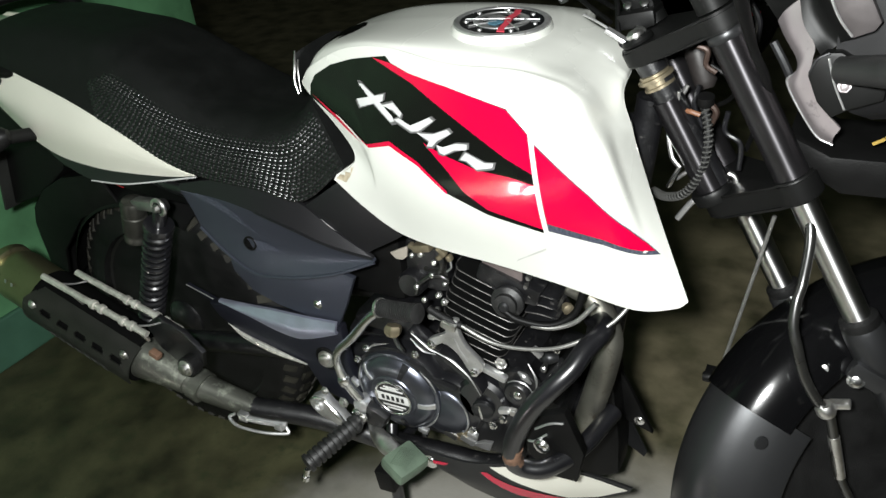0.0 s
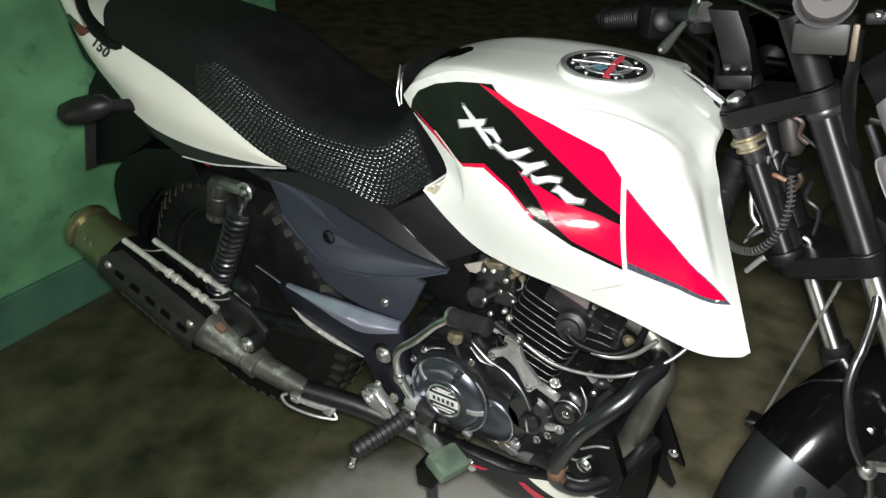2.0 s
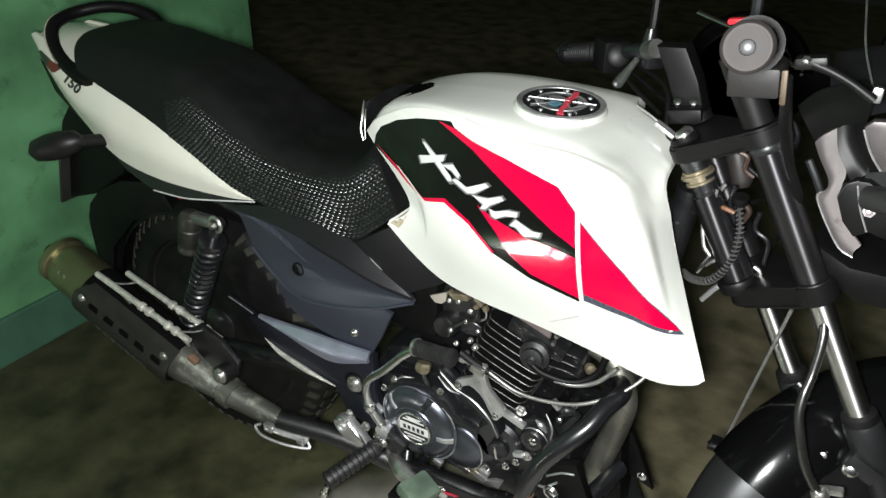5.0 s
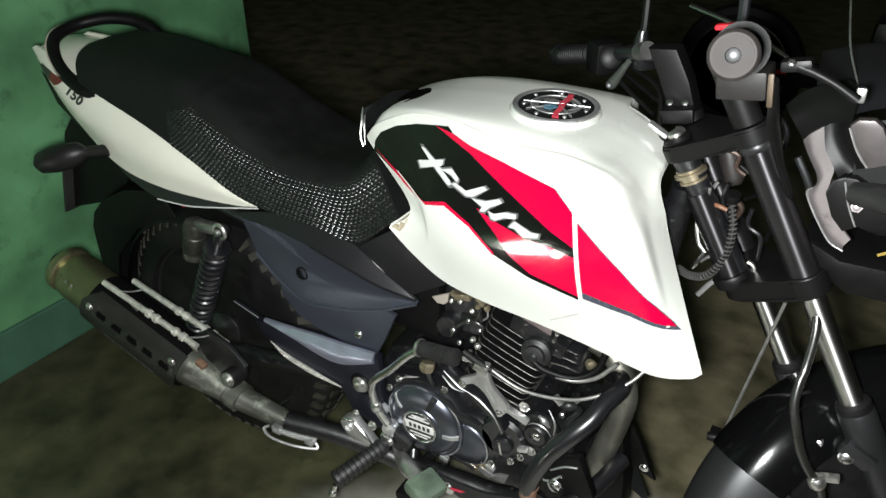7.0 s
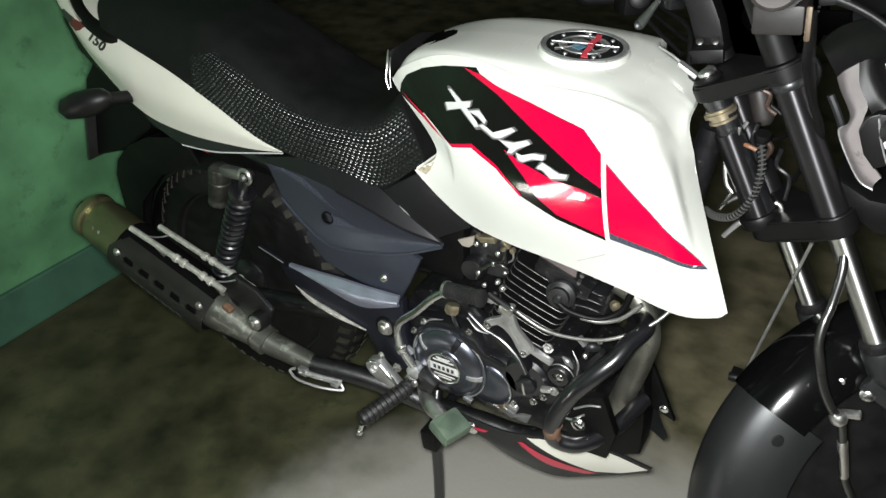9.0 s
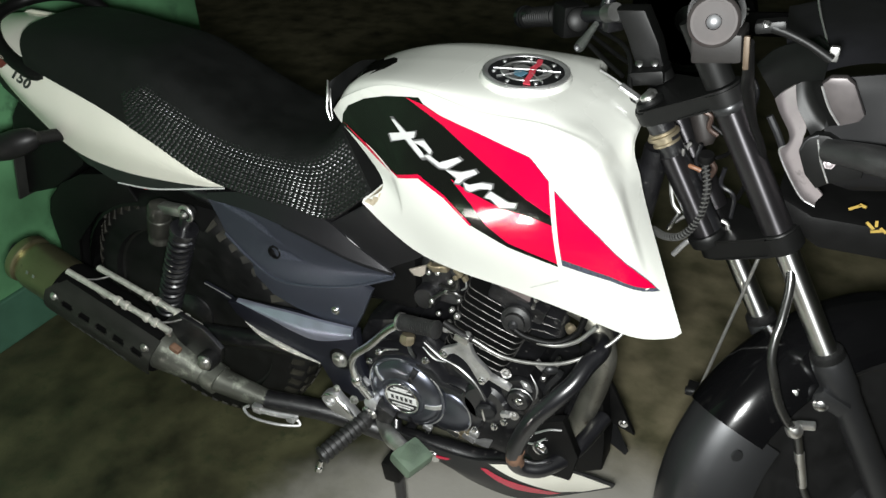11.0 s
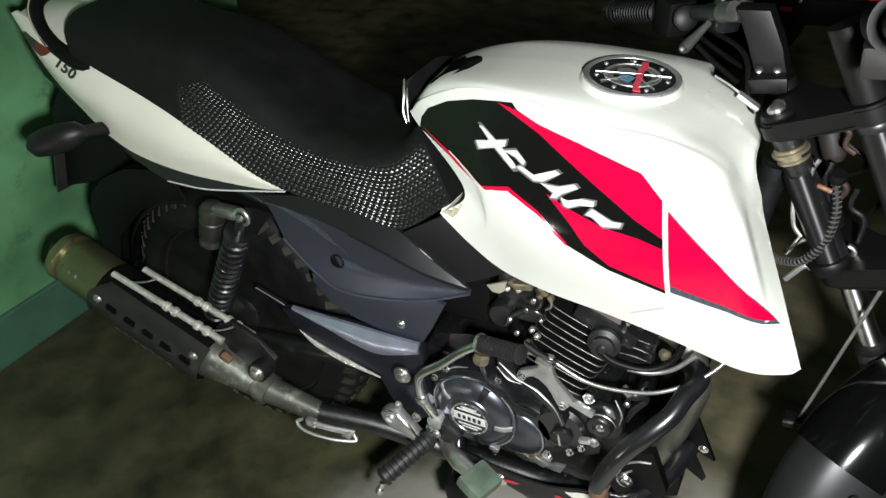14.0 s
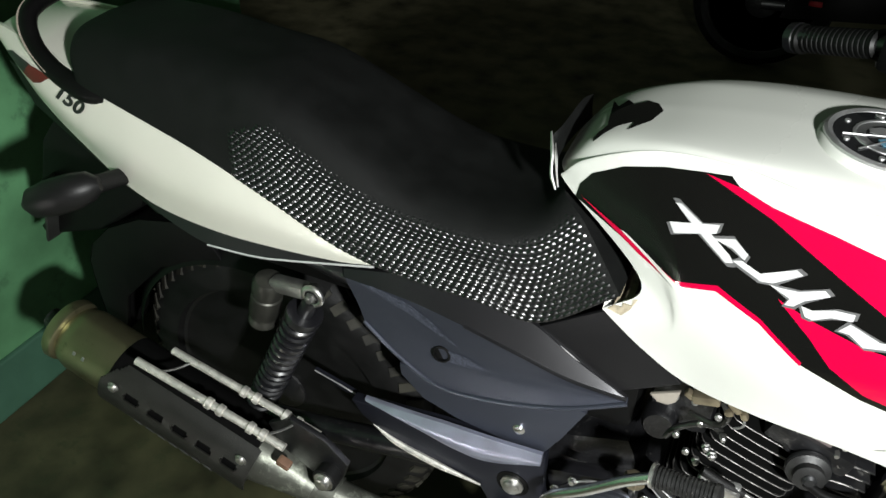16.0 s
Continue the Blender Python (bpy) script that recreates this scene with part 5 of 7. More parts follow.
bp("peg_nut", bolt_bm((0.547, -0.168, 0.352), (0, -1, 0), 0.006, 0.006), STEEL, "", foot)

pedal = bp("brake_pedal", bar([(0.540, -0.135, 0.320), (0.570, -0.165, 0.322), (0.600, -0.185, 0.328), (0.640, -0.200, 0.328)], [0.010, 0.013, 0.016, 0.012], 12), STEEL, "worn steel rear brake pedal")
bp("pad", boxed((0.648, -0.205, 0.325), (0.052, 0.062, 0.026), Matrix.Rotation(radians(14), 3, "Y") @ Matrix.Rotation(radians(-18), 3, "Z"), 0.008), PEDALGREEN, "green pedal pad", pedal)
studs = bmesh.new()
for i in range(8):
    for j in range(9):
        block(studs, V((0.6365 + 0.0035 * i, -0.226 + 0.0045 * j + 0.001 * i, 0.3415 - 0.0010 * i)), (0.0020, 0.0026, 0.002), None, 0)
bp("studs", studs, PEDALGREEN, "", pedal)
stand = bp("centre_stand", bar([(0.560, -0.110, 0.290), (0.580, -0.150, 0.240), (0.597, -0.168, 0.120), (0.606, -0.180, 0.012)], 0.011, 12), BLACKPAINT, "black tubular centre stand")
bp("stand_leg", bar([(0.560, 0.110, 0.290), (0.580, 0.150, 0.240), (0.597, 0.168, 0.120), (0.606, 0.180, 0.012)], 0.011, 12), BLACKPAINT, "", stand)
bp("stand_foot", boxed((0.612, -0.182, 0.006), (0.06, 0.03, 0.012), None, 0.004), BLACKPAINT, "", stand)
bp("stand_foot", boxed((0.612, 0.182, 0.006), (0.06, 0.03, 0.012), None, 0.004), BLACKPAINT, "", stand)
bp("stand_cross", bar([(0.575, -0.140, 0.250), (0.575, 0.140, 0.250)], 0.010, 10), BLACKPAINT, "", stand)
bp("stand_stop", boxed((0.600, -0.182, 0.258), (0.032, 0.05, 0.045), Matrix.Rotation(radians(-8), 3, "Y"), 0.004), BLACKPLASTIC, "black rubber stop", stand)

# belly cowl
B_TOP = [(0.565, -0.145, 0.305), (0.660, -0.158, 0.312), (0.740, -0.164, 0.325), (0.800, -0.164, 0.348), (0.880, -0.122, 0.335), (0.930, -0.082, 0.296), (0.978, -0.045, 0.252)]
B_MID = [(0.570, -0.142, 0.290), (0.660, -0.158, 0.286), (0.740, -0.163, 0.284), (0.810, -0.155, 0.290), (0.880, -0.118, 0.282), (0.930, -0.080, 0.265), (0.976, -0.045, 0.246)]
B_LOW = [(0.575, -0.122, 0.272), (0.660, -0.136, 0.258), (0.740, -0.142, 0.240), (0.820, -0.132, 0.228), (0.880, -0.102, 0.230), (0.930, -0.072, 0.235), (0.974, -0.045, 0.241)]
belly = bp("belly_cowl", shell([B_TOP, B_MID, B_LOW], 40, 5, 0.004), FENDERGREY, "dark grey belly cowl with white and red stripe")
belly_tree = tree_of(belly)
bp("belly_far", shell([B_TOP, B_MID, B_LOW], 40, 5, 0.004, -1, True), FENDERGREY, "far half of the cowl", belly)
sticker("white_flash", [(0.782, 0.338), (0.804, 0.344), (0.860, 0.338), (0.905, 0.314), (0.972, 0.250), (0.930, 0.242), (0.890, 0.252), (0.850, 0.285)], CREAM, 0.0012, belly_tree, belly, "off-white flash")
sticker("red_flash", [(0.765, 0.318), (0.776, 0.322), (0.838, 0.284), (0.895, 0.245), (0.878, 0.242), (0.820, 0.270)], RED, 0.0012, belly_tree, belly, "red stripe")
bp("belly_bolt", bolt_bm((0.668, -0.160, 0.292), (0, -1, 0.1), 0.009, 0.005), CHROME, "", belly)
bp("red_tick", boxed((0.690, -0.1625, 0.300), (0.030, 0.001, 0.006), Matrix.Rotation(radians(-12), 3, "Y"), 0), RED, "", belly)

# engine guard, front frame
guard = bp("engine_guard", bar([(0.900, -0.040, 0.575), (0.925, -0.072, 0.597), (0.936, -0.105, 0.607), (0.925, -0.140, 0.600), (0.915, -0.168, 0.584), (0.895, -0.190, 0.561), (0.869, -0.205, 0.523), (0.850, -0.213, 0.474), (0.845, -0.214, 0.436), (0.852, -0.207, 0.412), (0.885, -0.190, 0.404), (0.920, -0.140, 0.412), (0.945, -0.060, 0.425)], 0.0140, 16), BLACKPAINT, "black painted tubular engine guard, scraped at the bend")
bp("scrape", bar([(0.8500, -0.2140, 0.456), (0.8450, -0.2145, 0.436), (0.8500, -0.2095, 0.417)], [0.0118, 0.0145, 0.0118], 14), RUST, "rusty scrape", guard)
bp("guard_bolt", bolt_bm((0.873, -0.172, 0.428), (0, -1, 0), 0.009, 0.007), CHROME, "", guard)
bp("guard_plate", plate([(0.850, 0.470), (0.905, 0.500), (0.935, 0.430), (0.925, 0.370), (0.880, 0.365), (0.850, 0.400)], -0.168, -0.150, 0.004), BLACKPLASTIC, "black plastic slider", guard)
for pts in ([(0.862, -0.170, 0.455), (0.885, -0.171, 0.475), (0.905, -0.170, 0.482)], [(0.850, -0.168, 0.425), (0.862, -0.171, 0.432), (0.880, -0.171, 0.452)]):
    bp("slider_scratch", bar(pts, 0.0018, 6), ALU, "", guard)
flap = bp("front_apron", plate([(0.880, 0.540), (0.905, 0.540), (0.925, 0.420), (0.940, 0.300), (0.942, 0.225), (0.905, 0.200), (0.850, 0.195), (0.860, 0.36)], 0.00, 0.06, 0.004), BLACKPLASTIC, "black plastic apron behind the front wheel")
bp("apron_ear", plate([(0.912, 0.440), (0.935, 0.400), (0.985, 0.300), (0.930, 0.318)], 0.040, 0.050, 0.002), BLACKPLASTIC, "", flap)
bp("apron_bolt", bolt_bm((0.962, 0.040, 0.322), (0, -1, 0), 0.006, 0.004), CHROME, "", flap)
frame_bm = bmesh.new()
tube(frame_bm, spline([(0.955, 0, 0.905), (0.940, 0, 0.76), (0.925, 0, 0.60), (0.90, 0, 0.42), (0.84, 0, 0.30)], 5), 0.019, 12)
tube(frame_bm, spline([(0.94, 0, 0.86), (0.75, 0, 0.80), (0.55, 0, 0.72), (0.40, 0, 0.68)], 5), 0.022, 12)
for s in (-1, 1):
    tube(frame_bm, spline([(0.60, s * 0.07, 0.74), (0.40, s * 0.10, 0.70), (0.18, s * 0.11, 0.70), (-0.15, s * 0.09, 0.78)], 5), 0.014, 10)
    tube(frame_bm, spline([(0.48, s * 0.085, 0.70), (0.46, s * 0.095, 0.55), (0.47, s * 0.10, 0.42), (0.50, s * 0.09, 0.30)], 5), 0.016, 10)
bp("frame", frame_bm, BLACKMETAL, "black tubular steel frame")
air = bmesh.new()
block(air, (0.49, 0, 0.63), (0.22, 0.15, 0.18), None, 0.02)
block(air, (0.30, 0, 0.70), (0.22, 0.18, 0.10), None, 0.02)
bp("airbox", air, BLACKPLASTIC, "black plastic airbox behind the covers")
under = bmesh.new()
loft(under, [[V((x, y, z)) for y, z in ((-w, z0), (-w * 0.8, z1), (0, z1 - 0.01), (w * 0.8, z1), (w, z0))] for x, w, z0, z1 in ((0.22, 0.125, 0.74, 0.66), (0.05, 0.122, 0.74, 0.66), (-0.15, 0.115, 0.78, 0.68), (-0.38, 0.085, 0.88, 0.80))])
bp("tail_underside", under, BLACKPLASTIC, "black underside of the tail")
# number plate carrier, rear lamps
hang = bp("plate_carrier", plate([(-0.345, 0.800), (-0.225, 0.745), (-0.190, 0.720), (-0.230, 0.640), (-0.340, 0.560), (-0.455, 0.520), (-0.500, 0.505), (-0.505, 0.520), (-0.470, 0.545), (-0.455, 0.640), (-0.420, 0.720)], -0.05, 0.05, 0.008), BLACKPLASTIC, "black plastic number plate carrier under the tail")
for s in (-1, 1):
    st = bp("rear_indicator", bar([(-0.170, s * 0.05, 0.740), (-0.165, s * 0.12, 0.757), (-0.165, s * 0.180, 0.772)], 0.013, 10), RUBBER, "black rear indicator with a smoked lens")
    bp("indicator_lens", tube(bmesh.new(), [(-0.146, s * 0.176, 0.780), (-0.156, s * 0.184, 0.778), (-0.175, s * 0.198, 0.772), (-0.200, s * 0.214, 0.764), (-0.222, s * 0.228, 0.757), (-0.233, s * 0.234, 0.753)], [0.010, 0.021, 0.026, 0.026, 0.021, 0.007], 18), LENS, "smoked lens", st)
bp("tail_lug", boxed((-0.285, -0.060, 0.782), (0.04, 0.03, 0.035), Matrix.Rotation(radians(25), 3, "Y"), 0.008), BLACKPLASTIC, "", hang)
bp("number_plate", boxed((-0.440, 0.0, 0.585), (0.006, 0.15, 0.15), Matrix.Rotation(radians(18), 3, "Y"), 0.002), mat("plate_back", (0.022, 0.023, 0.021), 0.5, bump=0.05), "dull back of a blank plate", hang)
bp("reflector", boxed((-0.02, -0.09, 0.668), (0.05, 0.004, 0.010), Matrix.Rotation(radians(12), 3, "Y"), 0.001), REDPLASTIC, "red reflector strip", hang)

# ---- front end, turned to the left ----
N0, N1 = V((1.030, -0.06, 1.026)), V((1.229, -0.06, 0.680))
UN = (N1 - N0).normalized()
ACROSS = V((0.091, -0.120, 0.053))
AXLE = ACROSS.normalized()
MID = N1 - ACROSS * 0.5
HUB = MID + UN * 0.329
FW = Matrix((AXLE.cross(UN).normalized() * 1.0, -AXLE, -UN)).transposed()
if FW.determinant() < 0:
    FW = Matrix((UN.cross(AXLE).normalized(), -AXLE, -UN)).transposed()
for k, base in ((0, N1), (1, N1 - ACROSS)):
    leg = bp("fork_leg", tube(bmesh.new(), [base - UN * 0.185, base], 0.0155, 20), FORKCHROME, "chromed fork tube with a black slider")
    bp("fork_sleeve", tube(bmesh.new(), [base - UN * 0.395, base - UN * 0.17], 0.0195, 20), SLEEVE, "glossy black upper tube", leg)
    bp("slider", tube(bmesh.new(), [base + UN * 0.004, base + UN * 0.012, base + UN * 0.06, base + UN * 0.075, base + UN * 0.38, base + UN * 0.42], [0.020, 0.024, 0.024, 0.0215, 0.0215, 0.018], 20), FENDERGREY, "satin dark grey slider", leg)
    bp("dust_seal", turned([(0.0165, -0.006), (0.022, -0.003), (0.023, 0.004), (0.022, 0.008)], base, UN, 20), RUBBER, "", leg)
lug = bp("slider_lug", boxed(N1 + UN * 0.070 + V((-0.012, -0.018, -0.002)), (0.045, 0.022, 0.026), Matrix.Rotation(radians(25), 3, "Y"), 0.006), FENDERGREY, "mudguard mounting lug")
bp("lug_bolt", bolt_bm((1.240, -0.088, 0.612), (0, -1, 0.3), 0.007, 0.006), CHROME, "", lug)
bp("lug_bolt", bolt_bm((1.205, -0.085, 0.618), (0, -1, 0.3), 0.005, 0.005), STEEL, "", lug)


def yoke_bm(down, thick, back):
    """A fork clamp plate at a distance down the legs."""
    bm = bmesh.new()
    a, b = N1 + UN * down, N1 - ACROSS + UN * down
    ahead = AXLE.cross(UN).normalized()
    if ahead.x < 0:
        ahead = -ahead
    stem = (a + b) / 2 - ahead * back
    ring = []
    for c, r, angs in ((a, 0.026, range(-90, 100, 20)), (b, 0.026, range(90, 280, 20))):
        for t in angs:
            ring.append(c + r * (math.cos(radians(t)) * AXLE + math.sin(radians(t)) * ahead))
        if c is a:
            ring.append((a + b) / 2 + ahead * 0.012)
    for t in range(225, 330, 15):
        ring.append(stem + 0.023 * (math.cos(radians(t)) * AXLE + math.sin(radians(t)) * ahead))
    lo = [bm.verts.new(p + UN * thick / 2) for p in ring]
    hi = [bm.verts.new(p - UN * thick / 2) for p in ring]
    bm.faces.new(lo)
    bm.faces.new(hi)
    for k in range(len(ring)):
        bm.faces.new((lo[k], lo[(k + 1) % len(ring)], hi[(k + 1) % len(ring)], hi[k]))
    bmesh.ops.bevel(bm, geom=[e for e in bm.edges if abs((e.verts[0].co - e.verts[1].co).normalized().dot(UN)) < 0.5], offset=0.003, segments=2, affect="EDGES")
    return bm, stem


ybm, STEM_LOW = yoke_bm(-0.185, 0.030, 0.050)
low_yoke = bp("lower_yoke", ybm, SATINBLACK, "black lower fork yoke", angle=30)
ybm, STEM_TOP = yoke_bm(-0.392, 0.022, 0.058)
top_yoke = bp("top_yoke", ybm, SATINBLACK, "black top fork yoke", angle=30)
stem = bp("steering_stem", tube(bmesh.new(), [STEM_TOP, STEM_LOW], 0.017, 16), BLACKMETAL, "black steering stem")
hs = STEM_TOP + UN * 0.034
bp("stem_nut", turned([(0.016, -0.004), (0.018, -0.003), (0.018, 0.0), (0.0215, 0.001), (0.0215, 0.005), (0.017, 0.006), (0.017, 0.011), (0.0185, 0.012), (0.0185, 0.015)], hs - UN * 0.004, UN, 24), GOLDNUT, "yellow zinc bearing nut", stem)
bp("head_tube", tube(bmesh.new(), [hs + UN * 0.028, hs + UN * 0.155], 0.0175, 20), SLEEVE, "black head tube", stem)
bp("head_ring", turned([(0.024, 0), (0.026, 0.004), (0.024, 0.016)], hs + UN * 0.150, UN, 20), SATINBLACK, "", stem)
bp("stem_cap", turned([(0.010, 0), (0.010, 0.006), (0.007, 0.009), (0.004, 0.010)], STEM_TOP - UN * 0.018, -UN, 20), STEEL, "", stem)
for off in (0.0, 1.0):
    c = N1 - ACROSS * off - UN * 0.405
    bp("fork_cap", tube(bmesh.new(), [c, c - UN * (0.012 if off else 0.085)], 0.0185, 20), SATINBLACK, "", top_yoke)
    bp("sleeve_band", turned([(0.0198, 0), (0.0206, 0.001), (0.0206, 0.009), (0.0198, 0.010)], N1 - ACROSS * off - UN * 0.380, UN, 24), SATINBLACK if off else FENDERGREY, "scuffed band", top_yoke)
bp("pinch_bolt", turned([(0.010, 0), (0.010, 0.003), (0.0070, 0.0032), (0.0070, 0.009), (0.0055, 0.010)], (0.940, -0.022, 0.986), (0.1, -0.6, 0.8), 6), DULLALLOY, "bright pinch bolt", top_yoke)
bp("yoke_boss", turned([(0.018, 0), (0.019, 0.003), (0.017, 0.007), (0.010, 0.008)], STEM_TOP - UN * 0.012, -UN, 20), SATINBLACK, "", top_yoke)
bp("low_pinch", turned([(0.022, -0.015), (0.025, -0.010), (0.025, 0.010), (0.022, 0.015)], N1 - UN * 0.185, UN, 24), SATINBLACK, "worn clamp ring", low_yoke)

# handlebars
clip = bp("handlebar_clamp", plate([(0.898, 0.990), (0.936, 0.998), (0.924, 1.030), (0.900, 1.072), (0.860, 1.068), (0.880, 1.030)], 0.058, 0.095, 0.005), SATINBLACK, "black cast handlebar riser")
bp("clamp_foot", boxed((0.918, 0.062, 0.985), (0.048, 0.05, 0.020), Matrix.Rotation(radians(-12), 3, "Y"), 0.004), SATINBLACK, "", clip)
for x, z in ((0.903, 0.996), (0.924, 1.000)):
    bp("clamp_bolt", turned([(0.0055, 0), (0.0055, 0.006), (0.003, 0.007)], (x, 0.056, z), (0, -0.7, 0.7), 8), CHROME, "", clip)
LB = [(0.888, 0.075, 1.058), (0.860, 0.088, 1.052), (0.828, 0.100, 1.046), (0.735, 0.168, 1.015), (0.660, 0.228, 0.990)]
left_bar = bp("left_handlebar", bar(LB, 0.011, 14), BLACKPAINT, "black left handlebar")
bp("bar_joint", turned([(0.013, -0.012), (0.013, 0.012)], (0.848, 0.083, 1.056), (0.66, -0.62, 0.35), 14), DULLALLOY, "grey joint", left_bar)
prof = [(0.014, 0), (0.0175, 0.003)]
for k in range(14):
    prof += [(0.0165, 0.005 + 0.007 * k), (0.0165, 0.009 + 0.007 * k), (0.0155, 0.0095 + 0.007 * k), (0.0155, 0.0115 + 0.007 * k)]
prof += [(0.0185, 0.106), (0.0185, 0.112)]
bp("grip", turned(prof, (0.745, 0.162, 1.018), (-0.70, 0.60, -0.27), 18), SATINBLACK, "black ribbed rubber grip", left_bar)
bp("bar_weight", turned([(0.016, 0), (0.019, 0.003), (0.019, 0.014), (0.014, 0.017)], (0.665, 0.230, 0.988), (-0.70, 0.60, -0.27), 18), BLACKPAINT, "", left_bar)
bp("switch_box", boxed((0.770, 0.142, 1.022), (0.040, 0.045, 0.050), Matrix.Rotation(radians(-42), 3, "Z"), 0.008), BLACKPLASTIC, "black switch box", left_bar)
bp("switch_face", turned([(0.017, 0), (0.017, 0.006), (0.012, 0.009)], (0.790, 0.115, 1.030), (0.4, -0.8, 0.3), 18), SATINBLACK, "", left_bar)
bp("clutch_lever", tube(bmesh.new(), [(0.826, 0.090, 1.036), (0.812, 0.101, 1.014), (0.802, 0.108, 0.999), (0.796, 0.112, 0.990), (0.793, 0.114, 0.985)], [0.004, 0.0062, 0.0080, 0.0086, 0.0050], 14), mat("dull_lever_alloy", (0.13, 0.14, 0.13), 0.45, metal=0.7, scale=50, var=0.25, bump=0.1), "dull alloy clutch lever", left_bar)
bp("lever_pivot", turned([(0.0055, 0), (0.0055, 0.004), (0.003, 0.005)], (0.796, 0.104, 0.992), (0.3, -0.8, 0.4), 12), FENDERGREY, "", left_bar)
bp("mirror_stem", bar([(0.835, 0.110, 1.060), (0.836, 0.112, 1.090), (0.832, 0.120, 1.16)], 0.006, 8), SATINBLACK, "", left_bar)
bp("mirror_base", turned([(0.011, 0), (0.012, 0.010), (0.007, 0.03)], (0.835, 0.110, 1.048), (0, 0, 1), 12), BLACKPAINT, "", left_bar)
bp("lever_perch", boxed((0.838, 0.108, 1.040), (0.045, 0.03, 0.03), Matrix.Rotation(radians(-42), 3, "Z"), 0.006), BLACKMETAL, "", left_bar)
for pts in ([(0.80, 0.15, 1.0), (0.86, 0.11, 0.985), (0.91, 0.07, 0.98), (0.95, 0.05, 0.96)], [(0.82, 0.12, 1.02), (0.88, 0.07, 1.01), (0.90, 0.03, 0.97), (0.92, 0.02, 0.93)], [(0.815, 0.1, 1.0), (0.85, 0.08, 0.985), (0.88, 0.06, 0.975)]):
    bp("control_cable", bar(pts, 0.0035, 8), BLACKPLASTIC, "", left_bar)

RB = [(1.010, -0.066, 1.123), (1.0254, -0.192, 1.1514), (1.041, -0.318, 1.180)]
right_bar = bp("right_handlebar", bar(RB, 0.011, 14), BLACKPAINT, "black right handlebar with throttle")
rd = (V(RB[2]) - V(RB[1])).normalized()
bp("throttle_grip", tube(bmesh.new(), [V(RB[2]) - rd * 0.115, V(RB[2]) - rd * 0.004], 0.0165, 20), RUBBER, "black rubber throttle grip", right_bar)
bp("bar_weight", turned([(0.018, -0.010), (0.0215, -0.006), (0.0215, 0.003), (0.0185, 0.007), (0.0165, 0.007), (0.0165, 0.0085), (0.0065, 0.0095), (0.0060, 0.0065)], RB[2], rd, 36), mat("worn_bar_weight", (0.028, 0.0245, 0.0238), 0.6, metal=0.1, scale=40, var=0.35, bump=0.02, spec=0.2), "scuffed grey bar-end weight", right_bar)
bp("weight_bolt", turned([(0.006, 0.004), (0.006, 0.009), (0.003, 0.0100)], RB[2], rd, 8), FENDERGREY, "", right_bar)
bp("throttle_housing", tube(bmesh.new(), [V(RB[2]) - rd * 0.165, V(RB[2]) - rd * 0.118], 0.027, 28), BLACKPLASTIC, "black throttle and switch housing", right_bar)
bp("kill_switch", boxed((1.006, -0.185, 1.170), (0.022, 0.012, 0.006), Matrix.Rotation(radians(-10), 3, "Y"), 0.003), REDPLASTIC, "red kill switch", right_bar)
bp("mirror_stem", bar([(1.005, -0.10, 1.150), (1.003, -0.10, 1.185), (1.000, -0.10, 1.240)], 0.006, 8), BLACKPAINT, "", right_bar)
bp("clip_block", boxed((1.030, -0.160, 1.112), (0.050, 0.05, 0.030), Matrix.Rotation(radians(-8), 3, "Y"), 0.004), mat("dull_cast_grey", (0.0150, 0.0138, 0.0132), 0.5, spec=0.25, scale=40, bump=0.04), "dull grey handlebar block", right_bar)
bp("brake_pipe", bar([(1.060, -0.19, 1.125), (1.064, -0.17, 1.09), (1.064, -0.13, 1.055), (1.075, -0.09, 1.00), (1.09, -0.07, 0.96), (1.10, -0.04, 0.90)], [0.006, 0.006, 0.007, 0.005, 0.005, 0.004], 10), BLACKPLASTIC, "black brake hose", right_bar)
bp("banjo", boxed((1.061, -0.200, 1.118), (0.006, 0.006, 0.034), Matrix.Rotation(radians(-8), 3, "Y"), 0.002), mat("brown_brass", (0.07, 0.05, 0.032), 0.5, metal=0.3), "", right_bar)
bp("brake_lever_pivot", boxed((1.076, -0.165, 1.137), (0.030, 0.020, 0.012), Matrix.Rotation(radians(-12), 3, "Y"), 0.004), SATINBLACK, "", right_bar)
bp("lever_screw", bolt_bm((1.072, -0.178, 1.141), (0.2, -0.7, 0.6), 0.0032, 0.004, 6), CHROME, "", right_bar)
bp("brake_lever", bar([(1.078, -0.17, 1.137), (1.095, -0.17, 1.132), (1.115, -0.17, 1.124), (1.137, -0.17, 1.112)], [0.006, 0.0045, 0.004, 0.0045], 10), SATINBLACK, "", right_bar)

# front wheel and mudguard
wheel(HUB, FW, 0.288, 0.078, 0.244, "worn black front tyre", (98, 126, 218, 246, 338, 6))


def fw_point(theta, r, w):
    a = radians(theta)
    return HUB + FW @ V((r * math.cos(a), w, r * math.sin(a)))


GUARD_UP = FW @ V((0, 0, 0.0))


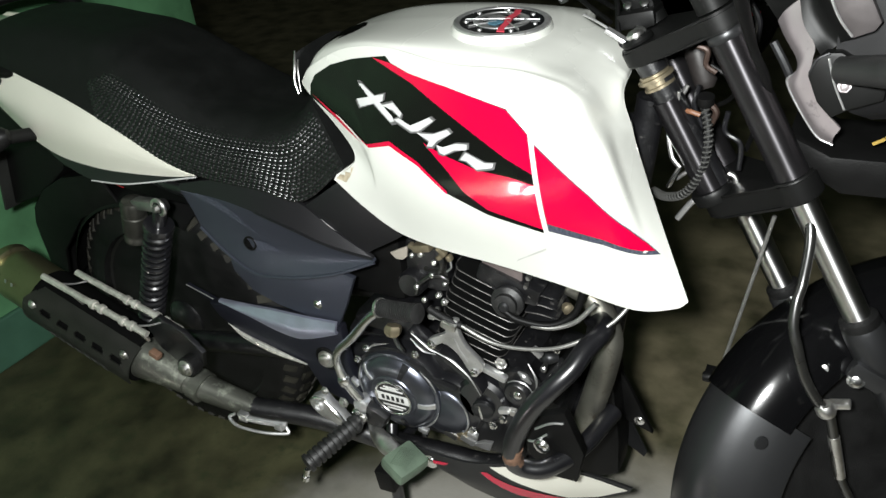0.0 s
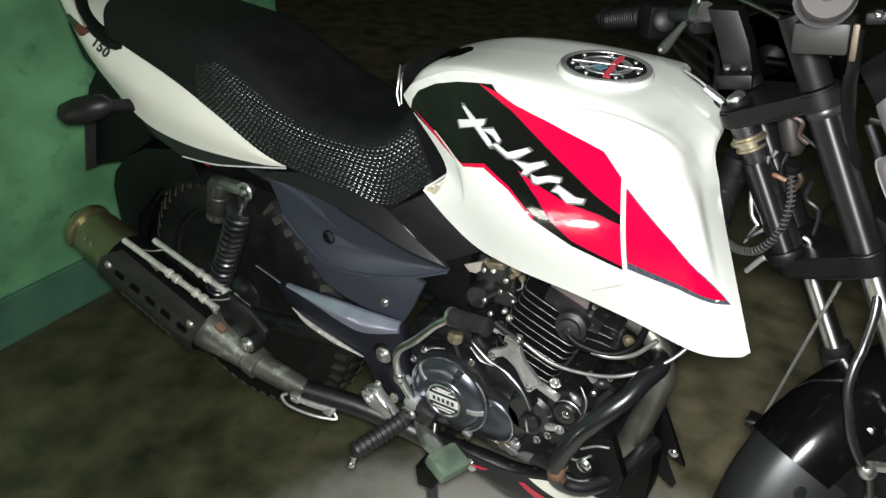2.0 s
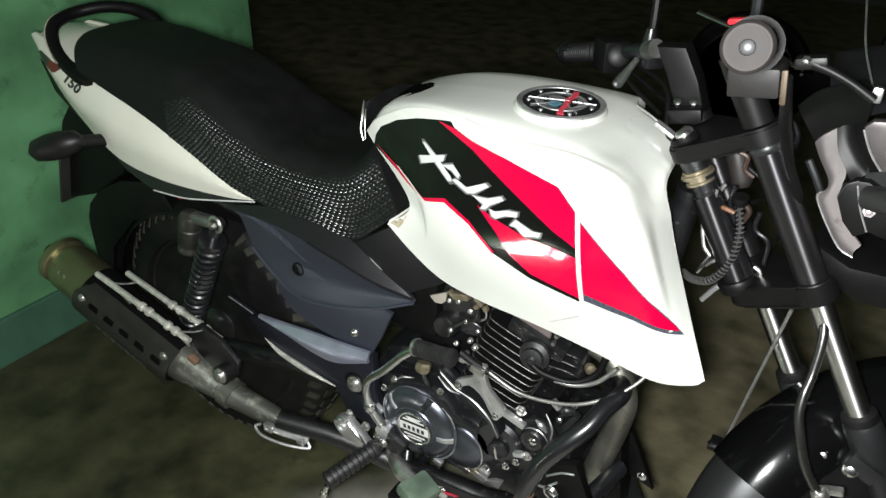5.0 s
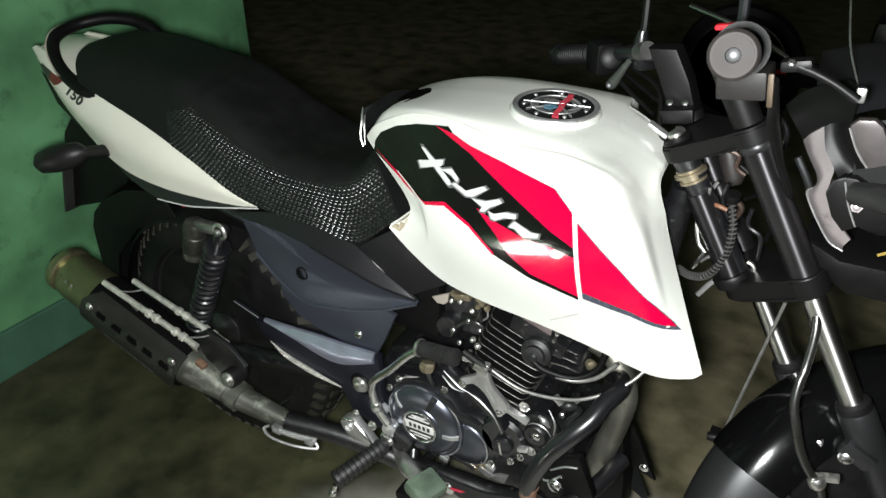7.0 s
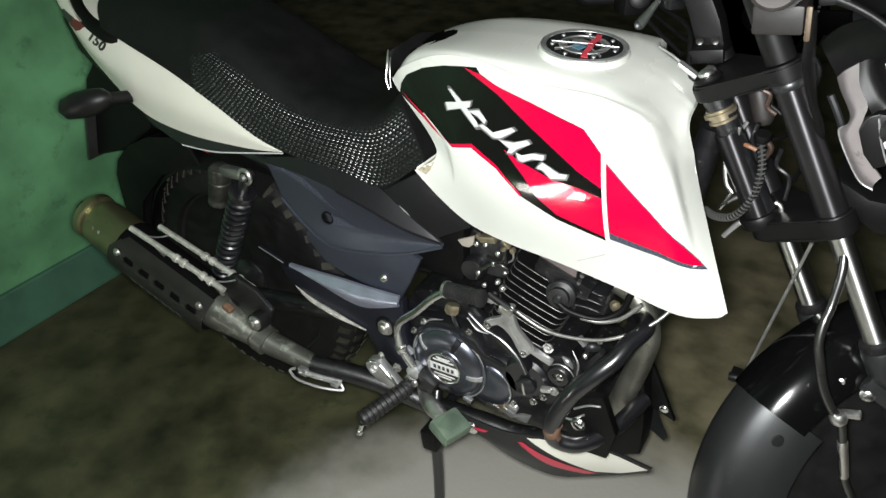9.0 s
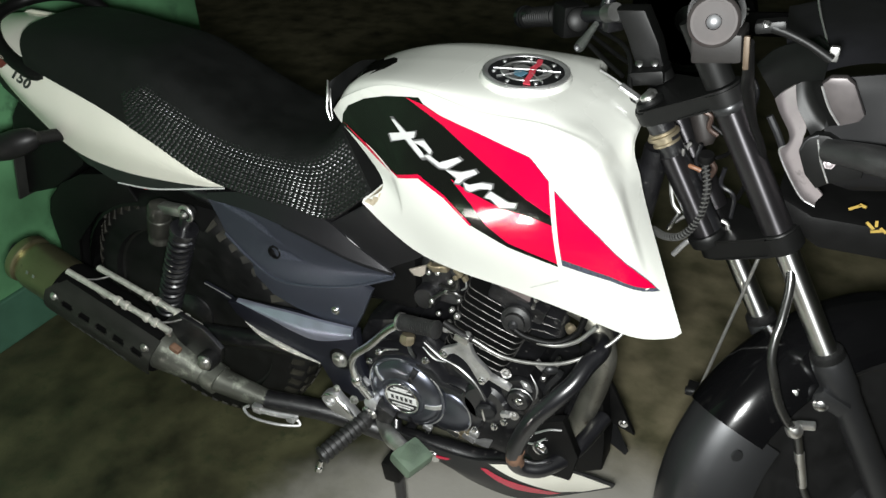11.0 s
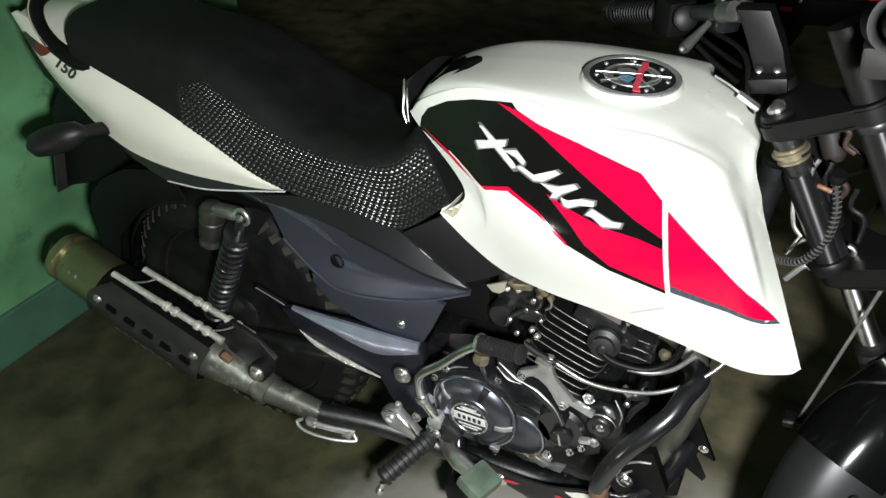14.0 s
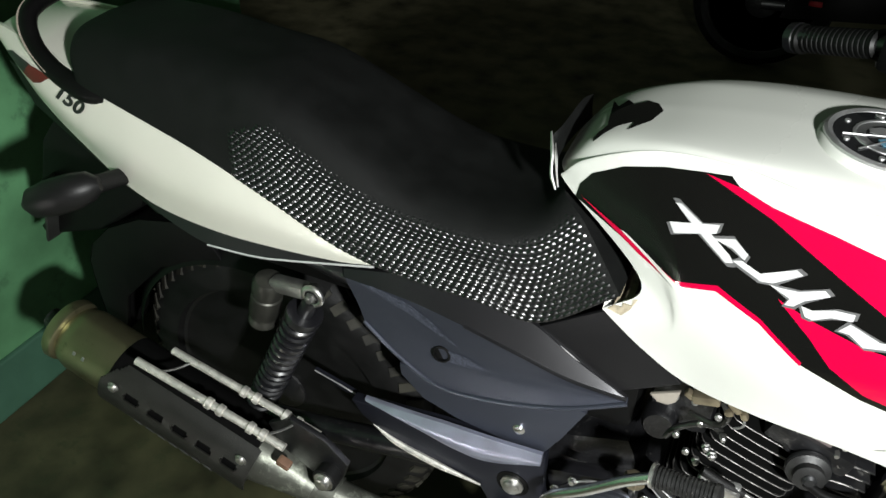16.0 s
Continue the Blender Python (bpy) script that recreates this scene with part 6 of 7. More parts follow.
def guard_shell(t0, t1, r, half, drop, n):
    bm = bmesh.new()
    rows, inner_ = [], []
    for k in range(n + 1):
        t = t0 + (t1 - t0) * k / n
        row = []
        for q in range(-6, 7):
            f = q / 6
            rr = r - drop * abs(f) ** 2.6
            row.append(GUARD_UP + fw_point(t, rr, half * math.copysign(abs(f) ** 0.85, f)))
        rows.append(row)
        inner_.append([p + (HUB - p).normalized() * 0.003 for p in row])
    a = loft(bm, rows)
    b = loft(bm, inner_)
    for ra, rb in ((a[0], b[0]), (a[-1], b[-1]), ([x[0] for x in a], [x[0] for x in b]), ([x[-1] for x in a], [x[-1] for x in b])):
        for k in range(len(ra) - 1):
            bm.faces.new((ra[k], ra[k + 1], rb[k + 1], rb[k]))
    return bm


mud = bp("front_mudguard", guard_shell(30, 119, 0.343, 0.076, 0.066, 26), mat("black_gloss_plastic", (0.003, 0.003, 0.0033), 0.13, scale=20, var=0.1, bump=0.01, spec=0.35), "glossy black front mudguard", angle=60)
bp("mudguard_extension", guard_shell(117, 205, 0.340, 0.074, 0.092, 26), FENDERGREY, "satin dark grey rear extension", mud, angle=60)
bp("mud_screw", turned([(0.009, 0), (0.008, 0.002), (0.004, 0.0025)], GUARD_UP + fw_point(124, 0.300, -0.071), fw_point(117, 0.3, -0.08) - fw_point(117, 0.3, 0), 16), FENDERGREY, "", mud)
cable_pts = [(1.140, -0.040, 0.840), (1.160, -0.075, 0.795), (1.163, -0.100, 0.745), (1.161, -0.115, 0.724), (1.163, -0.128, 0.699), (1.172, -0.136, 0.675), (1.186, -0.140, 0.639), (1.204, -0.140, 0.610), (1.218, -0.138, 0.595), (1.229, -0.135, 0.560), (1.247, -0.130, 0.492), (1.285, -0.115, 0.42), (1.32, -0.09, 0.38)]
bp("speedo_cable", bar(cable_pts, 0.0060, 12), HOSE, "glossy black speedometer cable")
clipb = bp("cable_clip", turned([(0.009, -0.008), (0.011, -0.004), (0.011, 0.004), (0.009, 0.008)], (1.214, -0.139, 0.600), (0.5, 0, -1), 14), STEEL, "steel cable clip")
bp("clip_lug", boxed((1.227, -0.128, 0.604), (0.024, 0.012, 0.008), Matrix.Rotation(radians(-20), 3, "Y"), 0.002), STEEL, "", clipb)
bp("lower_ferrule", bar([(1.229, -0.135, 0.560), (1.240, -0.132, 0.520), (1.247, -0.130, 0.494)], 0.0068, 10), STEEL, "dull steel ferrule", clipb)
thin = bp("thin_cable", bar([(1.116, 0.000, 0.766), (1.097, 0.0, 0.628), (1.078, 0.000, 0.490)], 0.0026, 8), GALV, "thin pale cable")
bp("cable_end", turned([(0.007, -0.008), (0.008, 0), (0.007, 0.008)], (1.067, -0.010, 0.495), (1, 0, 0.2), 12), SATINBLACK, "", thin)
bp("cable_tab", boxed((1.075, -0.002, 0.500), (0.03, 0.02, 0.006), None, 0.001), BLACKPLASTIC, "", thin)
coil_pts = spline([(1.022, -0.030, 0.915), (1.034, -0.045, 0.880), (1.032, -0.052, 0.840), (1.015, -0.050, 0.805), (0.990, -0.035, 0.788), (0.970, -0.020, 0.785)], 8)
harness = bp("spiral_hose", tube(bmesh.new(), coil_pts, 0.0042, 10), RUBBER, "grey spiral-wrapped hose")
helix = []
for k in range(len(coil_pts) * 6):
    f = k / 6
    i = min(int(f), len(coil_pts) - 2)
    p = coil_pts[i].lerp(coil_pts[i + 1], f - i)
    d = (coil_pts[i + 1] - coil_pts[i]).normalized()
    s_ = d.orthogonal().normalized()
    a = 2 * math.pi * k / 7
    helix.append(p + 0.0048 * (math.cos(a) * s_ + math.sin(a) * d.cross(s_)))
bp("spiral", tube(bmesh.new(), helix, 0.0014, 5), mat("dull_spiral_wrap", (0.05, 0.05, 0.047), 0.5), "", harness)
bp("hose_boot", turned([(0.009, 0), (0.011, 0.004), (0.010, 0.012)], (1.024, -0.030, 0.912), (0, -0.2, 1), 12), BLACKPLASTIC, "", harness)
for pts, m_ in (([(1.0, -0.02, 0.93), (0.985, -0.03, 0.89), (0.992, -0.04, 0.85), (1.005, -0.045, 0.835)], STEEL), ([(1.02, 0.0, 0.95), (1.05, 0.0, 0.93), (1.04, 0.02, 0.90), (1.0, 0.03, 0.88)], BLACKPLASTIC), ([(0.995, -0.035, 0.905), (1.010, -0.045, 0.908), (1.022, -0.045, 0.905)], mat("orange_brown_lead", (0.16, 0.07, 0.035), 0.5)), ([(1.005, -0.045, 0.836), (0.998, -0.05, 0.82), (0.994, -0.05, 0.81)], CHROME), ([(1.05, 0.03, 1.0), (1.06, 0.02, 0.96), (1.08, 0.0, 0.90), (1.07, 0.02, 0.84)], BLACKPLASTIC)):
    bp("wiring", bar(pts, 0.0030, 8), m_, "", harness)
COPPER = mat("tarnished_copper", (0.045, 0.028, 0.022), 0.45, metal=0.4, bump=0.1)
for pts, r_, m_ in (([(1.009, -0.035, 0.982), (1.021, -0.035, 0.977), (1.021, -0.035, 0.961), (1.033, -0.035, 0.953)], 0.0032, COPPER), ([(0.996, -0.045, 0.931), (0.997, -0.045, 0.900), (1.010, -0.045, 0.879), (1.009, -0.045, 0.851)], 0.0022, STEEL), ([(1.015, -0.030, 0.935), (1.012, -0.030, 0.910), (1.022, -0.030, 0.884), (1.016, -0.030, 0.857)], 0.0030, BLACKPAINT), ([(1.049, -0.020, 0.903), (1.048, -0.020, 0.878), (1.067, -0.020, 0.864), (1.069, -0.020, 0.831)], 0.0032, BLACKPAINT), ([(0.999, -0.030, 0.812), (1.015, -0.030, 0.826), (1.029, -0.030, 0.821)], 0.0028, STEEL), ([(1.030, -0.030, 0.914), (1.037, -0.030, 0.904), (1.032, -0.030, 0.888)], 0.0040, COPPER), ([(1.046, 0.020, 1.026), (1.063, 0.020, 1.000), (1.064, 0.020, 0.974)], 0.0040, BLACKPAINT), ([(1.003, -0.020, 0.751), (1.020, -0.020, 0.779), (1.030, -0.020, 0.778)], 0.0040, ALU), ([(1.059, -0.030, 0.830), (1.068, -0.030, 0.824), (1.071, -0.030, 0.801)], 0.0034, STEEL)):
    bp("wiring", bar(pts, r_, 8), m_, "", harness)
bp("ignition_body", tube(bmesh.new(), [(0.990, 0.03, 0.975), (1.015, 0.01, 0.925), (1.018, 0.008, 0.918)], [0.016, 0.014, 0.008], 14), mat("pinkish_casting", (0.02, 0.017, 0.016), 0.5, metal=0.1), "dull ignition lock body", harness)

# headlamp fairing
HA = [(1.090, -0.050, 1.018), (1.099, -0.055, 1.004), (1.115, -0.065, 0.984), (1.116, -0.066, 0.970), (1.110, -0.060, 0.955), (1.143, -0.055, 0.903), (1.164, -0.055, 0.891)]
HG = [(1.109, -0.070, 1.046), (1.117, -0.080, 1.024), (1.131, -0.088, 1.006), (1.131, -0.088, 0.988), (1.137, -0.085, 0.962), (1.152, -0.080, 0.937), (1.168, -0.074, 0.918)]
HM = [tuple(V(a).lerp(V(b), 0.5) + V((-0.003, -0.004, 0))) for a, b in zip(HA, HG)]
HB = [(1.135, -0.085, 1.062), (1.146, -0.088, 1.046), (1.150, -0.090, 1.004), (1.147, -0.091, 0.976), (1.166, -0.088, 0.946), (1.194, -0.076, 0.932)]
HD = [(1.30, -0.05, 1.09), (1.30, -0.072, 1.05), (1.30, -0.085, 1.01), (1.30, -0.085, 0.98), (1.30, -0.08, 0.96), (1.30, -0.07, 0.95)]
lamp = bp("headlamp_cowl", shell([HA, HM, HG], 42, 6, 0.004), HEADGREY, "satin grey headlamp cowl with scratches")
bp("cowl_side", shell([HB, HD], 30, 5, 0.004), mat("cowl_dark", (0.006, 0.006, 0.0065), 0.45, scale=14, bump=0.01, spec=0.2), "darker side of the cowl", lamp)
bp("cowl_edge", bar(HA[3:], 0.0013, 8), ALU, "bright edge strip", lamp)
FOLD_A = [HG[0], HG[1], HG[2], (1.140, -0.098, 0.998)]
FOLD_B = [(1.135, -0.103, 1.067), (1.138, -0.104, 1.054), (1.148, -0.107, 1.040), (1.164, -0.108, 1.022)]
FOLD_M = [tuple(V(a).lerp(V(b), 0.5) + V((0, 0.014, 0))) for a, b in zip(FOLD_A, FOLD_B)]
bp("side_recess", shell([FOLD_A, FOLD_M, FOLD_B], 24, 5, 0.003), SATINBLACK, "satin black fold of the cowl", lamp)
bp("side_louvre", plate([(1.135, 1.066), (1.142, 1.074), (1.157, 1.076), (1.166, 1.070), (1.184, 1.038), (1.180, 1.030), (1.163, 1.022), (1.148, 1.041)], -0.112, -0.098, 0.003), mat("louvre_grey", (0.085, 0.076, 0.076), 0.4, metal=0.5, bump=0.01), "grey side louvre", lamp)
bp("louvre_edge", bar([(1.1355, -0.1125, 1.064), (1.148, -0.1125, 1.041), (1.162, -0.1125, 1.024)], 0.0013, 6), ALU, "", lamp)
bp("cowl_hood", shell([[(1.060, -0.030, 1.050), (1.072, -0.050, 1.042), (1.090, -0.052, 1.020)], [(1.080, -0.040, 1.075), (1.097, -0.062, 1.068), (1.109, -0.071, 1.048)], [(1.120, -0.060, 1.100), (1.134, -0.082, 1.095), (1.136, -0.104, 1.068)]], 20, 6, 0.003), SATINBLACK, "satin black hood over the headlamp", lamp)
bp("cowl_stay", bar([(1.089, -0.052, 0.997), (1.102, -0.053, 0.977), (1.113, -0.052, 0.957)], 0.0045, 8), FENDERGREY, "grey stay beside the cowl", lamp)
bp("cowl_top", shell([[(1.075, 0.10, 1.085), (1.15, 0.12, 1.10), (1.30, 0.12, 1.10)], [(1.085, 0.0, 1.075), (1.16, 0.0, 1.095), (1.30, 0.0, 1.10)], [(1.105, -0.055, 1.045), (1.18, -0.070, 1.082), (1.30, -0.05, 1.075)]], 20, 6, 0.004), BLACKPAINT, "glossy black top of the cowl", lamp)
bp("scoop", plate([(1.130, 0.980), (1.132, 0.994), (1.143, 1.005), (1.156, 1.006), (1.200, 0.985), (1.200, 0.962), (1.170, 0.948), (1.157, 0.939), (1.142, 0.954)], -0.104, -0.088, 0.004), SATINBLACK, "black recessed mount", lamp)
bp("scoop_edge", bar([(1.131, -0.1045, 0.984), (1.136, -0.1045, 0.998), (1.146, -0.1045, 1.005)], 0.0012, 6), FENDERGREY, "", lamp)
bp("scoop_edge", bar([(1.146, -0.1045, 1.000), (1.155, -0.1050, 0.975), (1.168, -0.1045, 0.950)], 0.0011, 6), ALU, "", lamp)
bp("scoop_bolt", bolt_bm((1.164, -0.105, 0.974), (0, -1, 0.2), 0.0045, 0.005, 6), HEADGREY, "", lamp)
ind = bp("front_indicator", bar([(1.158, -0.105, 0.990), (1.205, -0.140, 1.003), (1.26, -0.170, 1.010)], [0.013, 0.016, 0.017], 14), WORNRUBBER, "black rubber front indicator stalk")
bp("indicator_lens", tube(bmesh.new(), [(1.25, -0.185, 1.0), (1.27, -0.20, 1.0), (1.31, -0.22, 1.0), (1.33, -0.23, 1.0)], [0.014, 0.026, 0.026, 0.010], 16), LENS, "", ind)
bp("cowl_pin", boxed((1.138, -0.150, 1.112), (0.010, 0.008, 0.016), None, 0.003), DULLALLOY, "pale clip", lamp)
for x, z, w, a in ((1.206, 0.904, 0.014, -35), (1.214, 0.908, 0.008, 20), (1.228, 0.884, 0.012, 40), (1.236, 0.878, 0.012, -20), (1.234, 0.888, 0.008, 80), (1.243, 0.881, 0.009, 35)):
    bp("sticker_stroke", boxed((x, -0.0615, z), (w, 0.001, 0.0034), Matrix.Rotation(radians(a), 3, "Y"), 0), YELLOWDAB, "gold sticker mark", lamp)
bp("cowl_lower", plate([(1.120, 0.900), (1.165, 0.880), (1.30, 0.885), (1.30, 0.84), (1.18, 0.835), (1.145, 0.855)], -0.06, 0.06, 0.01), BLACKPLASTIC, "black lower cowl", lamp)
bp("windscreen_edge", bar([(1.095, 0.05, 1.16), (1.110, 0.0, 1.12), (1.130, -0.03, 1.085)], 0.0012, 6), DULLALLOY, "bright screen edge", lamp)

# ---- stickers on the tank ----
BLACK_FIELD = [(0.483, 0.885), (0.486, 0.902), (0.497, 0.9176), (0.529, 0.9356), (0.571, 0.949), (0.610, 0.957), (0.633, 0.961), (0.642, 0.954), (0.676, 0.945), (0.733, 0.938), (0.8185, 0.9233), (0.850, 0.899), (0.8784, 0.7805), (0.800, 0.790), (0.741, 0.807), (0.695, 0.837), (0.648, 0.853), (0.608, 0.843), (0.566, 0.8566)]
sticker("black_sticker", BLACK_FIELD, BLACKVINYL, 0.0010, tank_tree, tank, "glossy black vinyl sticker")
sticker("red_sticker", [(0.610, 0.9562), (0.642, 0.9536), (0.676, 0.9455), (0.733, 0.938), (0.8185, 0.9228), (0.850, 0.8985), (0.864, 0.853), (0.821, 0.868), (0.762, 0.8956), (0.679, 0.9345)], RED, 0.0018, tank_tree, tank, "glossy red vinyl flash")
sticker("red_sticker", [(0.703, 0.866), (0.735, 0.856), (0.785, 0.846), (0.830, 0.846), (0.8645, 0.842), (0.877, 0.786), (0.800, 0.7975), (0.765, 0.815), (0.740, 0.838)], RED, 0.0018, tank_tree, tank, "glossy red vinyl flash")
sticker("red_edge", [(0.489, 0.890), (0.545, 0.871), (0.566, 0.8620), (0.608, 0.8475), (0.648, 0.8590), (0.695, 0.8410), (0.741, 0.8110), (0.741, 0.8065), (0.695, 0.8360), (0.648, 0.8530), (0.608, 0.8425), (0.566, 0.8555)], RED, 0.0022, tank_tree, tank, "red edge line")
sticker("white_edge", [(0.541, 0.873), (0.546, 0.8725), (0.615, 0.8435), (0.609, 0.8405)], WHITE, 0.0027, tank_tree, tank, "white edge line")
sticker("dark_border", [(0.8585, 0.8900), (0.929, 0.8437), (0.9783, 0.8032), (1.010, 0.7660), (0.9487, 0.7800), (0.8815, 0.7850)], CARBON, 0.0010, tank_tree, tank, "carbon-print border")
sticker("red_sticker", [(0.8590, 0.8885), (0.929, 0.8427), (0.9777, 0.8025), (1.004, 0.7720), (0.9476, 0.7880), (0.8805, 0.7955)], RED, 0.0018, tank_tree, tank, "glossy red vinyl triangle")
sticker("seam_line", [(0.8490, 0.9050), (0.8545, 0.9040), (0.8830, 0.7770), (0.8778, 0.7760)], WHITE, 0.0028, tank_tree, tank, "white seam line")
sticker("heel_stain", [(0.546, 0.786), (0.560, 0.800), (0.576, 0.806), (0.570, 0.792), (0.562, 0.782)], mat("tan_stain", (0.42, 0.36, 0.26), 0.5, scale=120, var=0.4), 0.0012, tank_tree, tank, "tan rub stain", step=0.005)
sticker("grey_scratch", [(0.8335, 0.7255), (0.8353, 0.7285), (0.8770, 0.7590), (0.8780, 0.7560)], mat("scratch_grey", (0.42, 0.42, 0.40), 0.5), 0.0012, tank_tree, tank, "grey scratch")
# the silver wordmark, as plain slanted strokes
STROKES = [
    [(0.588, 0.902), (0.595, 0.893), (0.634, 0.906), (0.635, 0.915)],
    [(0.589, 0.921), (0.595, 0.922), (0.620, 0.910), (0.651, 0.891), (0.656, 0.885), (0.649, 0.883), (0.618, 0.902)],
    [(0.632, 0.901), (0.652, 0.907), (0.667, 0.897), (0.665, 0.891), (0.652, 0.898)],
    [(0.655, 0.887), (0.663, 0.890), (0.682, 0.884), (0.711, 0.898), (0.718, 0.895), (0.695, 0.879), (0.684, 0.877)],
    [(0.692, 0.877), (0.701, 0.877), (0.718, 0.879), (0.739, 0.888), (0.745, 0.884), (0.725, 0.872), (0.718, 0.864), (0.710, 0.863), (0.713, 0.870)],
    [(0.724, 0.867), (0.734, 0.866), (0.752, 0.873), (0.769, 0.875), (0.769, 0.868), (0.751, 0.865), (0.737, 0.857), (0.730, 0.858)],
    [(0.760, 0.855), (0.768, 0.865), (0.778, 0.862), (0.795, 0.857), (0.808, 0.859), (0.806, 0.853), (0.784, 0.847), (0.770, 0.855)],
]
for st in STROKES:
    cx = sum(p[0] for p in st) / len(st)
    cz = sum(p[1] for p in st) / len(st)
    big = [(cx + (x - cx) * 1.06 + (0.0016 if x > cx else -0.0016), cz + (z - cz) * 1.10 + (0.0014 if z > cz else -0.0014)) for x, z in st]
    sticker("mark_outline", big, mat("outline_grey", (0.10, 0.10, 0.10), 0.3, bump=0.0) if st is STROKES[0] else bpy.data.materials["outline_grey"], 0.0023, tank_tree, tank)
    sticker("mark_stroke", st, SILVERVINYL, 0.0029, tank_tree, tank, "silver stroke of the wordmark")
TOPMARK = [(0.487, 0.030), (0.497, 0.006), (0.505, 0.020), (0.515, 0.004), (0.528, 0.012), (0.540, 0.004), (0.548, -0.012), (0.540, -0.034), (0.520, -0.050), (0.524, -0.034), (0.508, -0.040), (0.488, -0.056), (0.486, -0.050), (0.496, -0.034)]
sticker("top_mark", TOPMARK, BLACKVINYL, 0.0010, tank_tree, tank, "black torn sticker", from_top=True)

# filler cap
CAP = V((0.762, -0.018, 0.9855))
CN = V((0.03, -0.02, 1)).normalized()
filler = bp("filler_cap", turned([(0.068, -0.006), (0.0655, 0.0), (0.063, 0.004), (0.0615, 0.0045)], CAP, CN, 56), WHITE, "flush filler cap with a round picture sticker", tank)
bp("cap_ring", turned([(0.0625, 0.002), (0.0620, 0.0070), (0.0590, 0.0085), (0.0545, 0.0070), (0.0540, 0.0050)], CAP, CN, 56), ALU, "brushed metal ring", tank)
bp("cap_disc", turned([(0.0545, 0.0048), (0.0540, 0.0066), (0.010, 0.0072)], CAP, CN, 56), CAPBLACK, "black glossy disc", tank)
cs = CN.orthogonal().normalized()
cs = (V((1, 0, 0)) - CN * CN.x).normalized()
ct = CN.cross(cs)


def on_cap(u, v, h=0.0078):
    return CAP + cs * u + ct * v + CN * h


def cap_patch(name, pts, material, h):
    bm = bmesh.new()
    lo = [bm.verts.new(on_cap(u, v, h - 0.0008)) for u, v in pts]
    hi = [bm.verts.new(on_cap(u, v, h)) for u, v in pts]
    bm.faces.new(hi)
    for k in range(len(pts)):
        bm.faces.new((lo[k], lo[(k + 1) % len(pts)], hi[(k + 1) % len(pts)], hi[k]))
    return bp(name, bm, material, "", tank, smooth=False)


ring_bm = bmesh.new()
lathe(ring_bm, [(0.0365, 0.0070), (0.0360, 0.0078), (0.0335, 0.0078), (0.0330, 0.0070)], CAP, CN, 48)
bp("cap_line", ring_bm, ALU, "thin grey ring", tank)
cap_patch("cap_shape", [(-0.022, 0.010), (-0.010, 0.018), (0.002, 0.013), (0.000, 0.002), (-0.014, 0.000), (-0.021, 0.003)], ALU, 0.0080)
cap_patch("cap_shape", [(-0.014, -0.010), (-0.004, -0.003), (0.006, -0.008), (0.002, -0.024), (-0.010, -0.020)], CAPBLUE, 0.0081)
for pts in ([(0.0, 0.044), (0.008, 0.046), (0.012, 0.030), (0.004, 0.028)], [(0.004, 0.029), (0.012, 0.031), (0.011, 0.012), (0.002, 0.010)], [(0.001, 0.011), (0.011, 0.012), (0.016, -0.010), (0.008, -0.012)], [(0.008, -0.011), (0.016, -0.010), (0.017, -0.030), (0.010, -0.032)], [(0.010, -0.031), (0.017, -0.030), (0.024, -0.046), (0.014, -0.047)]):
    cap_patch("cap_stroke", pts, CAPRED, 0.0083)
for a, b in (((-0.045, -0.012), (0.010, 0.006)), ((-0.016, 0.044), (0.004, 0.020)), ((0.014, 0.006), (0.046, 0.014)), ((0.010, -0.006), (0.036, -0.030)), ((-0.030, -0.036), (-0.004, -0.008)), ((0.018, 0.018), (0.034, 0.004)), ((0.034, 0.004), (0.024, -0.014))):
    bp("cap_line", tube(bmesh.new(), [on_cap(*a), on_cap(*b)], 0.0009, 5), ALU, "", tank)
for k in range(7):
    a = 2 * math.pi * k / 7
    bp("cap_dot", turned([(0.003, 0.0066), (0.0028, 0.0080)], on_cap(0.0455 * math.cos(a), 0.0455 * math.sin(a), 0), CN, 12), ALU, "", tank)
# clip and hinge at the front of the tank
bp("tank_clip", boxed((0.903, 0.014, 0.972), (0.032, 0.014, 0.006), Matrix.Rotation(radians(28), 3, "Y"), 0.002), ALU, "pale clip", tank)

bp("clip_wire", bar([(0.856, 0.024, 0.993), (0.878, 0.020, 0.985), (0.898, 0.015, 0.976)], 0.0016, 6), ALU, "", tank)

# black flap standing between seat and tank
bib = shell([[(0.456, -0.076, 0.884), (0.448, -0.040, 0.905), (0.450, 0.030, 0.905), (0.456, 0.070, 0.900)], [(0.448, -0.064, 0.915), (0.446, -0.035, 0.926), (0.448, 0.030, 0.926), (0.452, 0.076, 0.915)], [(0.440, -0.048, 0.934), (0.446, -0.030, 0.940), (0.449, 0.030, 0.944), (0.450, 0.082, 0.930)]], 20, 4, 0.002)
bp("seat_bib", bib, SEATCLOTH, "black flap with a crumpled clear edge", seat)
bp("bib_edge", bar([(0.458, -0.077, 0.884), (0.450, -0.072, 0.900), (0.446, -0.062, 0.918), (0.438, -0.046, 0.937)], [0.0012, 0.0020, 0.0016, 0.0022, 0.0012], 6), STEEL, "shiny crumpled edge", seat)
bp("bib_edge", bar([(0.460, -0.074, 0.886), (0.455, -0.068, 0.900), (0.450, -0.060, 0.916), (0.441, -0.044, 0.932)], [0.0010, 0.0012, 0.0018, 0.0012], 6), STEEL, "", seat)

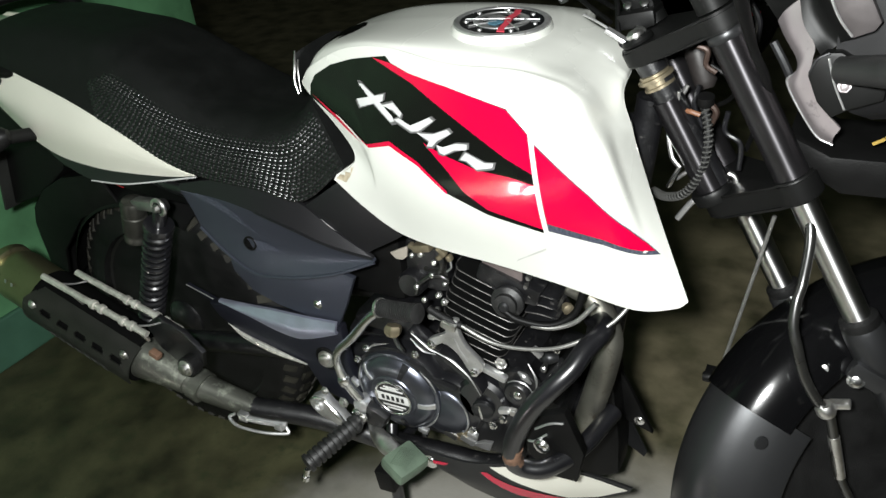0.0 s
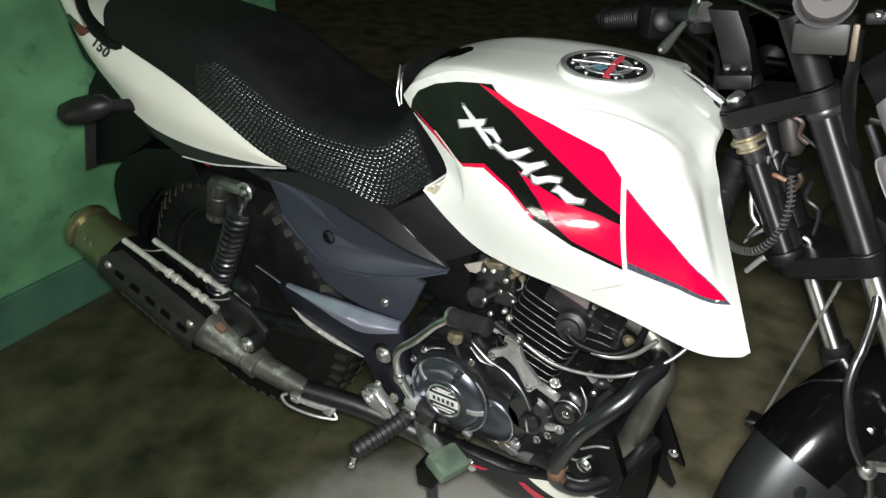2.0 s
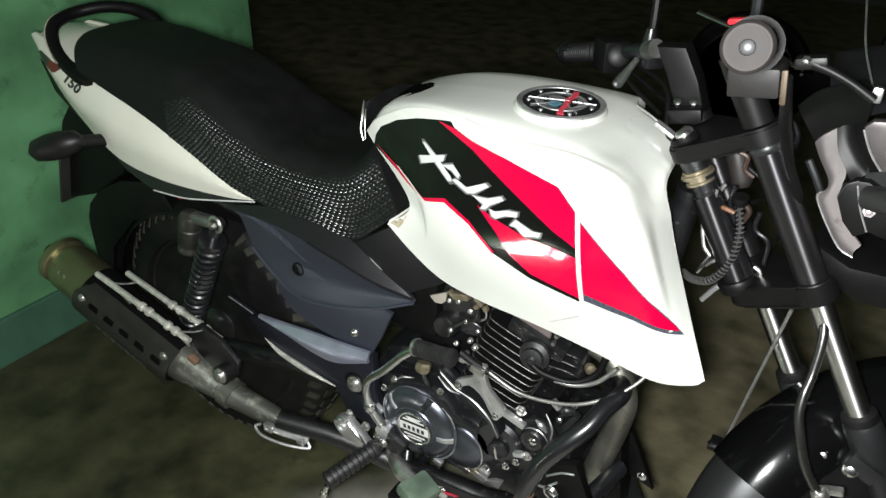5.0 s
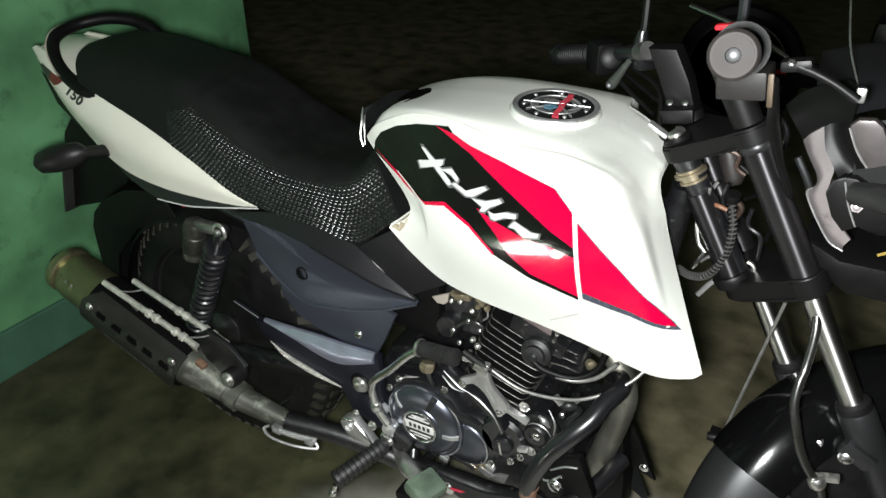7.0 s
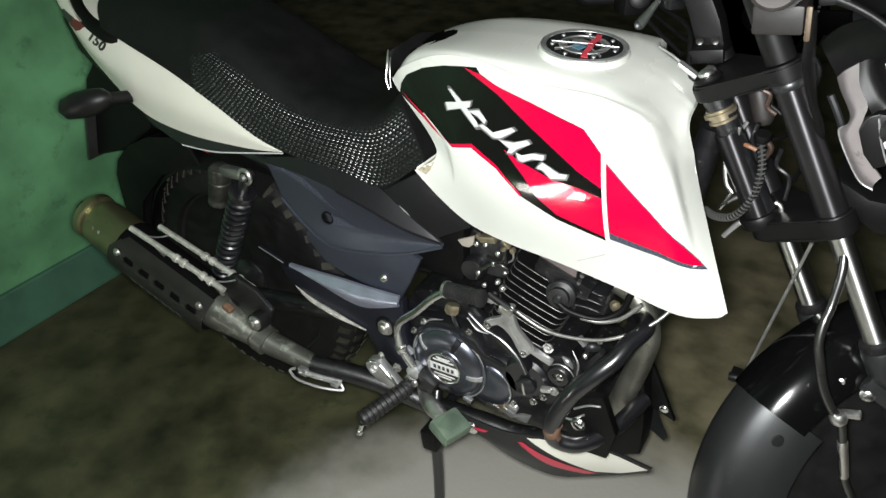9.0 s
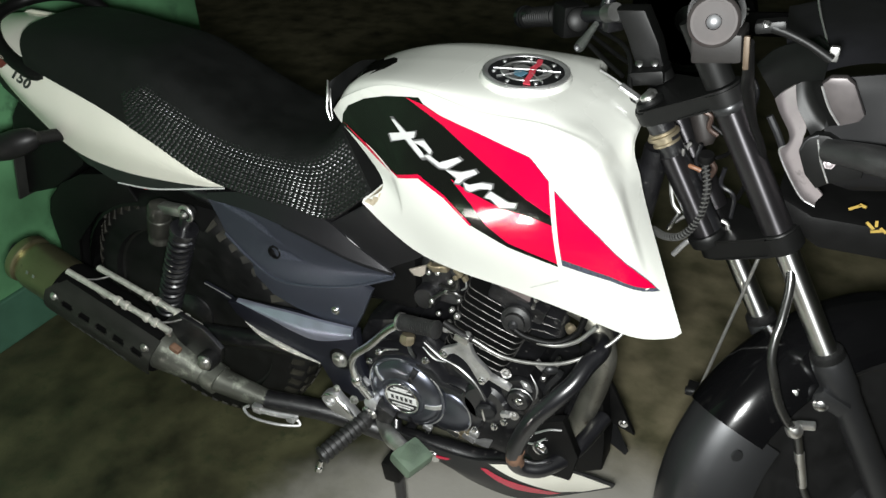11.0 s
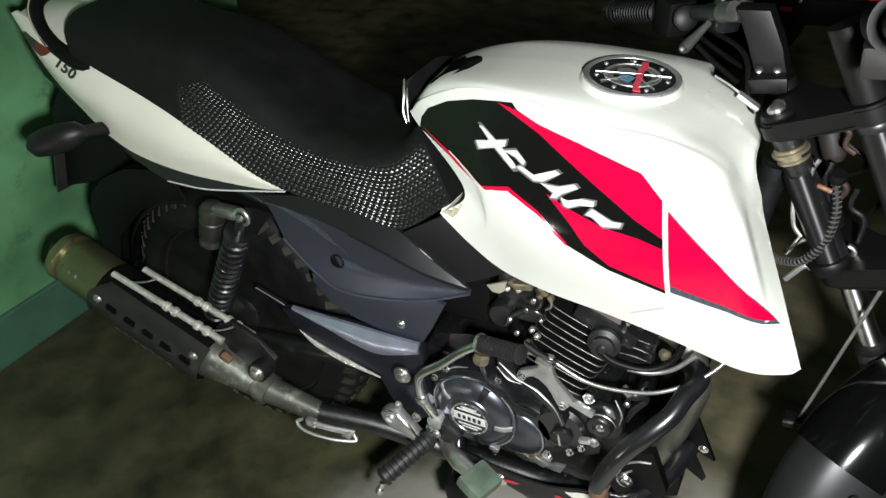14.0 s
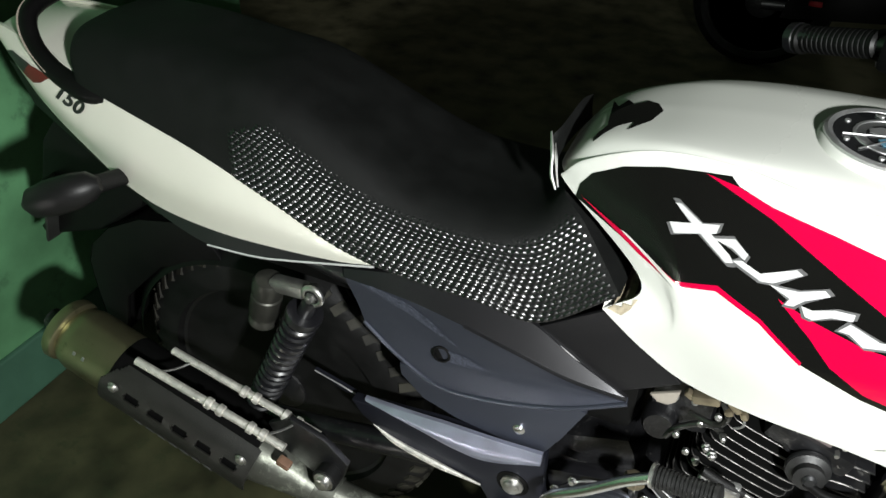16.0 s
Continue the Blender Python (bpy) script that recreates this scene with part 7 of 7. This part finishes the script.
# tail lettering and flash
sticker("tail_flash", [(-0.384, 0.892), (-0.362, 0.897), (-0.320, 0.888), (-0.312, 0.874), (-0.330, 0.868)], DARKLINE, 0.0012, tail_tree, tails[0], "black flash", step=0.006)
sticker("tail_flash", [(-0.338, 0.872), (-0.322, 0.887), (-0.304, 0.885), (-0.276, 0.879), (-0.296, 0.868), (-0.314, 0.864)], mat("tail_red", (0.13, 0.012, 0.012), 0.3, bump=0.0), 0.0014, tail_tree, tails[0], "dark red flash", step=0.006)
font = bpy.data.curves.new("model_number", "FONT")
font.body, font.size, font.extrude, font.align_x, font.align_y = "150", 0.034, 0.0004, "CENTER", "CENTER"
font.space_character = 1.08
font.offset, font.shear = 0.0012, 0.25
holder = new("model_number_line", font)
bpy.context.view_layer.update()
text_me = bpy.data.meshes.new_from_object(holder.evaluated_get(bpy.context.evaluated_depsgraph_get()))
bpy.data.objects.remove(holder)
text_me.materials.clear()
text_me.materials.append(DARKLINE)
number = new("model_number", text_me)
number.parent = tails[0]
number["label"] = "black numerals reading 150"
hit = tail_tree.ray_cast(V((-0.240, -1, 0.857)), V((0, 1, 0)))
nz = hit[1] if hit[1].y < 0 else -hit[1]
nx = V((0.93, -0.20, -0.30))
nx = (nx - nz * nx.dot(nz)).normalized()
ny = nz.cross(nx)
rot = Matrix((nx, ny, nz)).transposed().to_4x4()
number.matrix_local = Matrix.Translation(hit[0] + nz * 0.002) @ rot @ Matrix.Diagonal((1.0, 0.85, 1, 1))
# raised marks on the heat shield and muffler, too worn to read
for k in range(7):
    d = 0.175 + 0.022 * k
    a, b = muf_point(d, -20, 0.0620), muf_point(d + 0.014, -20, 0.0620)
    out_ = (muf_point(d, -20, 1.0) - muf_point(d, -20, 0.0)).normalized()
    face = Matrix((md, -out_, md.cross(-out_))).transposed()
    bp("worn_mark", boxed((a + b) / 2 - out_ * 0.0004, (0.013, 0.0012, 0.012 + (0.008 if k > 3 else 0)), face, 0.0003), mat("worn_grey_mark", (0.050, 0.052, 0.047), 0.5) if k == 0 else bpy.data.materials["worn_grey_mark"], "", muffler)
for d in (0.045, 0.062):
    p = muf_point(d, 30, 0.0535)
    bp("pale_mark", boxed(p, (0.005, 0.0012, 0.016), Matrix.Rotation(radians(35), 3, "Y"), 0.0003), ALU, "", muffler)
# carbon-print flash on the side cover
sticker("carbon_flash", [(0.224, 0.7085), (0.262, 0.7105), (0.300, 0.7085), (0.335, 0.695), (0.376, 0.664), (0.360, 0.668), (0.310, 0.688), (0.262, 0.700)], CARBON, 0.0010, cover_tree, covers[0], "blue-grey carbon-print flash")
sticker("lug_texture", [(0.362, 0.650), (0.388, 0.649), (0.418, 0.636), (0.388, 0.632), (0.360, 0.631)], CARBON, 0.0012, cover_tree, covers[0], "textured finger lug")

# ---- an unseen glowing panel behind the viewer, added for the tank's striped reflections ----
GLOW = bpy.data.materials.new("panel_glow")
GLOW.use_nodes = True
GLOW.node_tree.nodes.clear()
em = GLOW.node_tree.nodes.new("ShaderNodeEmission")
em.inputs[0].default_value, em.inputs[1].default_value = (1.0, 0.95, 0.90, 1), 45.0
mo = GLOW.node_tree.nodes.new("ShaderNodeOutputMaterial")
GLOW.node_tree.links.new(em.outputs[0], mo.inputs[0])
GLOW_AT = V((-0.60, -2.60, 0.155))
fixture = thing("glow_panel", "unseen panel with seven glowing louvres, added for reflections on the tank", "lamp", tuple(GLOW_AT))
part("housing", boxed((0.09, -0.02, 0), (0.62, 0.03, 0.31), None, 0.008), BLACKPLASTIC, fixture)
for k in range(7):
    part("louvre", boxed((-0.02, 0.012, -0.13 + 0.042 * k), (0.13, 0.012, 0.020), None, 0.003), GLOW, fixture, "glowing louvre")
part("diffuser", boxed((0.16, 0.012, -0.05), (0.10, 0.012, 0.16), None, 0.02), GLOW, fixture, "glowing plain diffuser")

# ---- another motorcycle parked in the dark ----
other = thing("parked_motorcycle", "dark motorcycle parked further back in the unlit room", "motorcycle", (0.54, 2.70, 0))


def op(name, bm, material, label="", parent=None):
    return part(name, bm, material, parent or other, label)


C = V((0, 0, 0.29))
ty = bmesh.new()
lathe(ty, [(0.215, -0.035), (0.25, -0.048), (0.280, -0.035), (0.290, 0), (0.280, 0.035), (0.25, 0.048), (0.215, 0.035)], C, (0, 1, 0), 56)
ot = op("tyre", ty, RUBBER, "black tyre")
op("rim", lathe(bmesh.new(), [(0.216, -0.042), (0.222, -0.036), (0.205, -0.02), (0.205, 0.02), (0.222, 0.036), (0.216, 0.042), (0.196, 0.03), (0.196, -0.03), (0.216, -0.042)], C, (0, 1, 0), 56), STEEL, "bare metal rim", ot)
op("hub", turned([(0.03, -0.07), (0.07, -0.05), (0.07, 0.05), (0.03, 0.07)], C, (0, 1, 0), 24), BLACKMETAL, "", ot)
for k in range(6):
    a = 2 * math.pi * k / 6 + 0.3
    op("spoke", boxed(C + V((math.cos(a), 0, math.sin(a))) * 0.13, (0.15, 0.022, 0.026), Matrix.Rotation(-a, 3, "Y"), 0.006), BLACKMETAL, "", ot)
op("swingarm", bar([(0, -0.08, 0.29), (0.25, -0.09, 0.31), (0.50, -0.09, 0.36)], 0.024, 10), BLACKMETAL, "black swingarm")
op("chain_case", plate([(0.08, 0.25), (0.50, 0.29), (0.52, 0.40), (0.10, 0.36)], -0.115, -0.095, 0.008), BLACKPLASTIC, "black chain case")
op("grab_bar", bar([(-0.24, -0.10, 0.56), (0.0, -0.13, 0.50), (0.16, -0.14, 0.43), (0.22, -0.14, 0.40)], [0.016, 0.016, 0.014, 0.010], 12), CHROME, "bright chromed guard bar")
ebm = bmesh.new()
block(ebm, (0.72, 0, 0.42), (0.42, 0.22, 0.34), None, 0.05)
op("engine", ebm, BLACKMETAL, "dark engine")
sbm = bmesh.new()
loft(sbm, [[V((x, w * math.sin(a), z + h * math.cos(a))) for a in np.linspace(-2.6, 2.6, 15)] for x, w, z, h in ((-0.30, 0.05, 0.82, 0.04), (-0.15, 0.11, 0.80, 0.07), (0.15, 0.13, 0.76, 0.07), (0.45, 0.12, 0.76, 0.07), (0.55, 0.15, 0.84, 0.12), (0.80, 0.16, 0.88, 0.13), (0.98, 0.08, 0.88, 0.08))])
op("body", sbm, BLACKPAINT, "black seat and tank")
op("red_reflector", boxed((0.20, -0.12, 0.33), (0.05, 0.01, 0.02), None, 0.003), REDPLASTIC)
for z in (0.36, 0.34):
    op("mark", boxed((0.25, -0.125, z + 0.03), (0.012, 0.006, 0.012), None, 0.002), ALU)
op("stand", bar([(0.55, -0.08, 0.28), (0.58, -0.20, 0.14), (0.60, -0.28, 0.012)], 0.012, 8), BLACKMETAL)
op("foot_board", boxed((0.52, -0.20, 0.17), (0.10, 0.06, 0.03), None, 0.01), ALU, "bare metal footrest")
fr = bmesh.new()
lathe(fr, [(0.215, -0.035), (0.25, -0.045), (0.280, -0.032), (0.288, 0), (0.280, 0.032), (0.25, 0.045), (0.215, 0.035)], (1.30, 0, 0.288), (0, 1, 0), 48)
op("tyre", fr, RUBBER, "black tyre")
for s in (-1, 1):
    op("fork_leg", bar([(1.30, s * 0.09, 0.288), (0.98, s * 0.09, 0.95)], 0.02, 12), BLACKMETAL)
op("headlamp", turned([(0.03, -0.08), (0.08, -0.03), (0.09, 0.02), (0.085, 0.03)], (1.10, 0, 0.90), (1, 0, 0), 24), BLACKPAINT)
op("handlebar", bar([(0.86, -0.34, 1.04), (0.98, -0.15, 1.02), (1.0, 0, 1.0), (0.98, 0.15, 1.02), (0.86, 0.34, 1.04)], 0.012, 10), BLACKMETAL)
